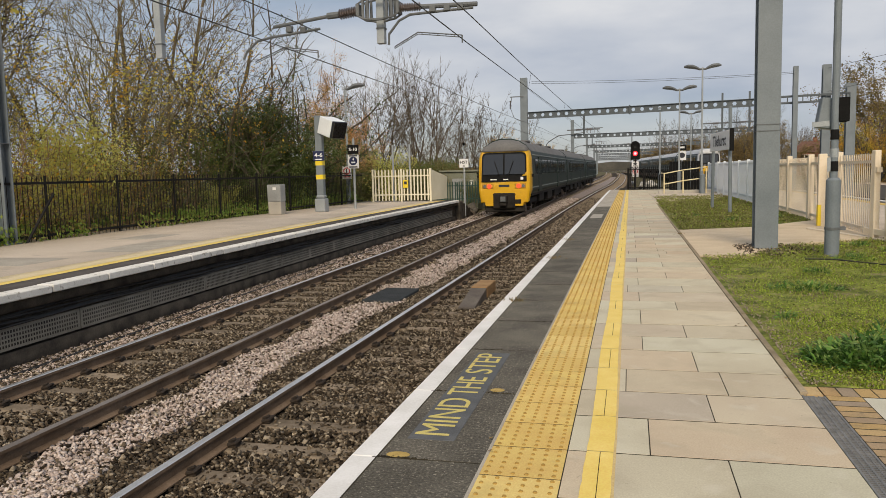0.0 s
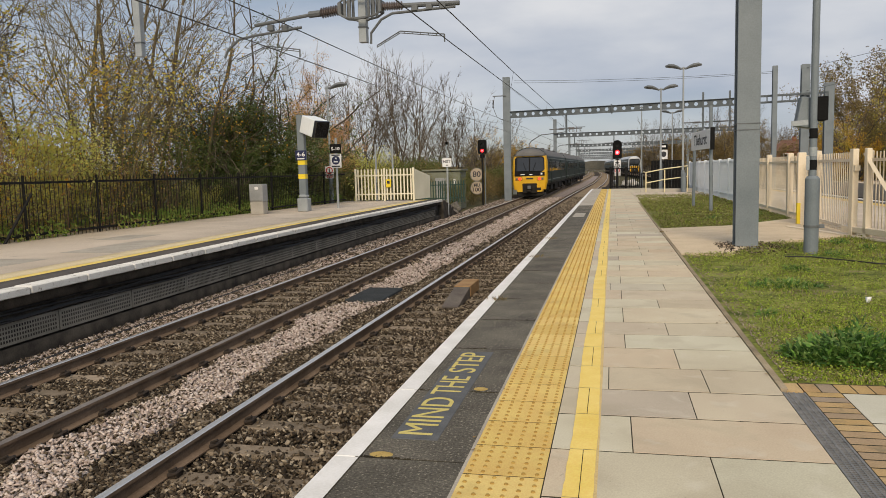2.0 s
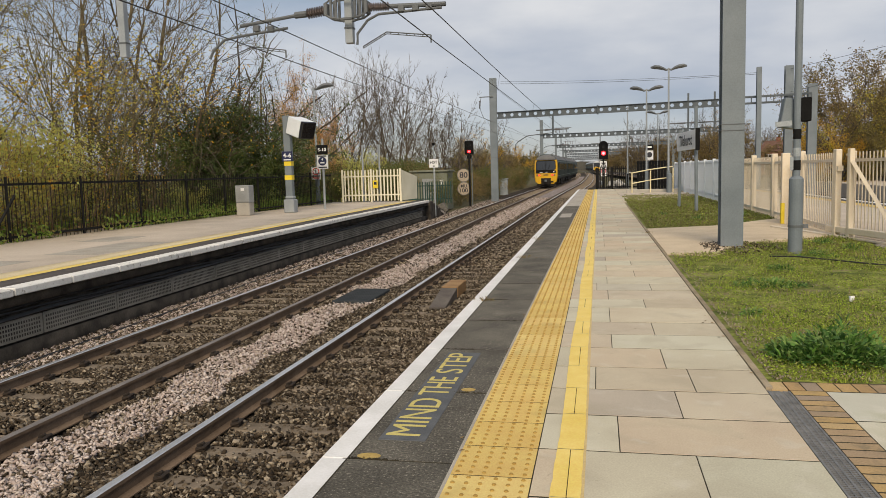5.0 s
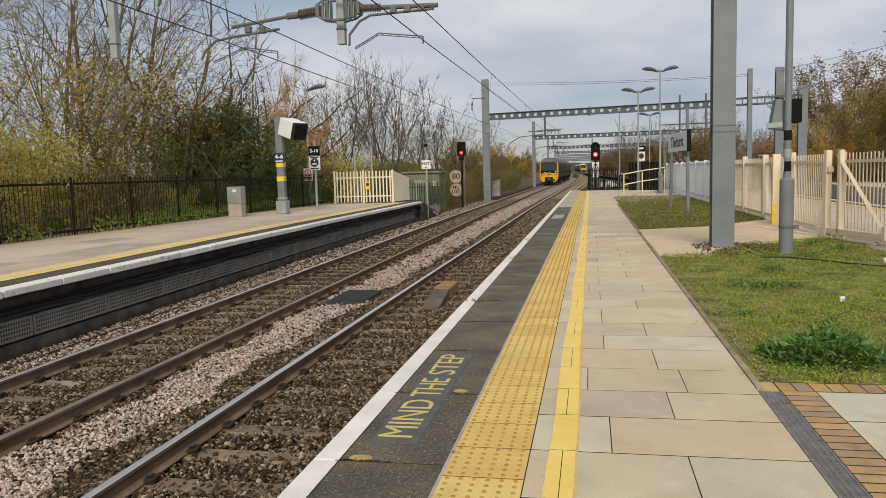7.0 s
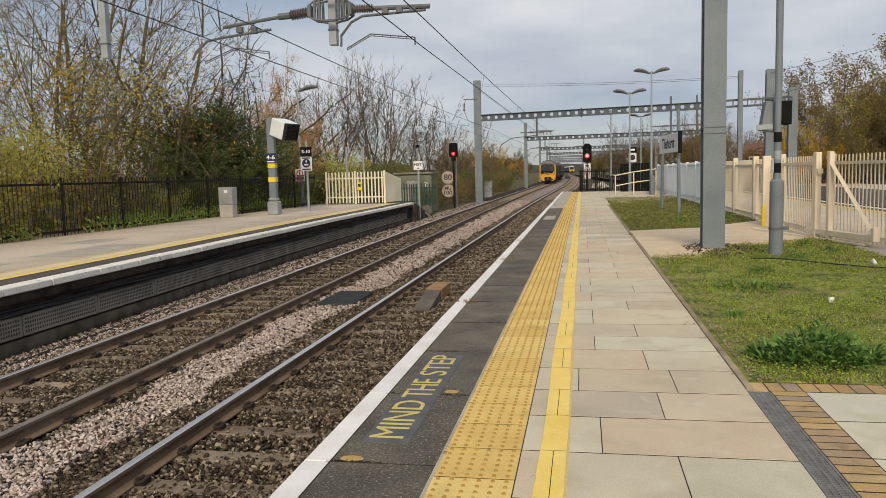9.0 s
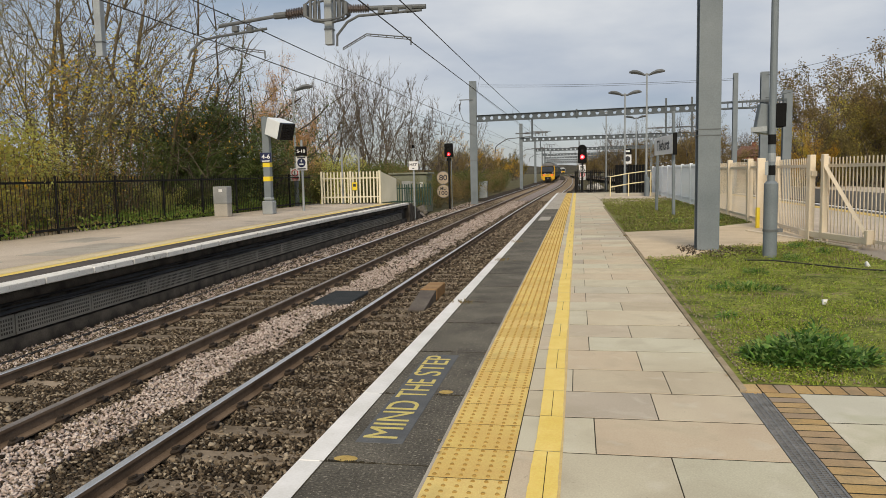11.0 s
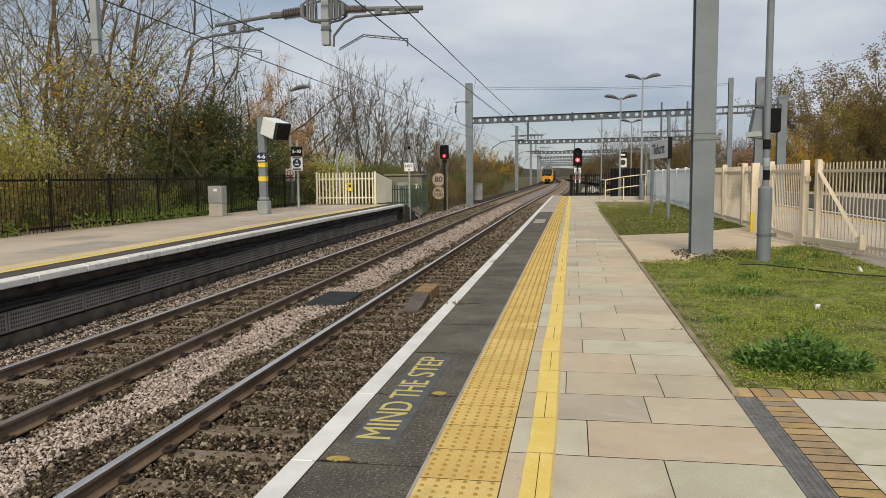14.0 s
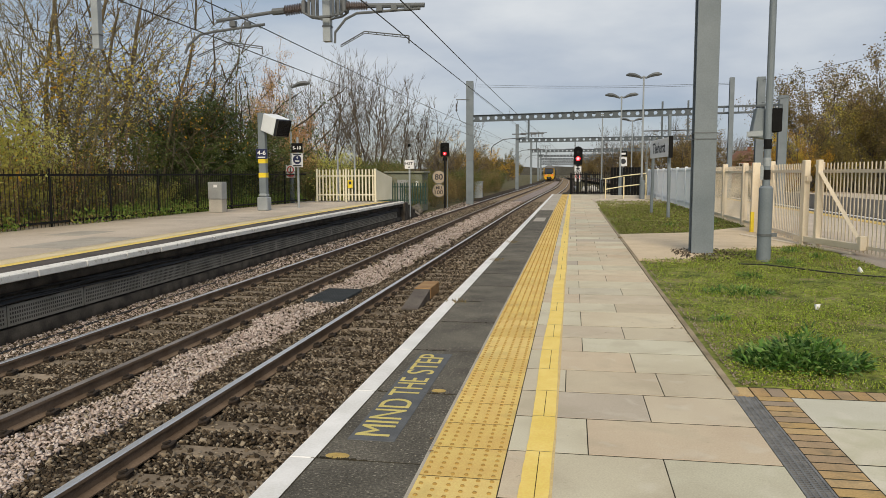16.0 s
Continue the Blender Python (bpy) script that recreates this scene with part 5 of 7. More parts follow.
def make_fences():
    cream = bay_meshes(1.66, 0.034, 0.014, M_cream)
    fence_run([(5.42, 24.0), (5.36, 12.62)], 1.68, 0.135, cream, M_cream, 0.14, (0.16, 1.50), "cream painted steel bar fence along the platform", "cream fence bays", post_h=1.74)
    fence_run([(5.58, 12.5), (6.35, 7.0)], 1.68, 0.13, cream, M_cream, 0.10, (0.16, 1.50), "cream painted steel bar fence beside the gate", "cream fence bays", post_h=1.68)
    pale = bay_meshes(1.70, 0.085, 0.02, M_pale)
    fence_run([(5.48, 46.0), (5.42, 24.0)], 1.70, 0.14, pale, M_pale, 0.12, (0.25, 1.60), "pale grey palisade fence along the platform", "pale fence bays", post_h=1.74)
    black = bay_meshes(1.53, 0.019, 0.019, M_black, round_bar=True)
    fence_run([(-13.15, -3.0), (-13.12, 12.0), (-13.0, 22.5), (-12.6, 33.0)], 1.5, 0.15, black, M_black, 0.055, (0.15, 1.42), "black metal railings with pointed bars", "black railing bays", z=0.06, post_h=1.60)
    # ivory palisade at the far platform end
    ivory = bay_meshes(1.62, 0.07, 0.03, M_ivory)
    fence_run([(-12.1, 33.25), (-9.05, 33.3)], 1.62, 0.165, ivory, M_ivory, 0.09, (0.35, 1.30), "ivory palisade fence closing off the platform end", "ivory fence bays", bay=1.5, z=0.09, post_h=1.66)
    t = thing("fence_bay", pose(-9.05, 33.3, 0.09), "ivory solid fence panel with a sloping top", "fence", group="ivory fence bays")
    bm = bmesh.new()
    vs = [(0, 0, 0.05), (0.25, 2.4, 0.05), (0.25, 2.4, 1.22), (0, 0, 1.62)]
    a = [bm.verts.new((x - 0.02, y, z)) for x, y, z in vs]
    b = [bm.verts.new((x + 0.02, y, z)) for x, y, z in vs]
    bm.faces.new(a[::-1])
    bm.faces.new(b)
    for i in range(4):
        bm.faces.new((a[i], a[(i + 1) % 4], b[(i + 1) % 4], b[i]))
    part("panel", bm, M_ivory, t)
    part("post", bx(-0.05, 0.05, -0.05, 0.05, 0, 1.66), M_ivory, t)
    s = new("warning_sign", mesh_of(bx(-0.13, 0.13, -0.006, 0.006, -0.2, 0.2, bevel=0.004), "warning_sign", M_bandyel))
    s.matrix_basis = pose(-10.35, 33.22, 0.98)
    tagged(s, "small yellow warning sign fixed to the palisade", "sign")
    part("symbol", bx(-0.07, 0.07, -0.010, -0.007, -0.02, 0.13), M_ink, s)
    # green fence beyond
    gb = bay_meshes(1.35, 0.07, 0.03, M_green_f)
    fence_run([(-11.0, 41.0), (-7.9, 41.2)], 1.3, 0.15, gb, M_green_f, 0.08, (0.3, 1.1), "dark green palisade fence below the platform end", "green fence bays", bay=1.6, z=-0.4)
    # sliding gate tail by the gate post
    g = thing("sliding_gate", pose(5.30, 12.5, 0, 0, 0, 14.5), "cream steel sliding gate end with a diagonal brace", "gate")
    part("gate_post", bx(-0.06, 0.06, -0.06, 0.06, -0.05, 1.72, bevel=0.01), M_cream, g)
    part("gate_post", bx(-0.05, 0.05, -0.50, -0.40, -0.05, 1.72, bevel=0.01), M_cream, g)
    part("brace", tb((0, -0.35, 1.62), (0, -1.80, 0.24), 0.045, seg=4), M_cream, g)
    part("bottom_rail", bx(-0.05, 0.05, -1.85, 0.3, 0.10, 0.22, bevel=0.01), M_cream, g)
    part("guide_rail", bx(-0.05, 0.05, -1.6, 2.6, 0.0, 0.05, bevel=0.01), M_cream, g)
    part("roller_cap", bx(-0.07, 0.07, -1.90, -1.80, 0.10, 0.36, bevel=0.01), M_cream, g)
    part("hinge", bx(-0.05, 0.05, -0.12, -0.02, 1.30, 1.40), M_cream, g)
    y = thing("marker_post", pose(5.15, 16.0, 0), "cream marker post with a yellow foot by the fence", "post")
    part("shaft", bx(-0.09, 0.09, -0.06, 0.06, 0.0, 1.72, bevel=0.01), M_cream, y)
    part("yellow_foot", bx(-0.094, -0.02, -0.065, 0.065, 0.02, 0.52), M_bandyel, y, "yellow painted foot")
    # platform end: black gate, boarded screen, handrails
    bb = bay_meshes(1.55, 0.05, 0.05, M_black, round_bar=True)
    fence_run([(0.62, 52.2), (2.75, 51.6)], 1.5, 0.13, bb, M_black, 0.13, (0.12, 1.40), "black metal gate railings at the platform end", "platform end railings", bay=1.1)
    fence_run([(2.75, 51.6), (4.6, 51.0)], 1.0, 0.14, bb, M_black, 0.07, (0.12, 1.0), "black metal gate railings at the platform end", "platform end railings", bay=1.9)
    sc = thing("screen_fence", pose(0, 0, 0), "black boarded screen fence at the platform end", "fence")
    bm_board = mesh_of(bx(-0.085, 0.085, -0.015, 0.015, 0.05, 1.86, bevel=0.006), "board", M_blackm)
    for i in range(11):
        piece("board", bm_board, sc, pose(3.25 + i * 0.18, 46.6 - i * 0.05, 0, 0, 0, -14))
    hr = thing("handrail", pose(0, 0, 0), "buff yellow double handrail beside a short ramp", "handrail")
    a, b, c = Vector((2.62, 41.2, 0)), Vector((3.65, 41.2, 0)), Vector((4.9, 41.3, 0))
    for p, z in ((a, 0.10), (b, 0.22), (c, 0.34)):
        part("post", tb(p, p + Vector((0, 0, z + 1.05)), 0.035, seg=8), M_railyel, hr)
    for hz in (1.05, 0.45):
        part("rail", pipe([a + Vector((0, 0, hz + 0.10)), b + Vector((0, 0, hz + 0.28)), c + Vector((0, 0, hz + 0.42))], 0.03, 8), M_railyel, hr)
    part("rail", pipe([a + Vector((0, 0, 1.15)), a + Vector((0.05, 5, 1.15))], 0.035, 8), M_railyel, hr)
    part("kerb_wall", bx(2.3, 5.2, 41.3, 41.6, -0.05, 0.20, bevel=0.02), M_conc, hr, "low pale concrete ramp wall")
    ap = new("pavement", mesh_of(bx(1.86, 5.4, 33.0, 41.3, -0.06, 0.016), "pavement", M_tarmac))
    tagged(ap, "pale tarmac apron at the end of the verge", "pavement", kind="structure")
    bo = thing("bollard", pose(4.62, 40.4, 0.0), "grey steel bollard on the verge edge", "bollard")
    part("shaft", tb((0, 0, -0.03), (0, 0, 1.05), 0.13, seg=14), M_galv, bo, smooth=False)
    part("cap", tb((0, 0, 1.05), (0, 0, 1.10), 0.13, 0.08, seg=14), M_galv, bo)


# ---- lamps, signs and signals ----
def lamp_post(m, h, double, label, heading=0):
    t = thing("lamp_post", m, label, "lamp post", group="platform lamp posts")
    part("sleeve", tb((0, 0, -0.03), (0, 0, 1.25), 0.11, 0.10, seg=12), M_galv, t)
    part("pole", tb((0, 0, 1.25), (0, 0, h), 0.06, 0.045, seg=10), M_galv_light, t)
    for s in ((-1, 1) if double else (1,)):
        bm = bmesh.new()
        pr = [(0.03, -0.08, 0.05), (0.14, -0.10, 0.08), (0.30, -0.01, 0.15), (0.52, 0.07, 0.21), (0.78, 0.10, 0.20), (0.98, 0.07, 0.05)]
        rings = []
        for x, z, w in pr:
            rings.append([bm.verts.new((s * x, y, z + dz)) for y, dz in ((-w, 0), (-w * .6, 0.05 + w * .25), (w * .6, 0.05 + w * .25), (w, 0), (w * .6, -w * .45), (-w * .6, -w * .45))])
        for a, b in zip(rings, rings[1:]):
            for k in range(6):
                bm.faces.new((a[k], a[(k + 1) % 6], b[(k + 1) % 6], b[k]))
        bm.faces.new(rings[0])
        bm.faces.new(rings[-1][::-1])
        bmesh.ops.recalc_face_normals(bm, faces=bm.faces)
        ob = part("lamp_head", bm, M_steel_dark, t, "grey wing-shaped lamp head")
        ob.matrix_basis = pose(0, 0, h - 0.02, 0, 0, heading)
    return t


def sign_plate(name, m, w, h, mat, label, category="sign", rim=0.012):
    ob = new(name, mesh_of(bx(-w / 2, w / 2, -rim, rim, -h / 2, h / 2, bevel=0.004), name, mat))
    ob.matrix_basis = m
    return tagged(ob, label, category)


def words(parent, text, size, x, z, width=0.0, mat=None, dy=-0.014, turn=0):
    me = lettering(text, size, width, 0.001, mat or M_ink, bold=0.018)
    return piece("lettering", me, parent, pose(x, dy, z, 90, 0, turn))


def bars(parent, rows, mat=None, dy=-0.0145):
    for x, z, w, h in rows:
        piece("text_bar", mesh_of(bx(-w / 2, w / 2, -0.002, 0.002, -h / 2, h / 2), "text_bar", mat or M_ink), parent, pose(x, dy, z))


def round_sign(parent, x, z, r, text_rows, rim=M_steel_dark):
    part("sign_backing", tb((x, 0.01, z), (x, -0.02, z), r * 1.08, seg=28), rim, parent)
    face = part("sign_face", tb((x, -0.02, z), (x, -0.026, z), r, seg=28), M_speed, parent, "buff round sign face")
    for s, size, dz, w in text_rows:
        words(parent, s, size, x, z + dz, w, M_ink, dy=-0.030)


def signal(m, h, lit_z, bright, label, head_h=0.95):
    t = thing("railway_signal", m, label, "signal", group="red signals")
    part("post", tb((0, 0, 0), (0, 0, h - head_h), 0.07, seg=10), M_black, t)
    wd = 0.34 if bright else 0.30
    rc = wd if bright else 0.10
    ring = [(-wd + 0.06, h - head_h), (wd - 0.06, h - head_h), (wd, h - head_h + 0.06)]
    ring += [(wd - rc + rc * math.cos(math.radians(a)), h - rc + rc * math.sin(math.radians(a))) for a in range(0, 91, 15)]
    ring += [(-wd + rc + rc * math.cos(math.radians(a)), h - rc + rc * math.sin(math.radians(a))) for a in range(90, 181, 15)]
    ring += [(-wd, h - head_h + 0.06)]
    part("backboard", loft([[(x, -0.02, z) for x, z in ring], [(x, 0.12, z) for x, z in ring]]), M_blackm, t, "black backboard")
    for z in (lit_z, lit_z + (0.5 if bright else 0.38)):
        part("lens", tb((0, -0.02, z), (0, -0.04, z), 0.12 if z > lit_z else 0.17 if bright else 0.11, seg=18), M_lens if z > lit_z else M_red_lit, t, "" if z > lit_z else "lit red lens")
        bm = bmesh.new()
        for k in range(9):
            a0, a1 = math.radians(-10 + k * 22.2), math.radians(-10 + (k + 1) * 22.2)
            p = [(0.15 * math.cos(a), y, z + 0.15 * math.sin(a)) for a, y in ((a0, -0.02), (a1, -0.02), (a1, -0.28), (a0, -0.28))]
            bm.faces.new([bm.verts.new(q) for q in p])
        bmesh.ops.solidify(bm, geom=bm.faces[:], thickness=0.008)
        part("hood", bm, M_blackm, t)
    part("lens_core", tb((0, -0.04, lit_z), (0, -0.048, lit_z), 0.11 if bright else 0.045, seg=14), M_red_core, t, "glowing red core")
    part("junction_box", bx(-0.16, 0.16, -0.03, 0.15, h - head_h - 0.28, h - head_h - 0.03, bevel=0.02), M_blackm, t)
    return t


def monitor_hood(parent, m):
    """A white boxed screen with a deep black hood."""
    h = part("monitor_box", bx(-0.55, 0.18, -0.34, 0.34, -0.33, 0.33, bevel=0.02), M_pale, parent, "white monitor casing")
    h.matrix_basis = m
    s = part("screen_hood", bx(0.18, 0.34, -0.33, 0.33, -0.32, 0.32, bevel=0.02), M_screen, h, "black screen hood")
    return h


def make_signs():
    # right-hand signal at the platform end
    s = signal(pose(1.12, 56.0, -0.1), 3.66, 2.72, True, "tall railway signal showing red at the platform end", head_h=1.42)
    pl = part("sign_plate", bx(-0.26, 0.26, -0.05, -0.03, 0.95, 2.12, bevel=0.01), M_sign, s, "white signal number plate")
    for z, w, hh in ((1.95, 0.3, 0.10), (1.08, 0.3, 0.06)):
        piece("text_bar", mesh_of(bx(-w / 2, w / 2, -0.056, -0.052, z - hh / 2, z + hh / 2), "text_bar", M_ink), s, pose(0, 0, 0))
    for z in (1.70, 1.35):
        part("sign_ring", tb((0, -0.052, z), (0, -0.058, z), 0.19, seg=20), M_red_sign if z < 1.5 else M_ink, s)
        part("sign_disc", tb((0, -0.058, z), (0, -0.062, z), 0.14, seg=20), M_sign, s)
        words(s, "70", 0.2, 0, z, 0.2, M_ink, dy=-0.064) if z > 1.5 else part("figure_bar", bx(-0.06, 0.06, -0.066, -0.063, z - 0.09, z + 0.09), M_ink, s)
    # left signal with speed boards
    s = signal(pose(-8.0, 48.0, RAIL - 0.2), 4.56, 3.82, False, "railway signal showing red beside round speed boards")
    round_sign(s, -0.42, 2.20, 0.43, [("80", 0.54, 0.0, 0.56)])
    round_sign(s, -0.42, 1.28, 0.43, [("MU", 0.32, 0.17, 0.42), ("100", 0.38, -0.14, 0.58)])
    part("ladder_rail", tb((0.16, 0.1, 0), (0.16, 0.1, 3.4), 0.03, seg=6), M_galv, s)
    # monitor post on the far platform
    p = thing("monitor_post", pose(-10.98, 23.9, 0.09), "grey steel post carrying a hooded white monitor", "monitor post")
    part("plinth", bx(-0.21, 0.21, -0.21, 0.21, 0, 0.52, bevel=0.03), M_galv_light, p)
    part("plinth_cap", bx(-0.17, 0.17, -0.17, 0.17, 0.52, 0.66, bevel=0.05), M_galv_light, p)
    part("post", bx(-0.14, 0.14, -0.12, 0.12, 0.6, 3.72, bevel=0.015), M_galv, p)
    for z in (1.36, 1.90):
        part("yellow_band", bx(-0.145, 0.145, -0.125, 0.125, z - 0.09, z + 0.09), M_bandyel, p, "yellow band")
    pl = part("number_plate", bx(-0.22, 0.22, -0.145, -0.127, 1.98, 2.36, bevel=0.005), M_navy, p, "navy plate with white figures")
    words(p, "4-6", 0.22, 0, 2.20, 0.34, M_sign, dy=-0.148)
    bars(p, [(0, 2.04, 0.30, 0.04)], M_sign, dy=-0.148)
    monitor_hood(p, pose(0.70, -0.15, 3.20, 0, 18, -27))
    # equipment cabinet
    c = thing("equipment_cabinet", pose(-12.15, 22.4, 0.09), "grey steel equipment cabinet on a pale concrete plinth", "cabinet")
    part("plinth", bx(-0.26, 0.26, -0.2, 0.2, 0, 0.48, bevel=0.015), M_conc, c)
    part("body", bx(-0.27, 0.27, -0.21, 0.21, 0.48, 1.12, bevel=0.015), M_cab, c)
    part("door", bx(-0.22, 0.22, -0.222, -0.208, 0.52, 1.05, bevel=0.006), M_cab, c)
    part("label_plate", bx(-0.04, 0.10, -0.226, -0.222, 0.92, 1.02), M_sign, c, "small white label")
    # car-stop sign
    s = thing("stop_marker", pose(-10.45, 26.2, 0.09), "slim post with black and navy train stop plates", "sign post")
    part("pole", tb((0, 0, -0.02), (0, 0, 2.92), 0.05, seg=10), M_galv_light, s)
    a = part("plate", bx(-0.24, 0.24, -0.075, -0.055, 2.28, 2.66, bevel=0.005), M_blackm, s, "black plate")
    words(s, "S-10", 0.18, 0, 2.46, 0.36, M_sign, dy=-0.078)
    b = part("plate", bx(-0.24, 0.24, -0.075, -0.055, 1.68, 2.24, bevel=0.005), M_sign, s, "white plate with a navy disc")
    part("disc", tb((0, -0.076, 1.99), (0, -0.08, 1.99), 0.18, seg=20), M_navy, s)
    words(s, "4", 0.16, 0, 2.06, 0.08, M_sign, dy=-0.084)
    bars(s, [(0, 1.74, 0.36, 0.05), (0, 2.20, 0.36, 0.05)], M_ink, dy=-0.079)
    bars(s, [(0, 1.93, 0.18, 0.06)], M_sign, dy=-0.083)
    lamp_post(pose(-12.85, 31.7, 0.09), 5.7, False, "tall slim lamp post with a single wing head", heading=8)
    ns = sign_plate("prohibition_sign", pose(-12.85, 31.55, 1.62), 0.46, 0.62, M_sign, "white sign with a red ring on the lamp post")
    part("red_ring", tb((0, -0.014, 0.08), (0, -0.018, 0.08), 0.18, seg=22), M_red_sign, ns)
    part("disc", tb((0, -0.018, 0.08), (0, -0.021, 0.08), 0.13, seg=22), M_sign, ns)
    part("symbol", bx(-0.025, 0.025, -0.024, -0.021, -0.02, 0.18), M_ink, ns)
    bars(ns, [(0, -0.2, 0.34, 0.04), (0, -0.26, 0.26, 0.03)], M_red_sign)
    for x in (-11.2, -10.3):
        q = thing("fence_pole", pose(x, 33.9, 0.0), "bare slim grey pole behind the palisade", "pole", group="bare poles")
        part("shaft", tb((0, 0, 0), (0, 0, 3.0), 0.05, seg=8), M_galv_light, q)
    h = thing("stop_marker", pose(-7.75, 35.4, -0.2), "slim post with a white lettered train stop plate", "sign post")
    part("pole", tb((0, 0, -0.6), (0, 0, 2.55), 0.05, seg=10), M_galv_light, h)
    part("plate", bx(-0.24, 0.24, -0.075, -0.055, 1.95, 2.40, bevel=0.005), M_sign, h)
    words(h, "HST", 0.20, 0, 2.22, 0.40, M_ink, dy=-0.078)
    bars(h, [(0, 2.03, 0.10, 0.05)], M_ink, dy=-0.078)
    part("lamp_knob", tb((0, 0, 3.1), (0, 0, 3.25), 0.07, seg=8), M_blackm, h)
    part("pole", tb((0, 0, 2.5), (0, 0, 3.1), 0.025, seg=8), M_galv_light, h)
    # near pole with sleeve and monitor seen from behind
    p = thing("monitor_post", pose(3.875, 9.65, 0.0), "grey tubular pole with sleeve, black bands and hooded monitor", "monitor post")
    part("sleeve", tb((0, 0, -0.05), (0, 0, 1.22), 0.110, 0.110, seg=22), M_galv, p, smooth=False)
    part("sleeve_cap", tb((0, 0, 1.22), (0, 0, 1.26), 0.110, 0.075, seg=22), M_galv, p)
    part("pole", tb((0, 0, 1.2), (0, 0, 5.6), 0.058, 0.055, seg=14), M_galv, p)
    for z0, z1 in ((1.36, 1.52), (1.58, 1.72), (1.86, 2.02)):
        part("band", tb((0, 0, z0), (0, 0, z1), 0.062, seg=14), M_blackm if z0 != 1.58 else M_galv_light, p, "black band")
    cl = bmesh.new()
    tube(cl, (0, 0, 0.43), (0, 0, 0.47), 0.118, seg=18)
    box(cl, 0.10, 0.19, -0.03, 0.03, 0.42, 0.48)
    part("clamp", cl, M_steel_dark, p, "steel clamp band")
    part("bracket", bx(-0.20, 0.05, -0.075, -0.062, 2.08, 2.16), M_galv_light, p, "pale bracket strap").matrix_basis = pose(0, 0, 0.0, 0, -4, 0)
    bm = bmesh.new()
    vs = [(-0.20, 1.82), (-0.08, 2.10), (-0.08, 2.48), (-0.14, 2.46)]
    part("monitor_box", bx(0.04, 0.20, -0.05, 0.28, 2.14, 2.52, bevel=0.01), M_blackm, p, "black monitor hood")
    ob = part("monitor_box", bx(-0.13, 0.13, -0.10, 0.14, -0.24, 0.24, bevel=0.01), M_galv, p, "grey monitor casing")
    ob.matrix_basis = pose(-0.08, 0.17, 2.28, 0, 9, 0)
    part("notice", bx(-0.11, -0.06, -0.05, -0.04, 1.36, 1.58), M_galv_light, p, "paper notice")
    # station name board on two posts, and its twin at an angle
    d = Vector((0.078, -1, 0)).normalized()
    ang = math.degrees(math.atan2(d.y, d.x))
    n = thing("station_sign", pose(3.64, 23.2, 0, 0, 0, ang), "white station name board on two grey posts", "station sign")
    part("post", tb((-1.55, 0.05, 0), (-1.40, 0.05, 2.75), 0.055, seg=10), M_galv, n)
    part("post", tb((1.45, 0.05, 0), (1.30, 0.05, 3.35), 0.055, seg=10), M_galv, n)
    part("board", bx(-1.6, 1.6, -0.03, 0.0, 2.00, 2.62, bevel=0.008), M_sign, n)
    words(n, "Tilehurst", 0.50, 0.0, 2.31, 2.2, M_ink, dy=-0.034)
    part("back_board", bx(1.62, 1.68, -0.03, 0.10, 1.96, 2.66, bevel=0.008), M_blackm, n, "black edge of the return board")
    for m, h, lab in ((pose(3.60, 44.0, 0.0), 6.15, "tall lamp post with twin wing-shaped heads"), (pose(4.62, 41.0, 0.0), 6.95, "tall lamp post with twin wing-shaped heads"),
                      (pose(3.0, 58.0, -0.2), 6.4, "tall lamp post with twin wing-shaped heads"), (pose(5.9, 66.0, -0.2), 6.4, "tall lamp post with twin wing-shaped heads")):
        lamp_post(m, h, True, lab)
    i = thing("stop_marker", pose(4.05, 48.5, 0), "slim post with black and white stop plates", "sign post")
    part("pole", tb((0, 0, 0), (0, 0, 3.0), 0.05, seg=8), M_galv_light, i)
    part("plate", bx(-0.25, 0.25, -0.08, -0.06, 2.6, 2.95), M_blackm, i, "black plate")
    part("plate", bx(-0.25, 0.25, -0.08, -0.06, 1.95, 2.55), M_sign, i, "white plate with a dark disc")
    part("disc", tb((0, -0.081, 2.27), (0, -0.086, 2.27), 0.18, seg=18), M_ink, i)
    bars(i, [(0, 2.78, 0.3, 0.12)], M_sign, dy=-0.082)
    # things in the track
    r = thing("magnet_ramp", pose(-2.08, 9.3, -0.92), "low track magnet box with a grey ramp and timber body", "track equipment")
    bm = bmesh.new()
    vs = [(-0.15, 0, 0.03), (0.15, 0, 0.03), (0.15, 1.15, 0.20), (-0.15, 1.15, 0.20)]
    a = [bm.verts.new(v) for v in vs]
    b = [bm.verts.new((x, y, 0)) for x, y, z in vs]
    bm.faces.new(a)
    bm.faces.new(b[::-1])
    for k in range(4):
        bm.faces.new((b[k], b[(k + 1) % 4], a[(k + 1) % 4], a[k]))
    part("ramp", bm, M_ramp_grey, r)
    part("body", bx(-0.16, 0.16, 1.16, 2.1, 0, 0.22, bevel=0.012), M_wood, r, "rusty brown box body")
    mt = thing("track_mat", pose(-3.85, 10.5, -0.90), "dark ribbed rubber mat lying on pale ballast", "mat")
    part("mat", bx(-0.36, 0.36, -0.75, 0.75, -0.03, 0.03, bevel=0.01), M_rubber, mt)
    bm = bmesh.new()
    for k in range(14):
        box(bm, -0.34 + k * 0.05, -0.325 + k * 0.05, -0.73, 0.73, 0.028, 0.036)
    part("ribs", bm, M_rubber, mt)
    k = thing("relay_cabinet", pose(-8.6, 72.0, RAIL - 0.2), "pale grey lineside relay cabinet", "cabinet")
    part("body", bx(-0.4, 0.4, -0.3, 0.3, 0, 1.6, bevel=0.02), M_galv_light, k)
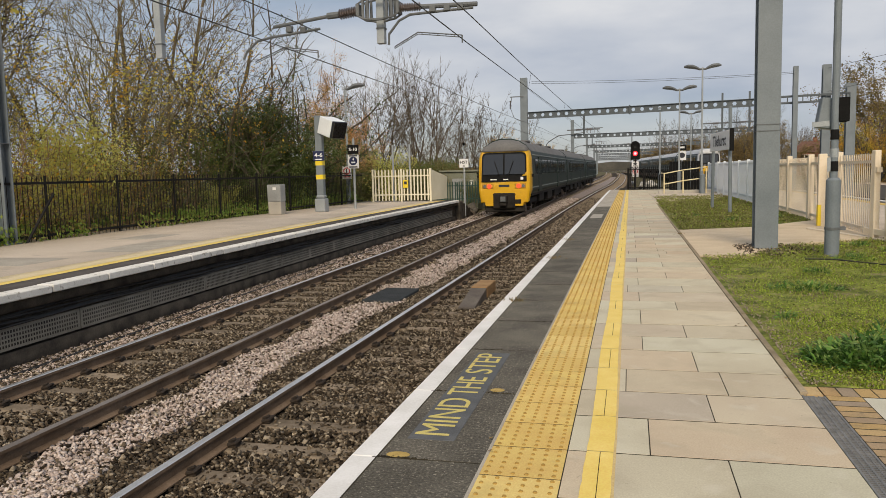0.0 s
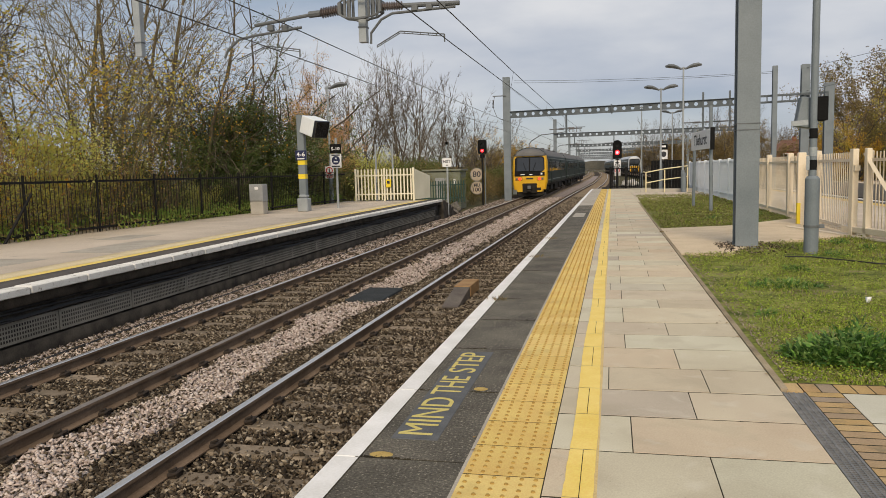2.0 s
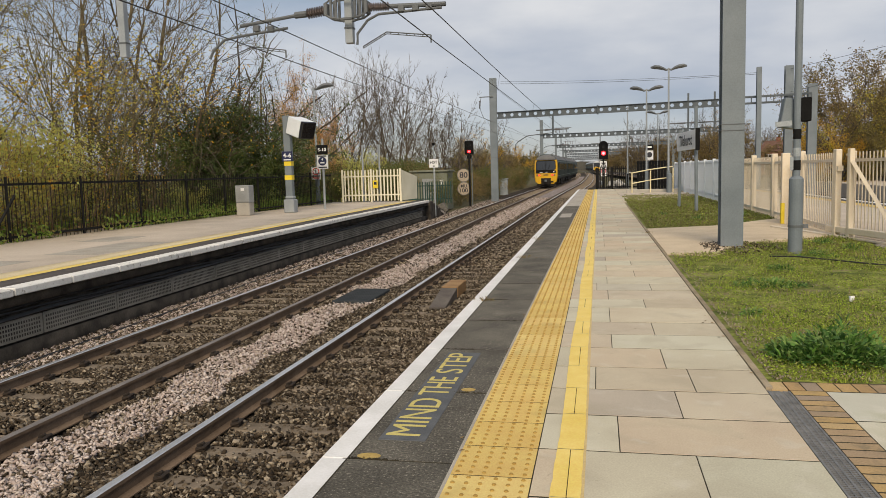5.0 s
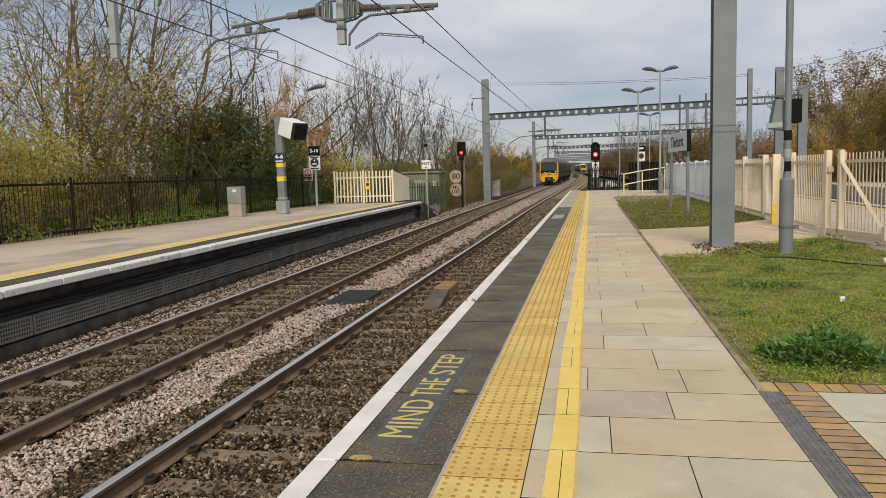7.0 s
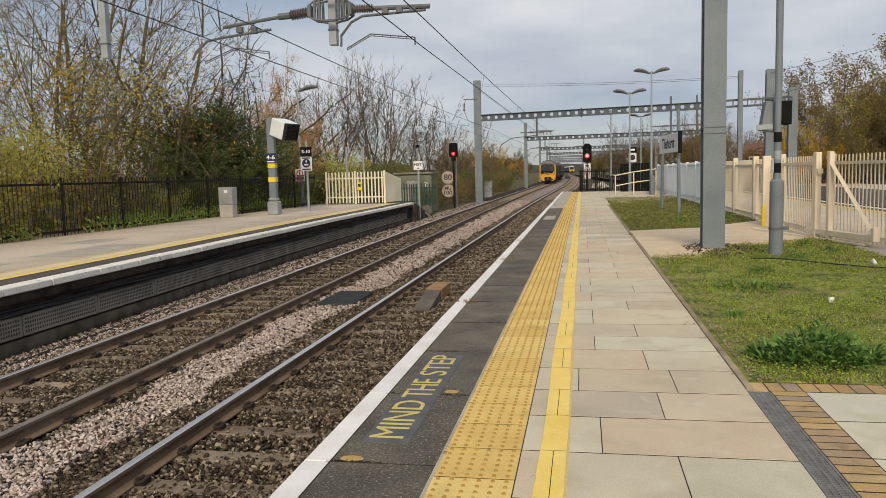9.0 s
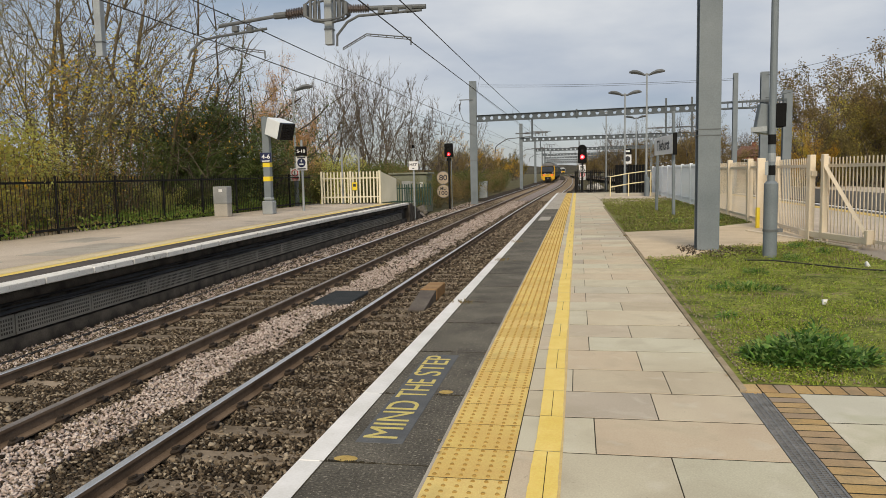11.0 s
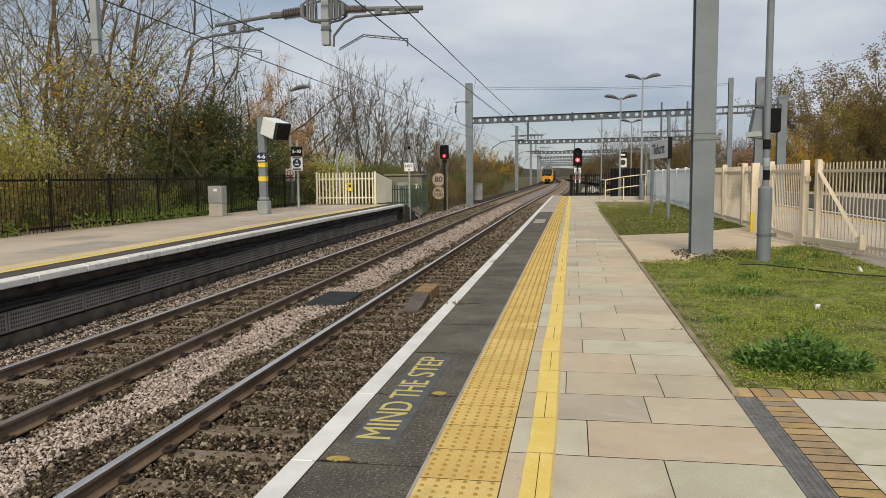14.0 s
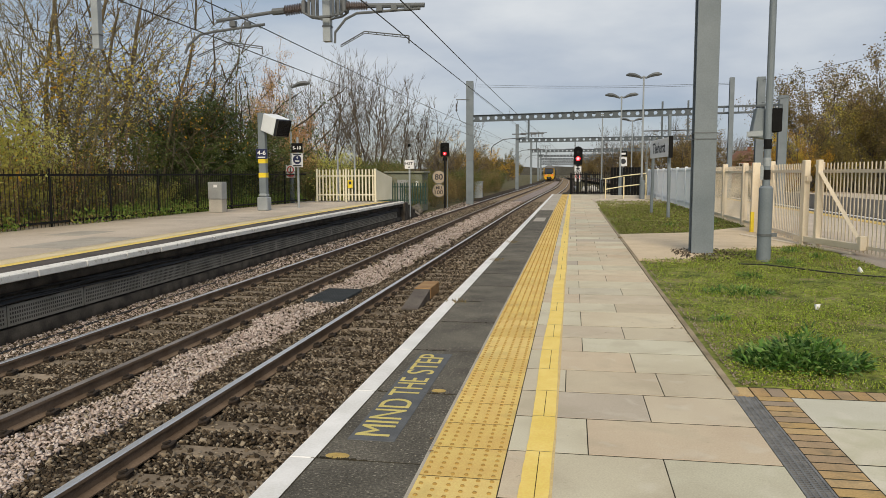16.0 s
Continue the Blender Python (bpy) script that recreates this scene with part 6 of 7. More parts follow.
    part("roof", bx(-0.45, 0.45, -0.35, 0.35, 1.6, 1.66, bevel=0.01), M_galv_light, k)
    part("door", bx(-0.34, 0.34, -0.31, -0.298, 0.15, 1.5), M_galv_light, k)
    u = thing("lineside_hut", pose(-10.1, 44.5, -0.95), "low olive-grey lineside hut behind the green fence", "hut")
    part("body", bx(-1.2, 1.2, 0.0, 2.0, 0.0, 2.48, bevel=0.02), M_hut, u)
    part("roof", bx(-1.32, 1.32, -0.12, 2.12, 2.48, 2.60, bevel=0.02), M_hut, u)
    part("door", bx(-0.45, 0.45, -0.03, 0.01, 0.05, 2.05, bevel=0.008), M_cab, u, "grey steel door")
    part("notice", bx(0.70, 0.95, -0.02, 0.0, 1.60, 1.95), M_sign, u, "small white notice")
    rng = np.random.default_rng(2)
    for (x, y, z, n, sp) in ((1.9, 57.5, -0.1, 14, 0.6), (-8.7, 38.5, -0.9, 18, 0.7)):
        p = np.stack([x + rng.normal(0, sp * .6, n), y + rng.normal(0, sp, n), z + rng.uniform(0, 0.45, n)], 1)
        sz = rng.uniform(0.3, 0.7, (n, 1)) * rng.uniform(0.6, 1.2, (n, 3))
        ob = new("rubble_heap", scatter("rubble_heap", [rock_proto(i) for i in range(4)], p, rng.uniform(0, 6.3, (n, 3)), sz, [M_rock if x > 0 else M_rock_dark]))
        tagged(ob, "heap of pale broken concrete rubble" if x > 0 else "heap of dark broken stone rubble", "rubble", kind="stuff")


# ---- behind the fence ----
def make_back_platform():
    ys = np.linspace(-14, 44, 24)
    base = thing("platform_back", pose(0, 0, 0), "second platform face seen through the fence", "platform", kind="structure")
    for nm, a, b, z, mat in (("surface", None, -2.6, 0.0, M_tarmac), ("yellow_band", -2.6, -2.15, 0.004, M_tactile), ("dark_strip", -2.15, -1.75, 0.002, M_tarmac_dark), ("white_edge", -1.75, -1.5, 0.005, M_white)):
        V, F = [], []
        for y in ys:
            l = 5.6 if a is None else track_three(y) + a
            r = track_three(y) + b
            r = max(r, 5.7)
            l = max(min(l, r), 5.6)
            V += [(l, y, -1.1 if a is None else -0.2), (r, y, -1.1 if a is None else -0.2), (r, y, z), (l, y, z)]
        for i in range(len(ys) - 1):
            for j in range(4):
                F.append((4 * i + j, 4 * i + (j + 1) % 4, 4 * i + 4 + (j + 1) % 4, 4 * i + 4 + j))
        n = 4 * (len(ys) - 1)
        F += [(3, 2, 1, 0), (n, n + 1, n + 2, n + 3)]
        part(nm, raw_mesh(nm, np.array(V), np.array(F), [mat]), None, base)
    # far side platform strip across that line
    sp = new("platform_side", mesh_of(bx(17.0, 21.0, -14, 60, -1.1, 0.0), "platform_side", M_tarmac))
    tagged(sp, "distant side platform beyond the lines", "platform", kind="structure")


def house(m, w, d, h, label):
    t = thing("house", m, label, "house", group="houses beyond the line")
    part("wall", bx(-w / 2, w / 2, 0, d, 0, h), M_brick_house, t)
    bm = bmesh.new()
    vs = [(-w / 2 - .3, -.3, h), (w / 2 + .3, -.3, h), (w / 2 + .3, d + .3, h), (-w / 2 - .3, d + .3, h), (-w / 2 + 1.5, d / 2, h + 2.2), (w / 2 - 1.5, d / 2, h + 2.2)]
    v = [bm.verts.new(p) for p in vs]
    for f in ((0, 1, 5, 4), (1, 2, 5), (2, 3, 4, 5), (3, 0, 4), (3, 2, 1, 0)):
        bm.faces.new([v[i] for i in f])
    roof = part("roof", bm, M_rooftile, t)
    part("chimney", bx(-0.4, 0.4, d / 2 - .3, d / 2 + .3, h + 1.5, h + 3.0), M_brick_house, roof)
    for x in (-w / 4, w / 4):
        for z in (0.9, h - 1.7):
            win = part("window", bx(x - .7, x + .7, -0.06, 0.02, z, z + 1.2), M_sign, t)
            for s in (-1, 1):
                part("pane", bx(x + s * .33 - .28, x + s * .33 + .28, -0.075, -0.055, z + .1, z + 1.1), M_glass, win)


# ---- trains ----
HALF = [(1.30, 0.95), (1.40, 1.15), (1.41, 2.0), (1.38, 2.75), (1.30, 3.12), (1.08, 3.42), (0.72, 3.64), (0.30, 3.75)]
PROFILE = [(-x, z) for x, z in HALF] + [(x, z) for x, z in HALF[::-1]]


def loft(rings, cap0=True, cap1=True, keep=None):
    bm = bmesh.new()
    vr = [[bm.verts.new(p) for p in r] for r in rings]
    k = len(rings[0])
    for a, b in zip(vr, vr[1:]):
        for j in range(k):
            if keep is None or keep(j):
                bm.faces.new((a[j], a[(j + 1) % k], b[(j + 1) % k], b[j]))
    if cap0:
        bm.faces.new(vr[0])
    if cap1:
        bm.faces.new(vr[-1][::-1])
    bmesh.ops.recalc_face_normals(bm, faces=bm.faces)
    return bm


def railcar(label, group, cab, roof_mat, length=23.2, side_mat=None, lit=True, cab_mat=None):
    """One coach, its end at the origin, running away along y."""
    side_mat = side_mat or M_train_g
    t = thing("railcar", pose(0, 0, 0), label, "train", group=group)
    t.scale = (1, 1, 1.06)
    y0 = 0.75 if cab else 0.15
    ring = lambda y, s=1.0, dz=0.0: [(x * s, y, z + (dz if z > 3 else 0)) for x, z in PROFILE]
    n = len(PROFILE)
    roof_side = lambda j: 4 <= j <= n - 6
    part("body_side", loft([ring(y0), ring(length - 0.15)], keep=lambda j: not roof_side(j)), side_mat, t)
    part("roof", loft([ring(y0, 1.0), ring(length - 0.15, 1.0)], False, False, keep=roof_side), roof_mat, t, smooth=True)
    # side windows, doors, lines
    for s in (-1, 1):
        px = s * 1.405
        spans = [(2.0, 3.3), (5.2, 6.5), (6.8, 8.1), (8.4, 9.7), (10.0, 11.3), (11.6, 12.9), (13.2, 14.5), (16.4, 17.7), (18.0, 19.3), (19.6, 20.9)]
        for a, b in spans:
            part("side_window", bx(px - 0.02, px + 0.02, a, b, 1.95, 2.72, bevel=0.015), M_glass, t)
        for a in (3.55, 14.75):
            d = part("door", bx(px - 0.025, px + 0.025, a, a + 1.4, 1.02, 2.86, bevel=0.02), side_mat, t)
            for q in (0.12, 0.78):
                part("door_window", bx(px - 0.03, px + 0.03, a + q, a + q + 0.5, 1.9, 2.7, bevel=0.015), M_glass, d)
        for z in (1.30, 2.92):
            part("side_line", bx(px - 0.012, px + 0.012, y0 + 0.1, length - 0.2, z - 0.025, z + 0.025), M_train_stripe, t, "thin pale line")
    # underframe
    for a, b, w, z0 in ((5.2, 7.4, 1.25, 0.42), (7.8, 9.0, 1.1, 0.5), (9.4, 12.4, 1.28, 0.38), (12.8, 14.0, 1.1, 0.5), (14.3, 17.2, 1.25, 0.42)):
        part("underframe_box", bx(-w, w, a, b, z0, 0.98, bevel=0.04), M_train_under, t)
    part("sole_bar", bx(-1.32, 1.32, y0 + 0.3, length - 0.2, 0.86, 1.0), M_train_under, t)
    for c in (3.4, length - 3.4):
        bg = part("bogie", bx(-1.12, 1.12, c - 1.5, c + 1.5, 0.45, 0.75, bevel=0.05), M_train_under, t)
        for dy in (-1.1, 1.1):
            for s in (-1, 1):
                part("wheel", tb((s * 0.70, c + dy, 0.42), (s * 0.84, c + dy, 0.42), 0.42, seg=20), M_rail_dull, bg)
                part("axle_box", bx(s * 1.0 - 0.12, s * 1.0 + 0.12, c + dy - 0.18, c + dy + 0.18, 0.30, 0.58, bevel=0.03), M_train_under, bg)
    for y in (5, 11, 17):
        part("roof_vent", bx(-0.6, 0.6, y, y + 1.6, 3.70, 3.80, bevel=0.03), M_train_roof, t)
    part("gangway", bx(-0.6, 0.6, length - 0.16, length + 0.35, 1.1, 3.2), M_train_under, t)
    if not cab:
        part("gangway", bx(-0.6, 0.6, -0.2, 0.16, 1.1, 3.2), M_train_under, t)
        return t
    # yellow cab end, wrapping round the corners
    def face_ring(y, sx, lean, low):
        out = []
        for x, z in PROFILE:
            zz = low if z < 1.0 else z
            out.append((x * sx, y + lean * max(0.0, zz - 1.9), min(zz, 3.16)))
        return out
    part("cab_end", loft([face_ring(0.0, 0.90, 0.16, 0.62), face_ring(0.06, 0.955, 0.16, 0.58), face_ring(0.34, 0.995, 0.10, 0.66), face_ring(0.74, 1.001, 0.02, 0.95)], True, False), cab_mat or M_train_y, t, "rounded cab end", smooth=False)
    if cab_mat:
        part("nose_panel", bx(-1.2, 1.2, -0.03, 0.05, 0.90, 1.60, bevel=0.04), M_train_y, t, "yellow nose panel")
    dome = [[(x * 0.93, 0.17, 3.10 + max(0.0, z - 3.12) * 0.25) for x, z in PROFILE if z > 3.0],
            [(x * 0.955, 0.24, 3.12 + max(0.0, z - 3.12) * 0.55) for x, z in PROFILE if z > 3.0],
            [(x * 0.98, 0.45, 3.12 + max(0.0, z - 3.12) * 0.82) for x, z in PROFILE if z > 3.0],
            [(x * 1.003, 1.05, z + 0.005) for x, z in PROFILE if z > 3.0]]
    part("roof_dome", loft(dome, True, False), roof_mat, t, "domed grey roof end", smooth=True)
    slope = lambda z: 0.16 * max(0.0, z - 1.9)
    rim = [(-1.20, 1.62), (1.20, 1.62)]
    for k in (1, -1):
        arc = [(k * (0.95 + 0.22 * math.cos(math.radians(a))), 2.83 + 0.22 * math.sin(math.radians(a))) for a in range(0, 91, 18)]
        rim += arc if k > 0 else arc[::-1]
    ws = part("windscreen_surround", loft([[(x, -0.02 + slope(z), z) for x, z in rim], [(x, 0.05 + slope(z), z) for x, z in rim]]), M_blackm, t, "black windscreen surround")
    for s in (-1, 1):
        q = [(s * 0.04, 1.98), (s * 1.12, 1.98), (s * 1.10, 2.80), (s * 1.04, 2.92), (s * 0.94, 2.97), (s * 0.04, 2.97)]
        part("windscreen", loft([[(x, -0.035 + slope(z), z) for x, z in q], [(x, 0.0 + slope(z), z) for x, z in q]]), M_windscreen, ws, "dark windscreen pane")
        part("wiper", tb((s * 0.25, -0.06, 1.95), (s * 0.5, 0.04, 2.62), 0.018, seg=5), M_black, ws)
        lp = part("lamp_panel", bx(s * 0.86 - 0.30, s * 0.86 + 0.30, -0.025, 0.04, 1.27, 1.53, bevel=0.03), M_lamp_amber, t)
        part("tail_lamp", tb((s * 0.78, -0.03, 1.40), (s * 0.78, -0.055, 1.40), 0.11, seg=16), M_tail if lit else M_lens, lp, "lit red tail lamp")
        part("headlamp", tb((s * 1.02, -0.03, 1.40), (s * 1.02, -0.05, 1.40), 0.08, seg=16), M_steel_dark, lp, "unlit headlamp")
        part("mirror", bx(s * 1.46 - 0.06, s * 1.46 + 0.06, 0.42, 0.50, 1.82, 1.96), M_black, t)
    for x, w in ((-0.55, 0.34), (0.1, 0.26), (0.95, 0.14)):
        part("text_bar", bx(x - w / 2, x + w / 2, -0.032, -0.02, 1.70, 1.75 if x < .5 else 1.84), M_sign, ws)
    part("text_bar", bx(-0.28, 0.28, -0.012, 0.02, 1.36, 1.47), M_ink, t)
    part("lower_valance", loft([[(x, -0.02, z) for x, z in ((-1.12, 0.95), (1.12, 0.95), (0.98, 0.42), (-0.98, 0.42))],
                                [(x, 0.5, z) for x, z in ((-1.2, 0.95), (1.2, 0.95), (1.05, 0.42), (-1.05, 0.42))]]), M_train_y, t, "yellow lower valance")
    part("coupler_recess", bx(-0.60, 0.60, -0.06, 0.06, 0.28, 1.06, bevel=0.06), M_train_under, t)
    cp = part("coupler", bx(-0.20, 0.20, -0.42, 0.0, 0.58, 0.95, bevel=0.04), M_train_under, t)
    part("coupler_face", bx(-0.14, 0.14, -0.46, -0.42, 0.64, 0.90, bevel=0.02), M_steel_dark, cp)
    part("coupler_pipes", tb((-0.16, -0.30, 0.5), (0.16, -0.30, 0.5), 0.09, seg=8), M_train_under, cp)
    part("step_box", bx(0.56, 0.90, -0.04, 0.04, 0.52, 0.74, bevel=0.02), M_train_under, t)
    part("snow_plough", bx(-1.05, 1.05, 0.1, 0.3, 0.12, 0.48, bevel=0.03), M_train_under, t)
    return t


def car_pose(f, y, length):
    a = Vector((f(y + 3.4), y + 3.4, RAIL + rise_z(y + 3.4) + lift(f, y + 3.4)))
    b = Vector((f(y + length - 3.4), y + length - 3.4, RAIL + rise_z(y + length - 3.4) + lift(f, y + length - 3.4)))
    d = (b - a).normalized()
    o = a - d * 3.4
    return pose(o.x, o.y, o.z, math.degrees(math.asin(d.z)), 0, -math.degrees(math.atan2(d.x, d.y)))


def curve_through(ts, ys, deg):
    c = np.polyfit(ts, ys, deg)
    return lambda t: float(np.polyval(c, t))


def make_trains():
    a = [railcar("dark green railcar with a yellow cab end, departing", "departing railcars", True, M_train_roof)]
    a += [railcar("dark green railcar coach with grey roof", "departing railcars", False, M_train_roof) for _ in range(2)]
    b = [railcar("dark express coach with yellow nose and pale roof", "express coaches", True, M_train_roof_w, lit=False, cab_mat=M_train_roof_w)]
    b += [railcar("dark express coach with a pale roof", "express coaches", False, M_train_roof_w) for _ in range(5)]
    return a, b


def motions():
    stopper = curve_through([0, 2.5, 4, 6.5, 9, 11.5, 16], [35.6, 62, 77.3, 103.5, 128.5, 152, 191], 3)
    express = curve_through([0, 1.5, 2.5, 4, 6.5, 9, 16], [98, 155, 193, 250, 340, 430, 690], 3)
    times = [i * 0.5 for i in range(33)]
    for cars, f, where in ((railcars, track_two, stopper), (express_cars, track_three, express)):
        for k, car in enumerate(cars):
            walk(car, [(t, car_pose(f, where(t) + k * 23.6, 23.2)) for t in times])


# ---- trees ----
def grow(seed, height, r0, limbs, sub, twigs, lean=0.5, crown=0.25, forks=1, bend=0.12, droop=0.0):
    """Branch lines of a tree as (points, radii); and places for leaves."""
    rng = np.random.default_rng(seed)
    lines, tips = [], []

    def branch(p, d, L, r, n, level, upward):
        pts, rad = [p.copy()], [r]
        q, v = p.copy(), d / np.linalg.norm(d)
        for i in range(n):
            v = v + rng.normal(0, bend, 3) + np.array([0, 0, upward])
            v /= np.linalg.norm(v)
            q = q + v * L / n
            pts.append(q.copy())
            rad.append(max(0.004, r * (1 - 0.85 * (i + 1) / n)))
        lines.append((pts, rad))
        return pts, rad

    stems = []
    for s in range(forks):
        d = np.array([rng.normal(0, 0.07 + 0.14 * (forks > 1)), rng.normal(0, 0.07 + 0.14 * (forks > 1)), 1.0])
        stems.append(branch(np.array([rng.normal(0, 0.15 * (forks > 1)), rng.normal(0, 0.15 * (forks > 1)), -0.1]), d, height * rng.uniform(0.85, 1.0), r0, 9, 0, 0.03))
    for pts, rad in stems:
        for i in range(limbs):
            u = crown + (1 - crown) * (i + rng.random()) / limbs
            f = u * (len(pts) - 1)
            k = min(int(f), len(pts) - 2)
            p = pts[k] + (pts[k + 1] - pts[k]) * (f - k)
            a = rng.uniform(0, 6.283)
            el = lean + rng.normal(0, 0.15)
            d = np.array([math.cos(a) * math.cos(el), math.sin(a) * math.cos(el), math.sin(el)])
            L = height * (0.14 + 0.30 * (1 - u)) * rng.uniform(0.7, 1.2)
            bp, br = branch(p, d, L, rad[k] * 0.5, 4, 1, 0.06 - droop)
            for j in range(sub):
                w = 0.25 + 0.75 * (j + rng.random()) / sub
                g = w * (len(bp) - 1)
                m = min(int(g), len(bp) - 2)
                p2 = bp[m] + (bp[m + 1] - bp[m]) * (g - m)
                d2 = (bp[m + 1] - bp[m]) / np.linalg.norm(bp[m + 1] - bp[m]) + rng.normal(0, 0.55, 3)
                L2 = L * rng.uniform(0.28, 0.5)
                cp, cr = branch(p2, d2, L2, max(0.009, br[m] * 0.55), 2, 2, 0.05 - droop)
                tips.extend(cp[1:])
                for _ in range(twigs):
                    e = rng.integers(0, len(cp) - 1)
                    d3 = (cp[e + 1] - cp[e]) / np.linalg.norm(cp[e + 1] - cp[e]) + rng.normal(0, 0.6, 3)
                    tp, _r = branch(cp[e] + (cp[e + 1] - cp[e]) * rng.random(), d3, L2 * rng.uniform(0.4, 0.8), 0.008, 1, 3, 0.03 - droop)
                    tips.extend(tp[1:])
    return lines, np.array(tips)


def ramify(seed, height, r0, levels=6, stems=1, open_=0.45, lead=0.85, up=0.05, bend=0.10, bole=0.26, flare=0.25, side=2, thin=0.007, sway=0.33, taper=0.72, fork=0.72):
    """Branch lines of a bare tree that forks again and again, thinner each time; and its twig ends."""
    rng = np.random.default_rng(seed)
    lines, tips = [], []

    def turned(d, angle):
        a = np.cross(d, rng.normal(size=3))
        a /= np.linalg.norm(a) + 1e-9
        return d * math.cos(angle) + a * math.sin(angle)

    def limb(p, d, L, r, level):
        n = 4 if level < 3 else 3 if level < levels else 2
        end = max(thin * 0.6, r * taper)
        pts, rad, q, v = [p], [r], p.copy(), d / np.linalg.norm(d)
        for i in range(n):
            v = v + rng.normal(0, bend, 3) + np.array([0, 0, up])
            v /= np.linalg.norm(v)
            q = q + v * L / n
            pts.append(q.copy())
            rad.append(r + (end - r) * (i + 1) / n)
        lines.append((pts, rad))
        if level >= levels - 1:
            tips.extend(pts[1:])
        if level >= levels:
            return
        limb(pts[-1], turned(v, rng.uniform(0.03, 0.03 + open_ * sway)), L * lead * rng.uniform(0.85, 1.1), end, level + 1)
        if rng.random() < 0.75:
            limb(pts[-1], turned(v, open_ * rng.uniform(0.8, 1.4)), L * lead * rng.uniform(0.65, 0.95) * (fork / 0.72) ** 0.5, max(thin, end * fork), level + 1)
        for _ in range(side if level else 1 + side // 2):
            k = rng.integers(1 if level else 2, len(pts))
            limb(pts[k], turned(v, open_ * rng.uniform(1.2, 2.0)), L * rng.uniform(0.4, 0.7), max(thin, rad[k] * 0.42), min(levels, level + 2))

    for _ in range(stems):
        a, t = rng.uniform(0, 6.283), flare * rng.uniform(0.3, 1.0) if stems > 1 else rng.uniform(0, 0.08)
        d = np.array([math.cos(a) * math.sin(t), math.sin(a) * math.sin(t), math.cos(t)])
        foot = np.array([0.12 * math.cos(a), 0.12 * math.sin(a), -0.2]) if stems > 1 else np.array([0, 0, -0.2])
        limb(foot, d, height * bole * rng.uniform(0.85, 1.1), r0 * rng.uniform(0.75, 1.0), 0)
    tall = height / float(np.percentile([p[2] for p in tips], 94))
    return [([p * tall for p in pts], rad) for pts, rad in lines], np.array(tips) * tall


def sprays(name, tips, count, each, size, mat, seed, spread=0.12, slim=0.45):
    """Leaves in drooping tufts round some of the twig ends."""
    rng = np.random.default_rng(seed)
    c = np.repeat(tips[rng.integers(0, len(tips), count)], each, 0)
    n = len(c)
    a = rng.uniform(0, 6.283, n)
    p = c + rng.normal(0, spread, (n, 3)) * np.array([1, 1, 0.7])
    s = rng.uniform(0.6, 1.25, n) * size
    turn = np.stack([rng.uniform(-0.7, 0.7, n), rng.uniform(-0.3, 1.1, n), a], 1)
    return scatter(name, [leaf_proto()], p, turn, np.stack([s, s * slim * 1.6, s], 1), [mat], seed=seed)


def branch_mesh(lines, mat):
    V, F, base = [], [], 0
    for pts, rad in lines:
        k = 6 if rad[0] > 0.06 else 3
        ang = np.arange(k) * 2 * math.pi / k
        P = np.array(pts)
        for i in range(len(P)):
            d = P[min(i + 1, len(P) - 1)] - P[max(i - 1, 0)]
            d /= np.linalg.norm(d) + 1e-9
            u = np.cross(d, (0.31, 0.2, 0.9) if abs(d[2]) < 0.9 else (1, 0, 0))
            u /= np.linalg.norm(u) + 1e-9
            w = np.cross(d, u)
            V.append(P[i] + rad[i] * (np.cos(ang)[:, None] * u + np.sin(ang)[:, None] * w))
        for i in range(len(P) - 1):
            for j in range(k):
                j2 = (j + 1) % k
                if i == len(P) - 2:
                    F.append((base + i * k + j, base + i * k + j2, base + (i + 1) * k))
                else:
                    F.append((base + i * k + j, base + i * k + j2, base + (i + 1) * k + j2))
                    F.append((base + i * k + j, base + (i + 1) * k + j2, base + (i + 1) * k + j))
        V[-1] = P[-1][None]
        base += k * (len(P) - 1) + 1
    return raw_mesh("trunk", np.concatenate(V), np.array(F), [mat])


def leaf_mesh(name, tips, count, size, mat, seed, spread=0.12, keep=None, small=False):
    rng = np.random.default_rng(seed)
    t = tips if keep is None else tips[keep(tips)]
    p = t[rng.integers(0, len(t), count)] + rng.normal(0, spread, (count, 3))
    s = rng.uniform(0.6, 1.25, count) * size
    turn = np.stack([rng.uniform(0, 6.3, count), rng.uniform(-1, 1, count), rng.uniform(0, 6.3, count)], 1)
    one = (np.array([(0, -0.32, 0), (0, 0.32, 0.05), (0.95, 0, 0.0)]), np.array([(0, 1, 2)]))
    return scatter(name, [one if small else leaf_proto()], p, turn, np.stack([s, s, s], 1), [mat], seed=seed)


def tree(m, proto, label, category="tree", group="trees behind the railings", scale=(1, 1, 1)):
    t = thing("tree", m, label, category, group=group)
    t.scale = scale
    part("trunk", proto[0], None, t)
    if proto[1]:
        part("crown", proto[1], None, t)
    return t


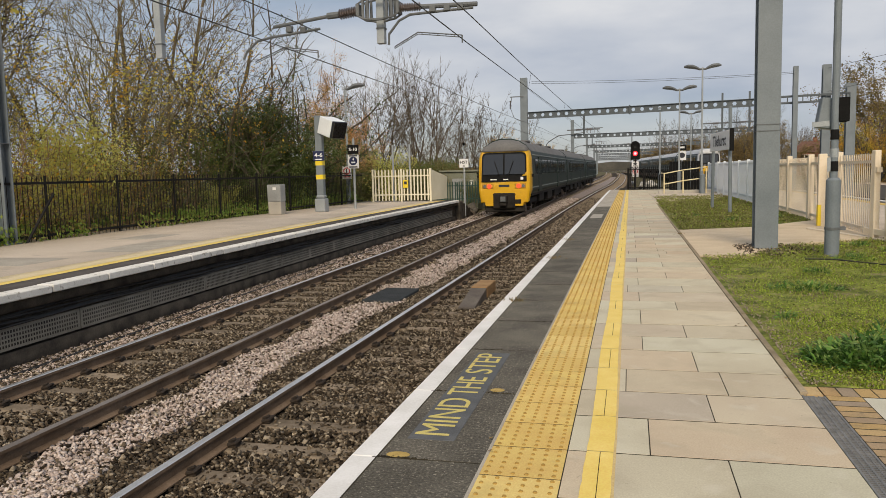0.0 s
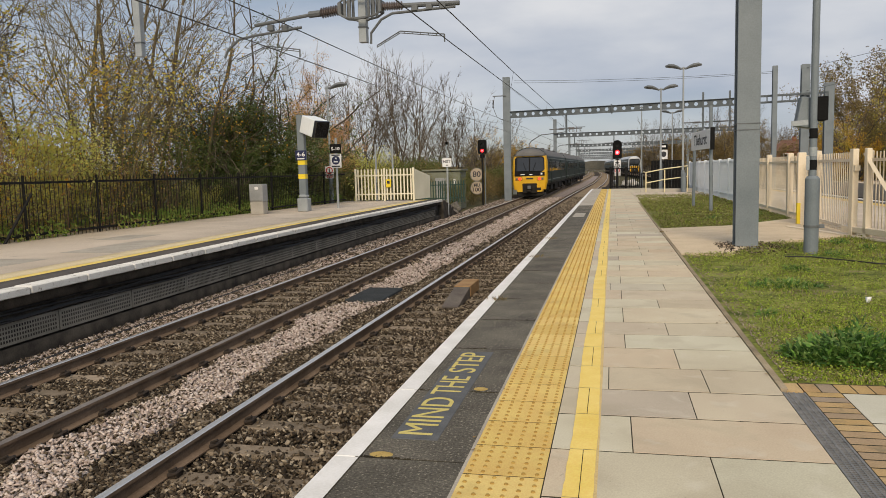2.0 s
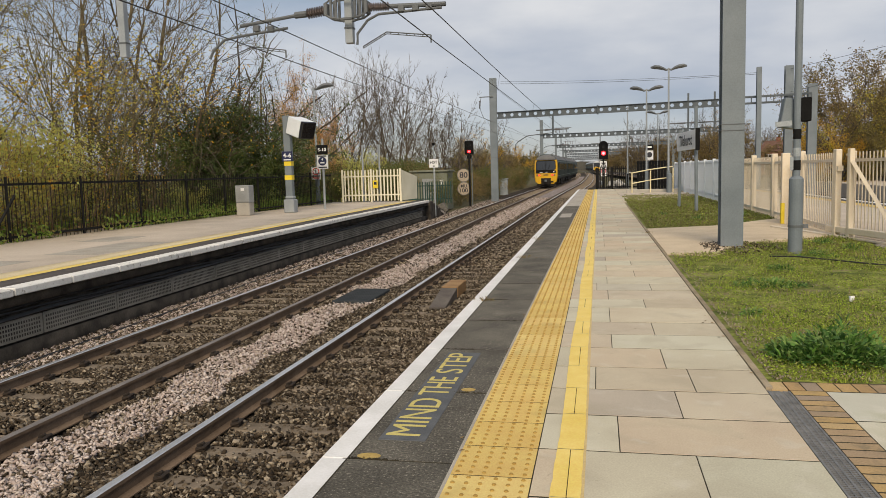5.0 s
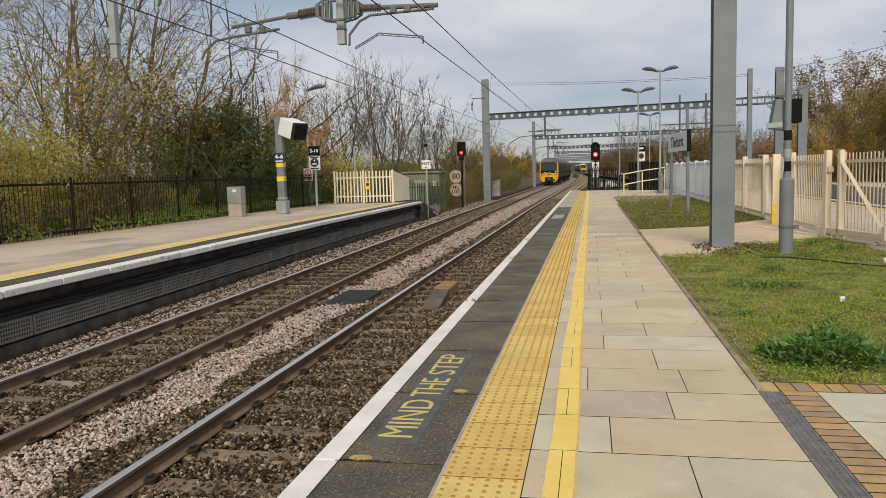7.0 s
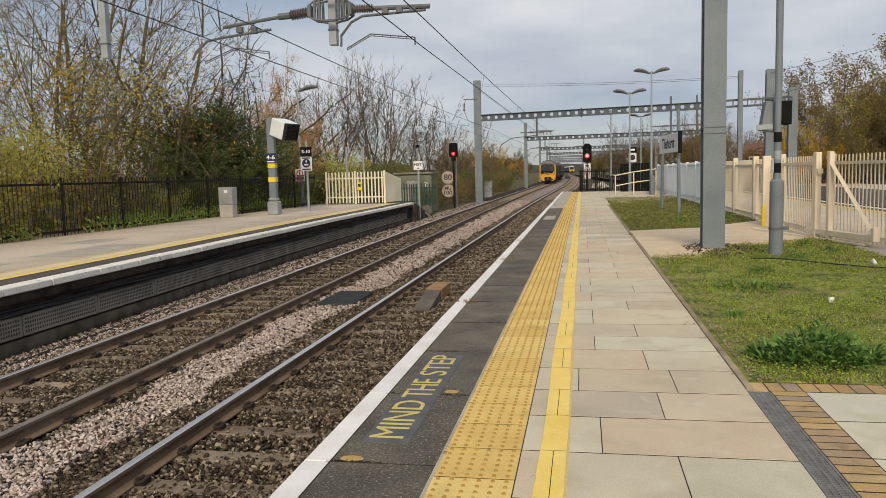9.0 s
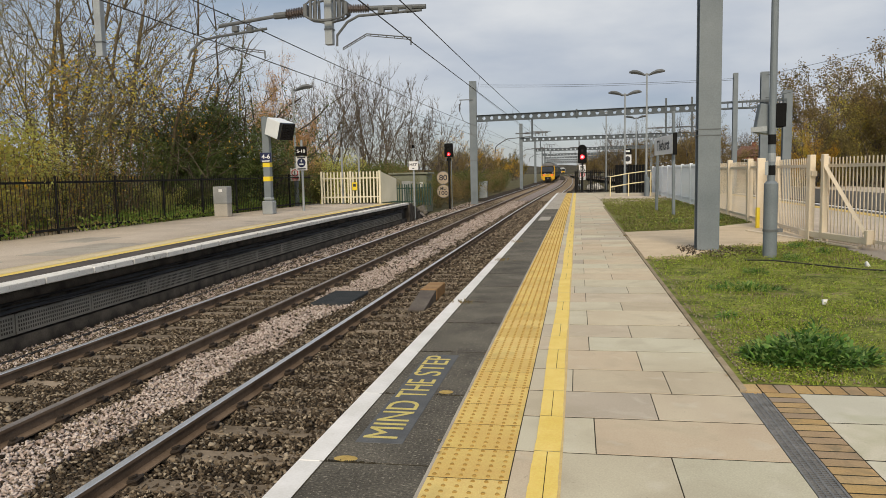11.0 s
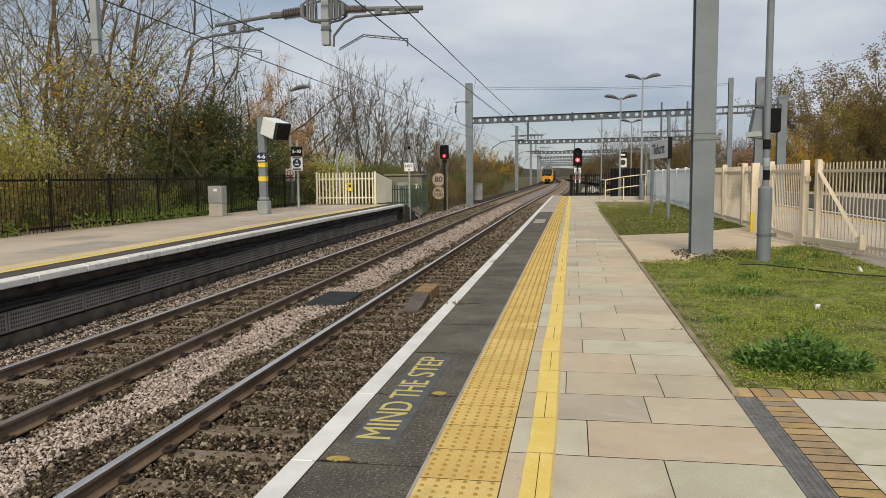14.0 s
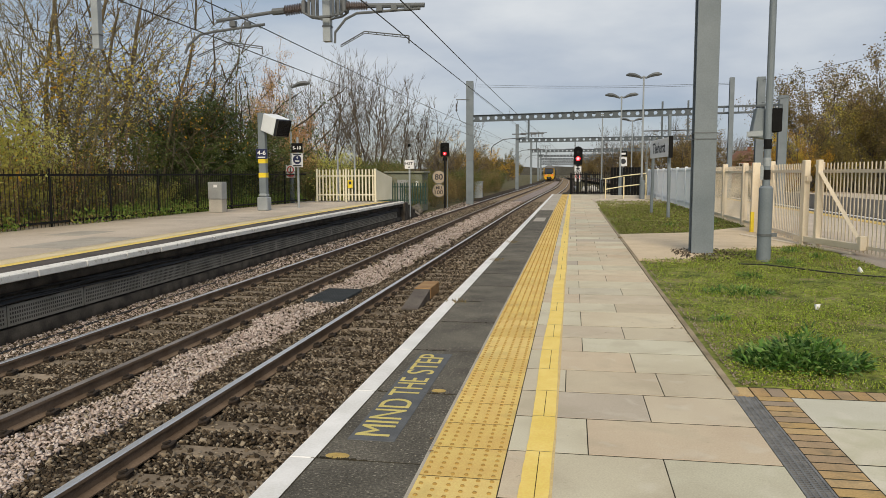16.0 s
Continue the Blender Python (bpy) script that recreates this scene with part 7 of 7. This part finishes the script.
def tree_kinds():
    K = {}
    low = lambda h: (lambda t: t[:, 2] < h)
    for i in range(5):
        ln, tp = ramify(240 + i, 12.5, 0.125, 6, open_=0.55, lead=0.86, up=0.035, bend=0.06, bole=0.24, side=3, thin=0.010, sway=0.12, taper=0.8, fork=0.48)
        K["tall%d" % i] = (branch_mesh(ln, M_bark_wood), leaf_mesh("crown", tp, 560, 0.12, M_leaf_gold if i % 2 else M_leaf_olive, i, 0.2, keep=low(8.5)))
    for i in range(3):
        ln, tp = ramify(260 + i, 10.4, 0.13, 6, stems=3, open_=0.40, lead=0.84, up=0.03, bend=0.07, bole=0.25, flare=0.42, thin=0.012)
        K["bare%d" % i] = (branch_mesh(ln, M_bark), leaf_mesh("crown", tp, 90, 0.06, M_leaf_olive, 9 + i, 0.1))
    ln, tp = ramify(271, 7.0, 0.12, 6, stems=5, open_=0.42, lead=0.84, up=0.03, bend=0.08, bole=0.25, flare=0.60, thin=0.012)
    K["broad"] = (branch_mesh(ln, M_bark), leaf_mesh("crown", tp, 60, 0.06, M_leaf_brown, 19, 0.1))
    ln, tp = ramify(281, 8.4, 0.12, 6, open_=0.42, lead=0.86, up=0.03, bend=0.09, bole=0.25, side=2)
    K["birch"] = (branch_mesh(ln, M_birch), sprays("crown", tp, 2600, 5, 0.11, M_leaf_rust, 29, 0.17))
    for i in range(2):
        ln, tp = ramify(290 + i, 6.2, 0.14, 4, stems=6, open_=0.5, lead=0.84, up=0.03, bend=0.12, bole=0.27, flare=0.6, side=3)
        mass = grow(90 + i, 6.3, 0.1, 22, 7, 2, lean=0.45, crown=0.04, forks=5, bend=0.15, droop=0.03)[1]
        K["laurel%d" % i] = (branch_mesh(ln, M_bark), sprays("crown", np.concatenate([tp, mass]), 2300, 9, 0.17, M_leaf_dark, 39 + i, 0.16, 0.34))
    for i in range(2):
        ln, tp = ramify(330 + i, 3.0, 0.018, 3, stems=9, open_=0.3, lead=0.9, up=0.05, bend=0.06, bole=0.32, flare=0.35, side=1, thin=0.006)
        K["whips%d" % i] = (branch_mesh(ln, M_stem), leaf_mesh("crown", tp, 150, 0.09, M_leaf_gold if i else M_leaf_olive, 45 + i, 0.1))
    for i, (mat, nm) in enumerate(((M_leaf_willow, "thicket"), (M_leaf_scrub, "bramble"), (M_leaf_brown, "scrub"))):
        ln, tp = grow(100 + i, 3.6, 0.035, 8, 3, 1, lean=0.8, crown=0.1, forks=6, bend=0.16)
        K[nm] = (branch_mesh(ln, M_bark_green), leaf_mesh("crown", tp, 2800 if nm == "thicket" else 3400, 0.10, mat, 49 + i, 0.2, small=True))
    ln, tp = ramify(320, 9.5, 0.2, 6, stems=2, open_=0.5, lead=0.84, up=0.03, bend=0.1, bole=0.25, flare=0.4, side=1, thin=0.013)
    wood = branch_mesh(ln, M_bark)
    K["autumn"] = (wood, leaf_mesh("crown", tp, 7000, 0.18, M_leaf_brown, 59, 0.25, small=True))
    K["autumn_gold"] = (wood, leaf_mesh("crown", tp, 5200, 0.15, M_leaf_gold, 69, 0.2, small=True))
    K["autumn_olive"] = (wood, leaf_mesh("crown", tp, 6500, 0.18, M_leaf_dull, 79, 0.2, small=True))
    K["autumn_thin"] = (wood, leaf_mesh("crown", tp, 2400, 0.14, M_leaf_brown, 75, 0.25, small=True))
    K["autumn_lime"] = (wood, leaf_mesh("crown", tp, 4800, 0.16, M_leaf_olive, 76, 0.25, small=True))
    K["far"] = (branch_mesh(grow(130, 8, 0.16, 12, 5, 2, lean=0.8, crown=0.15, forks=3)[0], M_bark), leaf_mesh("crown", grow(130, 8, 0.16, 12, 5, 2, lean=0.8, crown=0.15, forks=3)[1], 3000, 0.28, M_leaf_brown, 89, 0.35, small=True))
    for i in range(2):
        ln, tp = grow(140 + i, 7.5, 0.035, 16, 4, 2, lean=0.95, crown=0.2, forks=3, bend=0.07)
        K["sapling%d" % i] = (branch_mesh(ln, M_bark_green), leaf_mesh("crown", tp, 480, 0.105, M_leaf_olive if i else M_leaf_gold, 99 + i, 0.16, keep=lambda t: t[:, 2] < 5.0))
    return K


def make_trees():
    K = tree_kinds()
    rng = random.Random(17)
    lab = {"tall": "tall bare-branched tree with a few olive-yellow leaves", "bare": "leafless tree with a fan of fine grey branches"}
    # wood behind the railings
    y = 12.5
    spots = []
    while y < 46:
        for x in (-16.8, -20.4):
            spots.append((x + rng.uniform(-1.2, 1.2), y + rng.uniform(-1.3, 1.3)))
            if len(spots) % 3 == 0:
                break
        y += 2.9
    for x, yy in spots:
        if yy > 24 and x > -17.0 or (17 < yy < 33 and x > -18.2):
            continue
        if yy > 34 and x > -20:
            continue
        k = rng.randrange(5)
        s = rng.uniform(0.8, 1.15) * (0.82 if yy > 30 else 1.0)
        tree(pose(x, yy, -1.0, 0, 0, rng.uniform(0, 360)), K["tall%d" % k], lab["tall"], scale=(s, s, s))
    for k, (x, yy, s, tip) in enumerate(((-17.3, 23.5, 0.95, 3), (-16.5, 25.6, 0.92, 14), (-16.9, 20.5, 0.95, -2), (-19.6, 27.0, 1.0, 8), (-18.6, 22.0, 1.0, 0), (-20.6, 24.5, 1.05, 2))):
        tree(pose(x, yy, -1.0, 0, tip, rng.uniform(0, 30)), K["tall%d" % (k % 5)], lab["tall"], scale=(s, s, s))
    for k, (x, yy, s) in enumerate(((-16.6, 27.2, 0.95), (-15.6, 30.0, 0.90), (-18.2, 31.0, 1.08), (-15.0, 26.0, 0.62))):
        tree(pose(x, yy, -1.0, 0, 0, rng.uniform(0, 360)), K["laurel%d" % (k % 2)], "dense dark evergreen tree behind the railings", scale=(s * 1.15, s * 1.15, s))
    for x, yy, s in ((-17.4, 42.0, 1.0), (-18.3, 43.4, 0.94), (-16.7, 41.2, 0.8)):
        tree(pose(x, yy, -1.0, 0, 0, rng.uniform(0, 360)), K["birch"], "birch with thin rust-orange leaves", scale=(s * 0.9, s * 0.9, s))
    for x, yy, s, k in ((-19.5, 57.0, 1.0, 0), (-16.8, 61.0, 1.06, 1), (-21.6, 63.0, 1.1, 2), (-23.5, 55.0, 0.95, 1), (-18.6, 66.0, 1.1, 0), (-15.8, 57.0, 0.86, 2)):
        tree(pose(x, yy, -1.0, 0, 0, rng.uniform(0, 360)), K["bare%d" % k], lab["bare"], scale=(s, s, s))
    for x, yy, s in ((-13.2, 63.0, 1.12), (-12.0, 72.0, 1.05)):
        tree(pose(x, yy, -1.0, 0, 0, rng.uniform(0, 360)), K["broad"], "wide bushy leafless tree beside the line", scale=(s, s, s))
    for i in range(9):
        s = rng.uniform(0.7, 1.1)
        tree(pose(-13.75 - rng.uniform(0, 1.3), 9.0 + i * 1.35 + rng.uniform(-.3, .3), -0.4, 0, 0, rng.uniform(0, 360)), K["whips%d" % (i % 2)], "clump of thin red-brown upright stems behind the railings", "shrub", "thicket behind the railings", (s, s, s))
    for i in range(8):
        s = rng.uniform(0.75, 1.15)
        tree(pose(-14.5 - rng.uniform(0, 2.6), 11.5 + i * 1.15 + rng.uniform(-.4, .4), -0.6, 0, 0, rng.uniform(0, 360)), K["sapling%d" % (i % 4 != 0)], "thin upright saplings with yellow autumn leaves", "tree", "trees behind the railings", (s, s, s))
    # thicket along the railings
    for i in range(19):
        yy = 10.0 + i * 1.28
        nm = rng.choice(["thicket", "thicket", "thicket", "bramble"])
        s = rng.uniform(0.7, 1.05)
        s *= 0.5 if 21.5 < yy < 31 else 1.05 if yy < 21 else 1.0
        tree(pose(-14.6 + rng.uniform(-0.8, 0.3), yy, -0.4, 0, 0, rng.uniform(0, 360)), K[nm], "yellow-green thicket of thin stems behind the railings" if nm == "thicket" else "tangled low scrub behind the railings", "shrub", "thicket behind the railings", (s, s, s))
        s = rng.uniform(0.7, 1.1)
        if yy > 19 or i % 3:
            continue
        tree(pose(-17.0 + rng.uniform(-1, 1), yy, -0.6, 0, 0, rng.uniform(0, 360)), K["thicket" if rng.random() < .6 else "scrub"], "yellow-green thicket of thin stems behind the railings", "shrub", "thicket behind the railings", (s, s, s))
    # scrub between the platform end and the mast
    for i in range(34):
        yy = 36.5 + i * 2.6
        x = -11.5 - rng.uniform(0, 4.5) if yy < 60 else -10.2 - rng.uniform(0, 4)
        s = rng.uniform(0.7, 1.0)
        nm = rng.choice(["scrub", "bramble", "bramble", "bramble"])
        tree(pose(x, yy, -1.0, 0, 0, rng.uniform(0, 360)), K[nm], "tangled brown-green scrub beside the line", "shrub", "lineside scrub", (s, s, s))
    tree(pose(-12.6, 37.0, -0.9), K["thicket"], "yellow-green willow shrub behind the palisade", "shrub", "lineside scrub", (0.9, 0.9, 1.1))
    for i in range(26):
        yy = 92 + i * 9.0
        x = -11.6 - rng.uniform(0, 5) - i * 0.36
        s = rng.uniform(0.8, 1.15)
        nm = "autumn_gold" if rng.random() < 0.10 else "autumn_olive" if rng.random() < 0.4 else "far"
        tree(pose(x, yy, -0.8, 0, 0, rng.uniform(0, 360)), K[nm], "brown autumn tree along the curving line", "tree", "trees down the line", (s * .68, s * .68, s * .68))
    # right-hand trees
    for x, yy, s, nm in ((18.9, 60, 0.74, "autumn_lime"), (20.4, 66, 0.80, "autumn_thin"), (22.0, 57, 0.74, "autumn"), (24.0, 64, 0.95, "autumn"), (17.4, 56, 0.52, "autumn_gold"), (18.5, 57, 0.44, "autumn_gold"), (21.4, 54, 0.5, "autumn_olive"),
                         (23.4, 52, 0.55, "autumn_lime"), (26.0, 60, 0.95, "autumn"), (25.2, 47, 0.55, "autumn_lime"), (27.0, 52, 1.05, "bare0"), (29, 56, 1.2, "bare1"), (25.0, 56, 1.0, "bare2"), (30.0, 55, 0.95, "autumn"), (34, 60, 1.1, "autumn"),
                         (36, 52, 1.1, "autumn_olive"), (38, 66, 1.2, "autumn_thin"), (27.5, 42, 0.7, "autumn_olive"), (31, 38, 0.9, "autumn_olive"), (22.8, 60, 0.66, "autumn_olive"), (24.6, 58, 0.72, "autumn_olive"), (20.2, 58, 0.42, "autumn_olive"), (26.5, 54, 0.6, "autumn_olive"),
                         (24, 76, 1.0, "autumn"), (27, 80, 1.15, "autumn_olive"), (30, 76, 1.2, "autumn"), (33, 82, 1.3, "autumn"), (36, 78, 1.35, "autumn_olive"), (29, 68, 1.1, "autumn"), (32, 70, 1.2, "autumn_olive")):
        tree(pose(x, yy, -0.9, 0, 0, rng.uniform(0, 360)), K[nm], "tall autumn tree with brown and yellow leaves", "tree", "trees beyond the fence", (s, s, s))
    for i in range(30):
        x = 13.5 + i * 1.15 + rng.uniform(-1, 1)
        s = rng.uniform(0.55, 0.8)
        if 20.5 < x < 30.5:
            continue
        tree(pose(x, 104 + rng.uniform(-8, 14), -0.9, 0, 0, rng.uniform(0, 360)), K[rng.choice(["far", "autumn", "autumn_thin", "bare1"])], "brown autumn tree beyond the lines", "tree", "far trees", (s, s, s))
    for i in range(12):
        s = rng.uniform(0.42, 0.62)
        tree(pose(-11.0 - rng.uniform(0, 7), 78 + i * 4.2, -0.9, 0, 0, rng.uniform(0, 360)), K[rng.choice(["autumn", "autumn_olive", "autumn_olive", "autumn_thin"])], "small autumn tree beside the line", "tree", "trees down the line", (s, s, s))
    for i in range(44):
        yy = 42.6 + rng.uniform(0, 22)
        x = -9.6 - rng.uniform(0, 14)
        s = rng.uniform(0.85, 1.15)
        tree(pose(x - (2.5 if yy > 50 else 0), yy, -1.0, 0, 0, rng.uniform(0, 360)), K[rng.choice(["scrub", "bramble", "bramble", "bramble"])], "dense brown-green hedge behind the platform end", "shrub", "lineside scrub", (s, s, s))
    for i in range(34):
        yy = 44 + i * 1.9
        x = -9.0 - rng.uniform(0, 1.8)
        s = rng.uniform(0.55, 0.9)
        tree(pose(x, yy, -1.0, 0, 0, rng.uniform(0, 360)), K[rng.choice(["scrub", "bramble", "bramble"])], "tangled brown-green scrub beside the line", "shrub", "lineside scrub", (s, s, s))
    for i in range(46):
        x = -4 + i * 1.1 + rng.uniform(-1, 1)
        yy = 150 + rng.uniform(-12, 60) + max(0, 14 - x) * 7
        s = rng.uniform(0.8, 1.15)
        nm = rng.choice(["far", "far", "autumn_olive", "bare0"])
        if x < 8:
            x += 12 - 0.02 * yy
        if 25 < x < 42 and yy < 172:
            continue
        tree(pose(x, yy, -0.8, 0, 0, rng.uniform(0, 360)), K[nm], "brown autumn tree far beyond the lines", "tree", "far trees", (s, s, s))
    for i in range(20):
        x, yy = 13 + i * 0.9 + rng.uniform(-.5, .5), 74 + rng.uniform(-4, 4)
        s = rng.uniform(0.65, 0.95)
        tree(pose(x, yy, -0.9, 0, 0, rng.uniform(0, 360)), K[rng.choice(["scrub", "bramble", "scrub"])], "low brown hedge beyond the tracks", "shrub", "hedge beyond the tracks", (s, s, s))
    # wooded bank and brambles at the foot of the railings
    V, F = [], []
    xs, ys = np.linspace(-13.22, -34.0, 40), np.linspace(-14.0, 40.0, 90)
    for yb in ys:
        for xb in xs:
            V.append((xb, yb, 0.03 + 0.16 * noise.noise((xb * 0.6, yb * 0.6, 1)) + 0.06 * noise.noise((xb * 2.3, yb * 2.3, 4)) - 0.9 * max(0.0, (yb - 33.0) / 7.0)))
    for a in range(len(ys) - 1):
        for b in range(len(xs) - 1):
            F.append((a * 40 + b + 1, a * 40 + b, a * 40 + 40 + b, a * 40 + 41 + b))
    bank = new("bank", raw_mesh("bank", np.array(V), np.array(F), [M_litter]))
    tagged(bank, "leaf-strewn brown and green earth bank behind the railings", "ground", kind="structure")
    r = np.random.default_rng(33)
    n = 16000
    lx, ly = -13.3 - 6.0 * r.random(n) ** 1.5, r.uniform(2.0, 33.0, n)
    ls = r.uniform(0.05, 0.11, n)
    g = new("leaf_litter", scatter("leaf_litter", [leaf_proto()], np.stack([lx, ly, r.uniform(0.08, 0.26, n)], 1), np.stack([r.uniform(-.7, .7, n), r.uniform(-.7, .7, n), r.uniform(0, 6.3, n)], 1), np.stack([ls, ls, ls], 1), [M_leaf_fallen]))
    tagged(g, "tan and brown fallen leaves under the trees", "leaves", kind="stuff")
    n = 34000
    yy = r.uniform(1.0, 34.0, n)
    x = -12.9 - np.abs(r.normal(0, 1.1, n))
    clump = np.array([noise.noise((a * 0.7, b * 0.45, 8)) for a, b in zip(x, yy)])
    lush = clump + r.normal(0, 0.15, n) + np.clip((yy - 15) * 0.03, -0.05, 0.25) > -0.06
    x, yy = x[lush], yy[lush]
    n = len(x)
    z = 0.10 + np.abs(r.normal(0, 0.22, n)) * (0.5 + 0.5 * np.sin(yy * 1.1) ** 2)
    s = r.uniform(0.06, 0.13, n)
    g = new("brambles", scatter("brambles", [leaf_proto()], np.stack([x, yy, z], 1), r.uniform(-1, 6.3, (n, 3)), np.stack([s, s, s], 1), [M_leaf_green]))
    tagged(g, "low green brambles and ivy along the railings", "undergrowth", kind="stuff")
    # wooded rise far away
    V, F = [], []
    for i in range(121):
        a = math.radians(-75 + i * 1.25)
        R = 900
        h = 11 + 5 * noise.noise((i * 0.13, 0, 0)) + 4 * noise.noise((i * 0.7, 3, 0))
        V += [(R * math.sin(a), R * math.cos(a), -2), (R * math.sin(a), R * math.cos(a), h - 2), ((R + 120) * math.sin(a), (R + 120) * math.cos(a), h - 2)]
    for i in range(120):
        F += [(3 * i, 3 * i + 3, 3 * i + 4, 3 * i + 1), (3 * i + 1, 3 * i + 4, 3 * i + 5, 3 * i + 2)]
    b = new("backdrop", raw_mesh("backdrop", np.array(V), np.array(F), [M_far]))
    tagged(b, "hazy grey-brown wooded rise on the horizon", "hills", kind="structure")


# ---- small details ----
def make_details():
    pts = [(3.35, 9.0, 0.03), (3.7, 8.85, 0.045), (4.05, 8.6, 0.03), (4.3, 8.05, 0.05), (4.7, 7.85, 0.03), (5.2, 7.55, 0.04), (5.9, 7.2, 0.03)]
    c = new("cable", mesh_of(pipe(pts, 0.011, 6), "cable", M_cable))
    tagged(c, "black cable trailing over the grass", "cable")
    rng = np.random.default_rng(77)
    for x, y in ((3.35, 5.1), (4.9, 8.3), (4.55, 6.2)):
        p = new("litter", scatter("litter", [rock_proto(3)], np.array([[x, y, 0.03]]), rng.uniform(0, 6, (1, 3)), np.array([[0.12, 0.08, 0.05]]), [M_sign]))
        tagged(p, "scrap of white litter on the grass", "litter", group="litter")
    # fallen leaves on the platform and along the edging
    n = 184
    x = np.concatenate([rng.uniform(-0.55, 1.78, 14), 1.80 + rng.normal(0, 0.05, 120), rng.normal(-0.02, 0.02, 50)])
    y = np.concatenate([4.0 + 24 * rng.random(14), rng.uniform(1.8, 24, 120), rng.uniform(0, 26, 50)])
    s = rng.uniform(0.015, 0.04, n)
    g = new("fallen_leaves", scatter("fallen_leaves", [leaf_proto()], np.stack([x, y, np.full(n, 0.008)], 1), np.stack([rng.uniform(-.2, .2, n), rng.uniform(-.2, .2, n), rng.uniform(0, 6.3, n)], 1), np.stack([s, s, s], 1), [M_dead]))
    tagged(g, "brown fallen leaves scattered over the paving", "leaves", kind="stuff")
    # moss and grit in the coping joints
    for i, yj in enumerate((0.13, 1.355, 2.58, 3.805, 5.03, 6.255, 7.48)):
        n = 70
        xx = rng.uniform(-0.56, -0.02, n) if i % 2 else rng.uniform(-0.57, -0.30, n)
        g = new("joint_moss", scatter("joint_moss", [lump_proto(k) for k in range(3)], np.stack([xx, yj + rng.normal(0, 0.006, n), np.full(n, 0.001)], 1), rng.uniform(0, 6.3, (n, 3)), np.repeat(rng.uniform(0.006, 0.018, (n, 1)), 3, 1), [M_slab_dark]))
        tagged(g, "dark moss filling a coping joint", "moss", kind="stuff")
    for x, y, r in ((-0.54, 4.95, 0.06), (-0.52, 9.2, 0.07), (-0.53, 12.6, 0.07), (1.80, 13.9, 0.06)):
        n = 60
        g = new("weed_tuft", scatter("weed_tuft", [leaf_proto()], np.stack([x + rng.normal(0, r, n), y + rng.normal(0, r * .6, n), rng.uniform(0, 0.03, n)], 1), rng.uniform(0, 6.3, (n, 3)), np.repeat(rng.uniform(0.015, 0.04, (n, 1)), 3, 1), [M_leaf_brown]))
        tagged(g, "small dry weed tuft in a paving joint", "weed", kind="stuff")
    cov = new("inspection_cover", mesh_of(bx(1.95, 2.45, 9.75, 10.35, 0.0, 0.016, bevel=0.003), "inspection_cover", M_edging))
    tagged(cov, "square inspection cover set in the path", "cover")
    st = thing("fence_stay", pose(-12.98, 12.1, 0.06), "slanting black stay propping the railings", "fence stay")
    part("stay", tb((0.06, -1.05, 0.0), (0.03, -0.05, 1.15), 0.035, seg=6), M_black, st)


make_ground()
bed_strip("track_bed", far_edge, -0.45, track_one, 2.2, -14, 330, -0.958, M_bed, "ballast bed coloured dark for gap shade under the two running lines")
bed_strip("track_bed", track_three, -2.0, track_three, 6.0, -14, 330, -0.955, M_bed, "ballast bed coloured dark for gap shade behind the fence")
bed_strip("pale_track_bed", track_two, 1.0, track_one, -1.45, -14, 200, -0.95, M_bed_pale, "fresh pale ballast strip between the tracks")
make_rails()
make_sleepers()
make_ballast()
near_platform = make_near_platform()
make_drain_and_pavers(near_platform)
make_verge(near_platform)
weed(pose(2.48, 2.50, 0.0), 0.47, 2300, 0.105, 0.30, 4, "dark green broad-leaved weed clump on the verge")
weed(pose(2.75, 6.1, 0.0), 0.42, 420, 0.08, 0.10, 5, "low green weed patch in thin grass")
for wx, wy, wr, wn_leaf, wh in ((3.6, 3.2, 0.16, 120, 0.09), (4.3, 4.4, 0.22, 170, 0.10), (2.2, 4.3, 0.10, 70, 0.06), (3.2, 7.6, 0.20, 130, 0.10), (4.1, 9.2, 0.30, 220, 0.16), (4.7, 11.2, 0.25, 160, 0.16),
                                (4.9, 10.2, 0.2, 130, 0.14), (3.4, 18.0, 0.3, 160, 0.2), (4.7, 19.5, 0.35, 220, 0.3), (4.9, 21.5, 0.35, 220, 0.28), (2.6, 20.0, 0.25, 120, 0.14), (4.2, 16.8, 0.25, 140, 0.22)):
    weed(pose(wx, wy, 0.0, 0, 0, wx * 90), wr, wn_leaf, 0.075, wh, int(wx * 10 + wy * 7), "small tuft of broad weeds in the thin grass")
make_far_platform()
near_portal()
far_gantries()
wires()
make_fences()
make_signs()
make_back_platform()
make_details()
house(pose(36.5, 160.0, -0.9, 0, 0, -10), 8.0, 7.0, 4.8, "red brick house with a brown hipped roof")
house(pose(49.0, 166.0, -0.9, 0, 0, -10), 8.0, 7.0, 4.8, "red brick house with a brown hipped roof")
make_trees()
railcars, express_cars = make_trains()
motions()
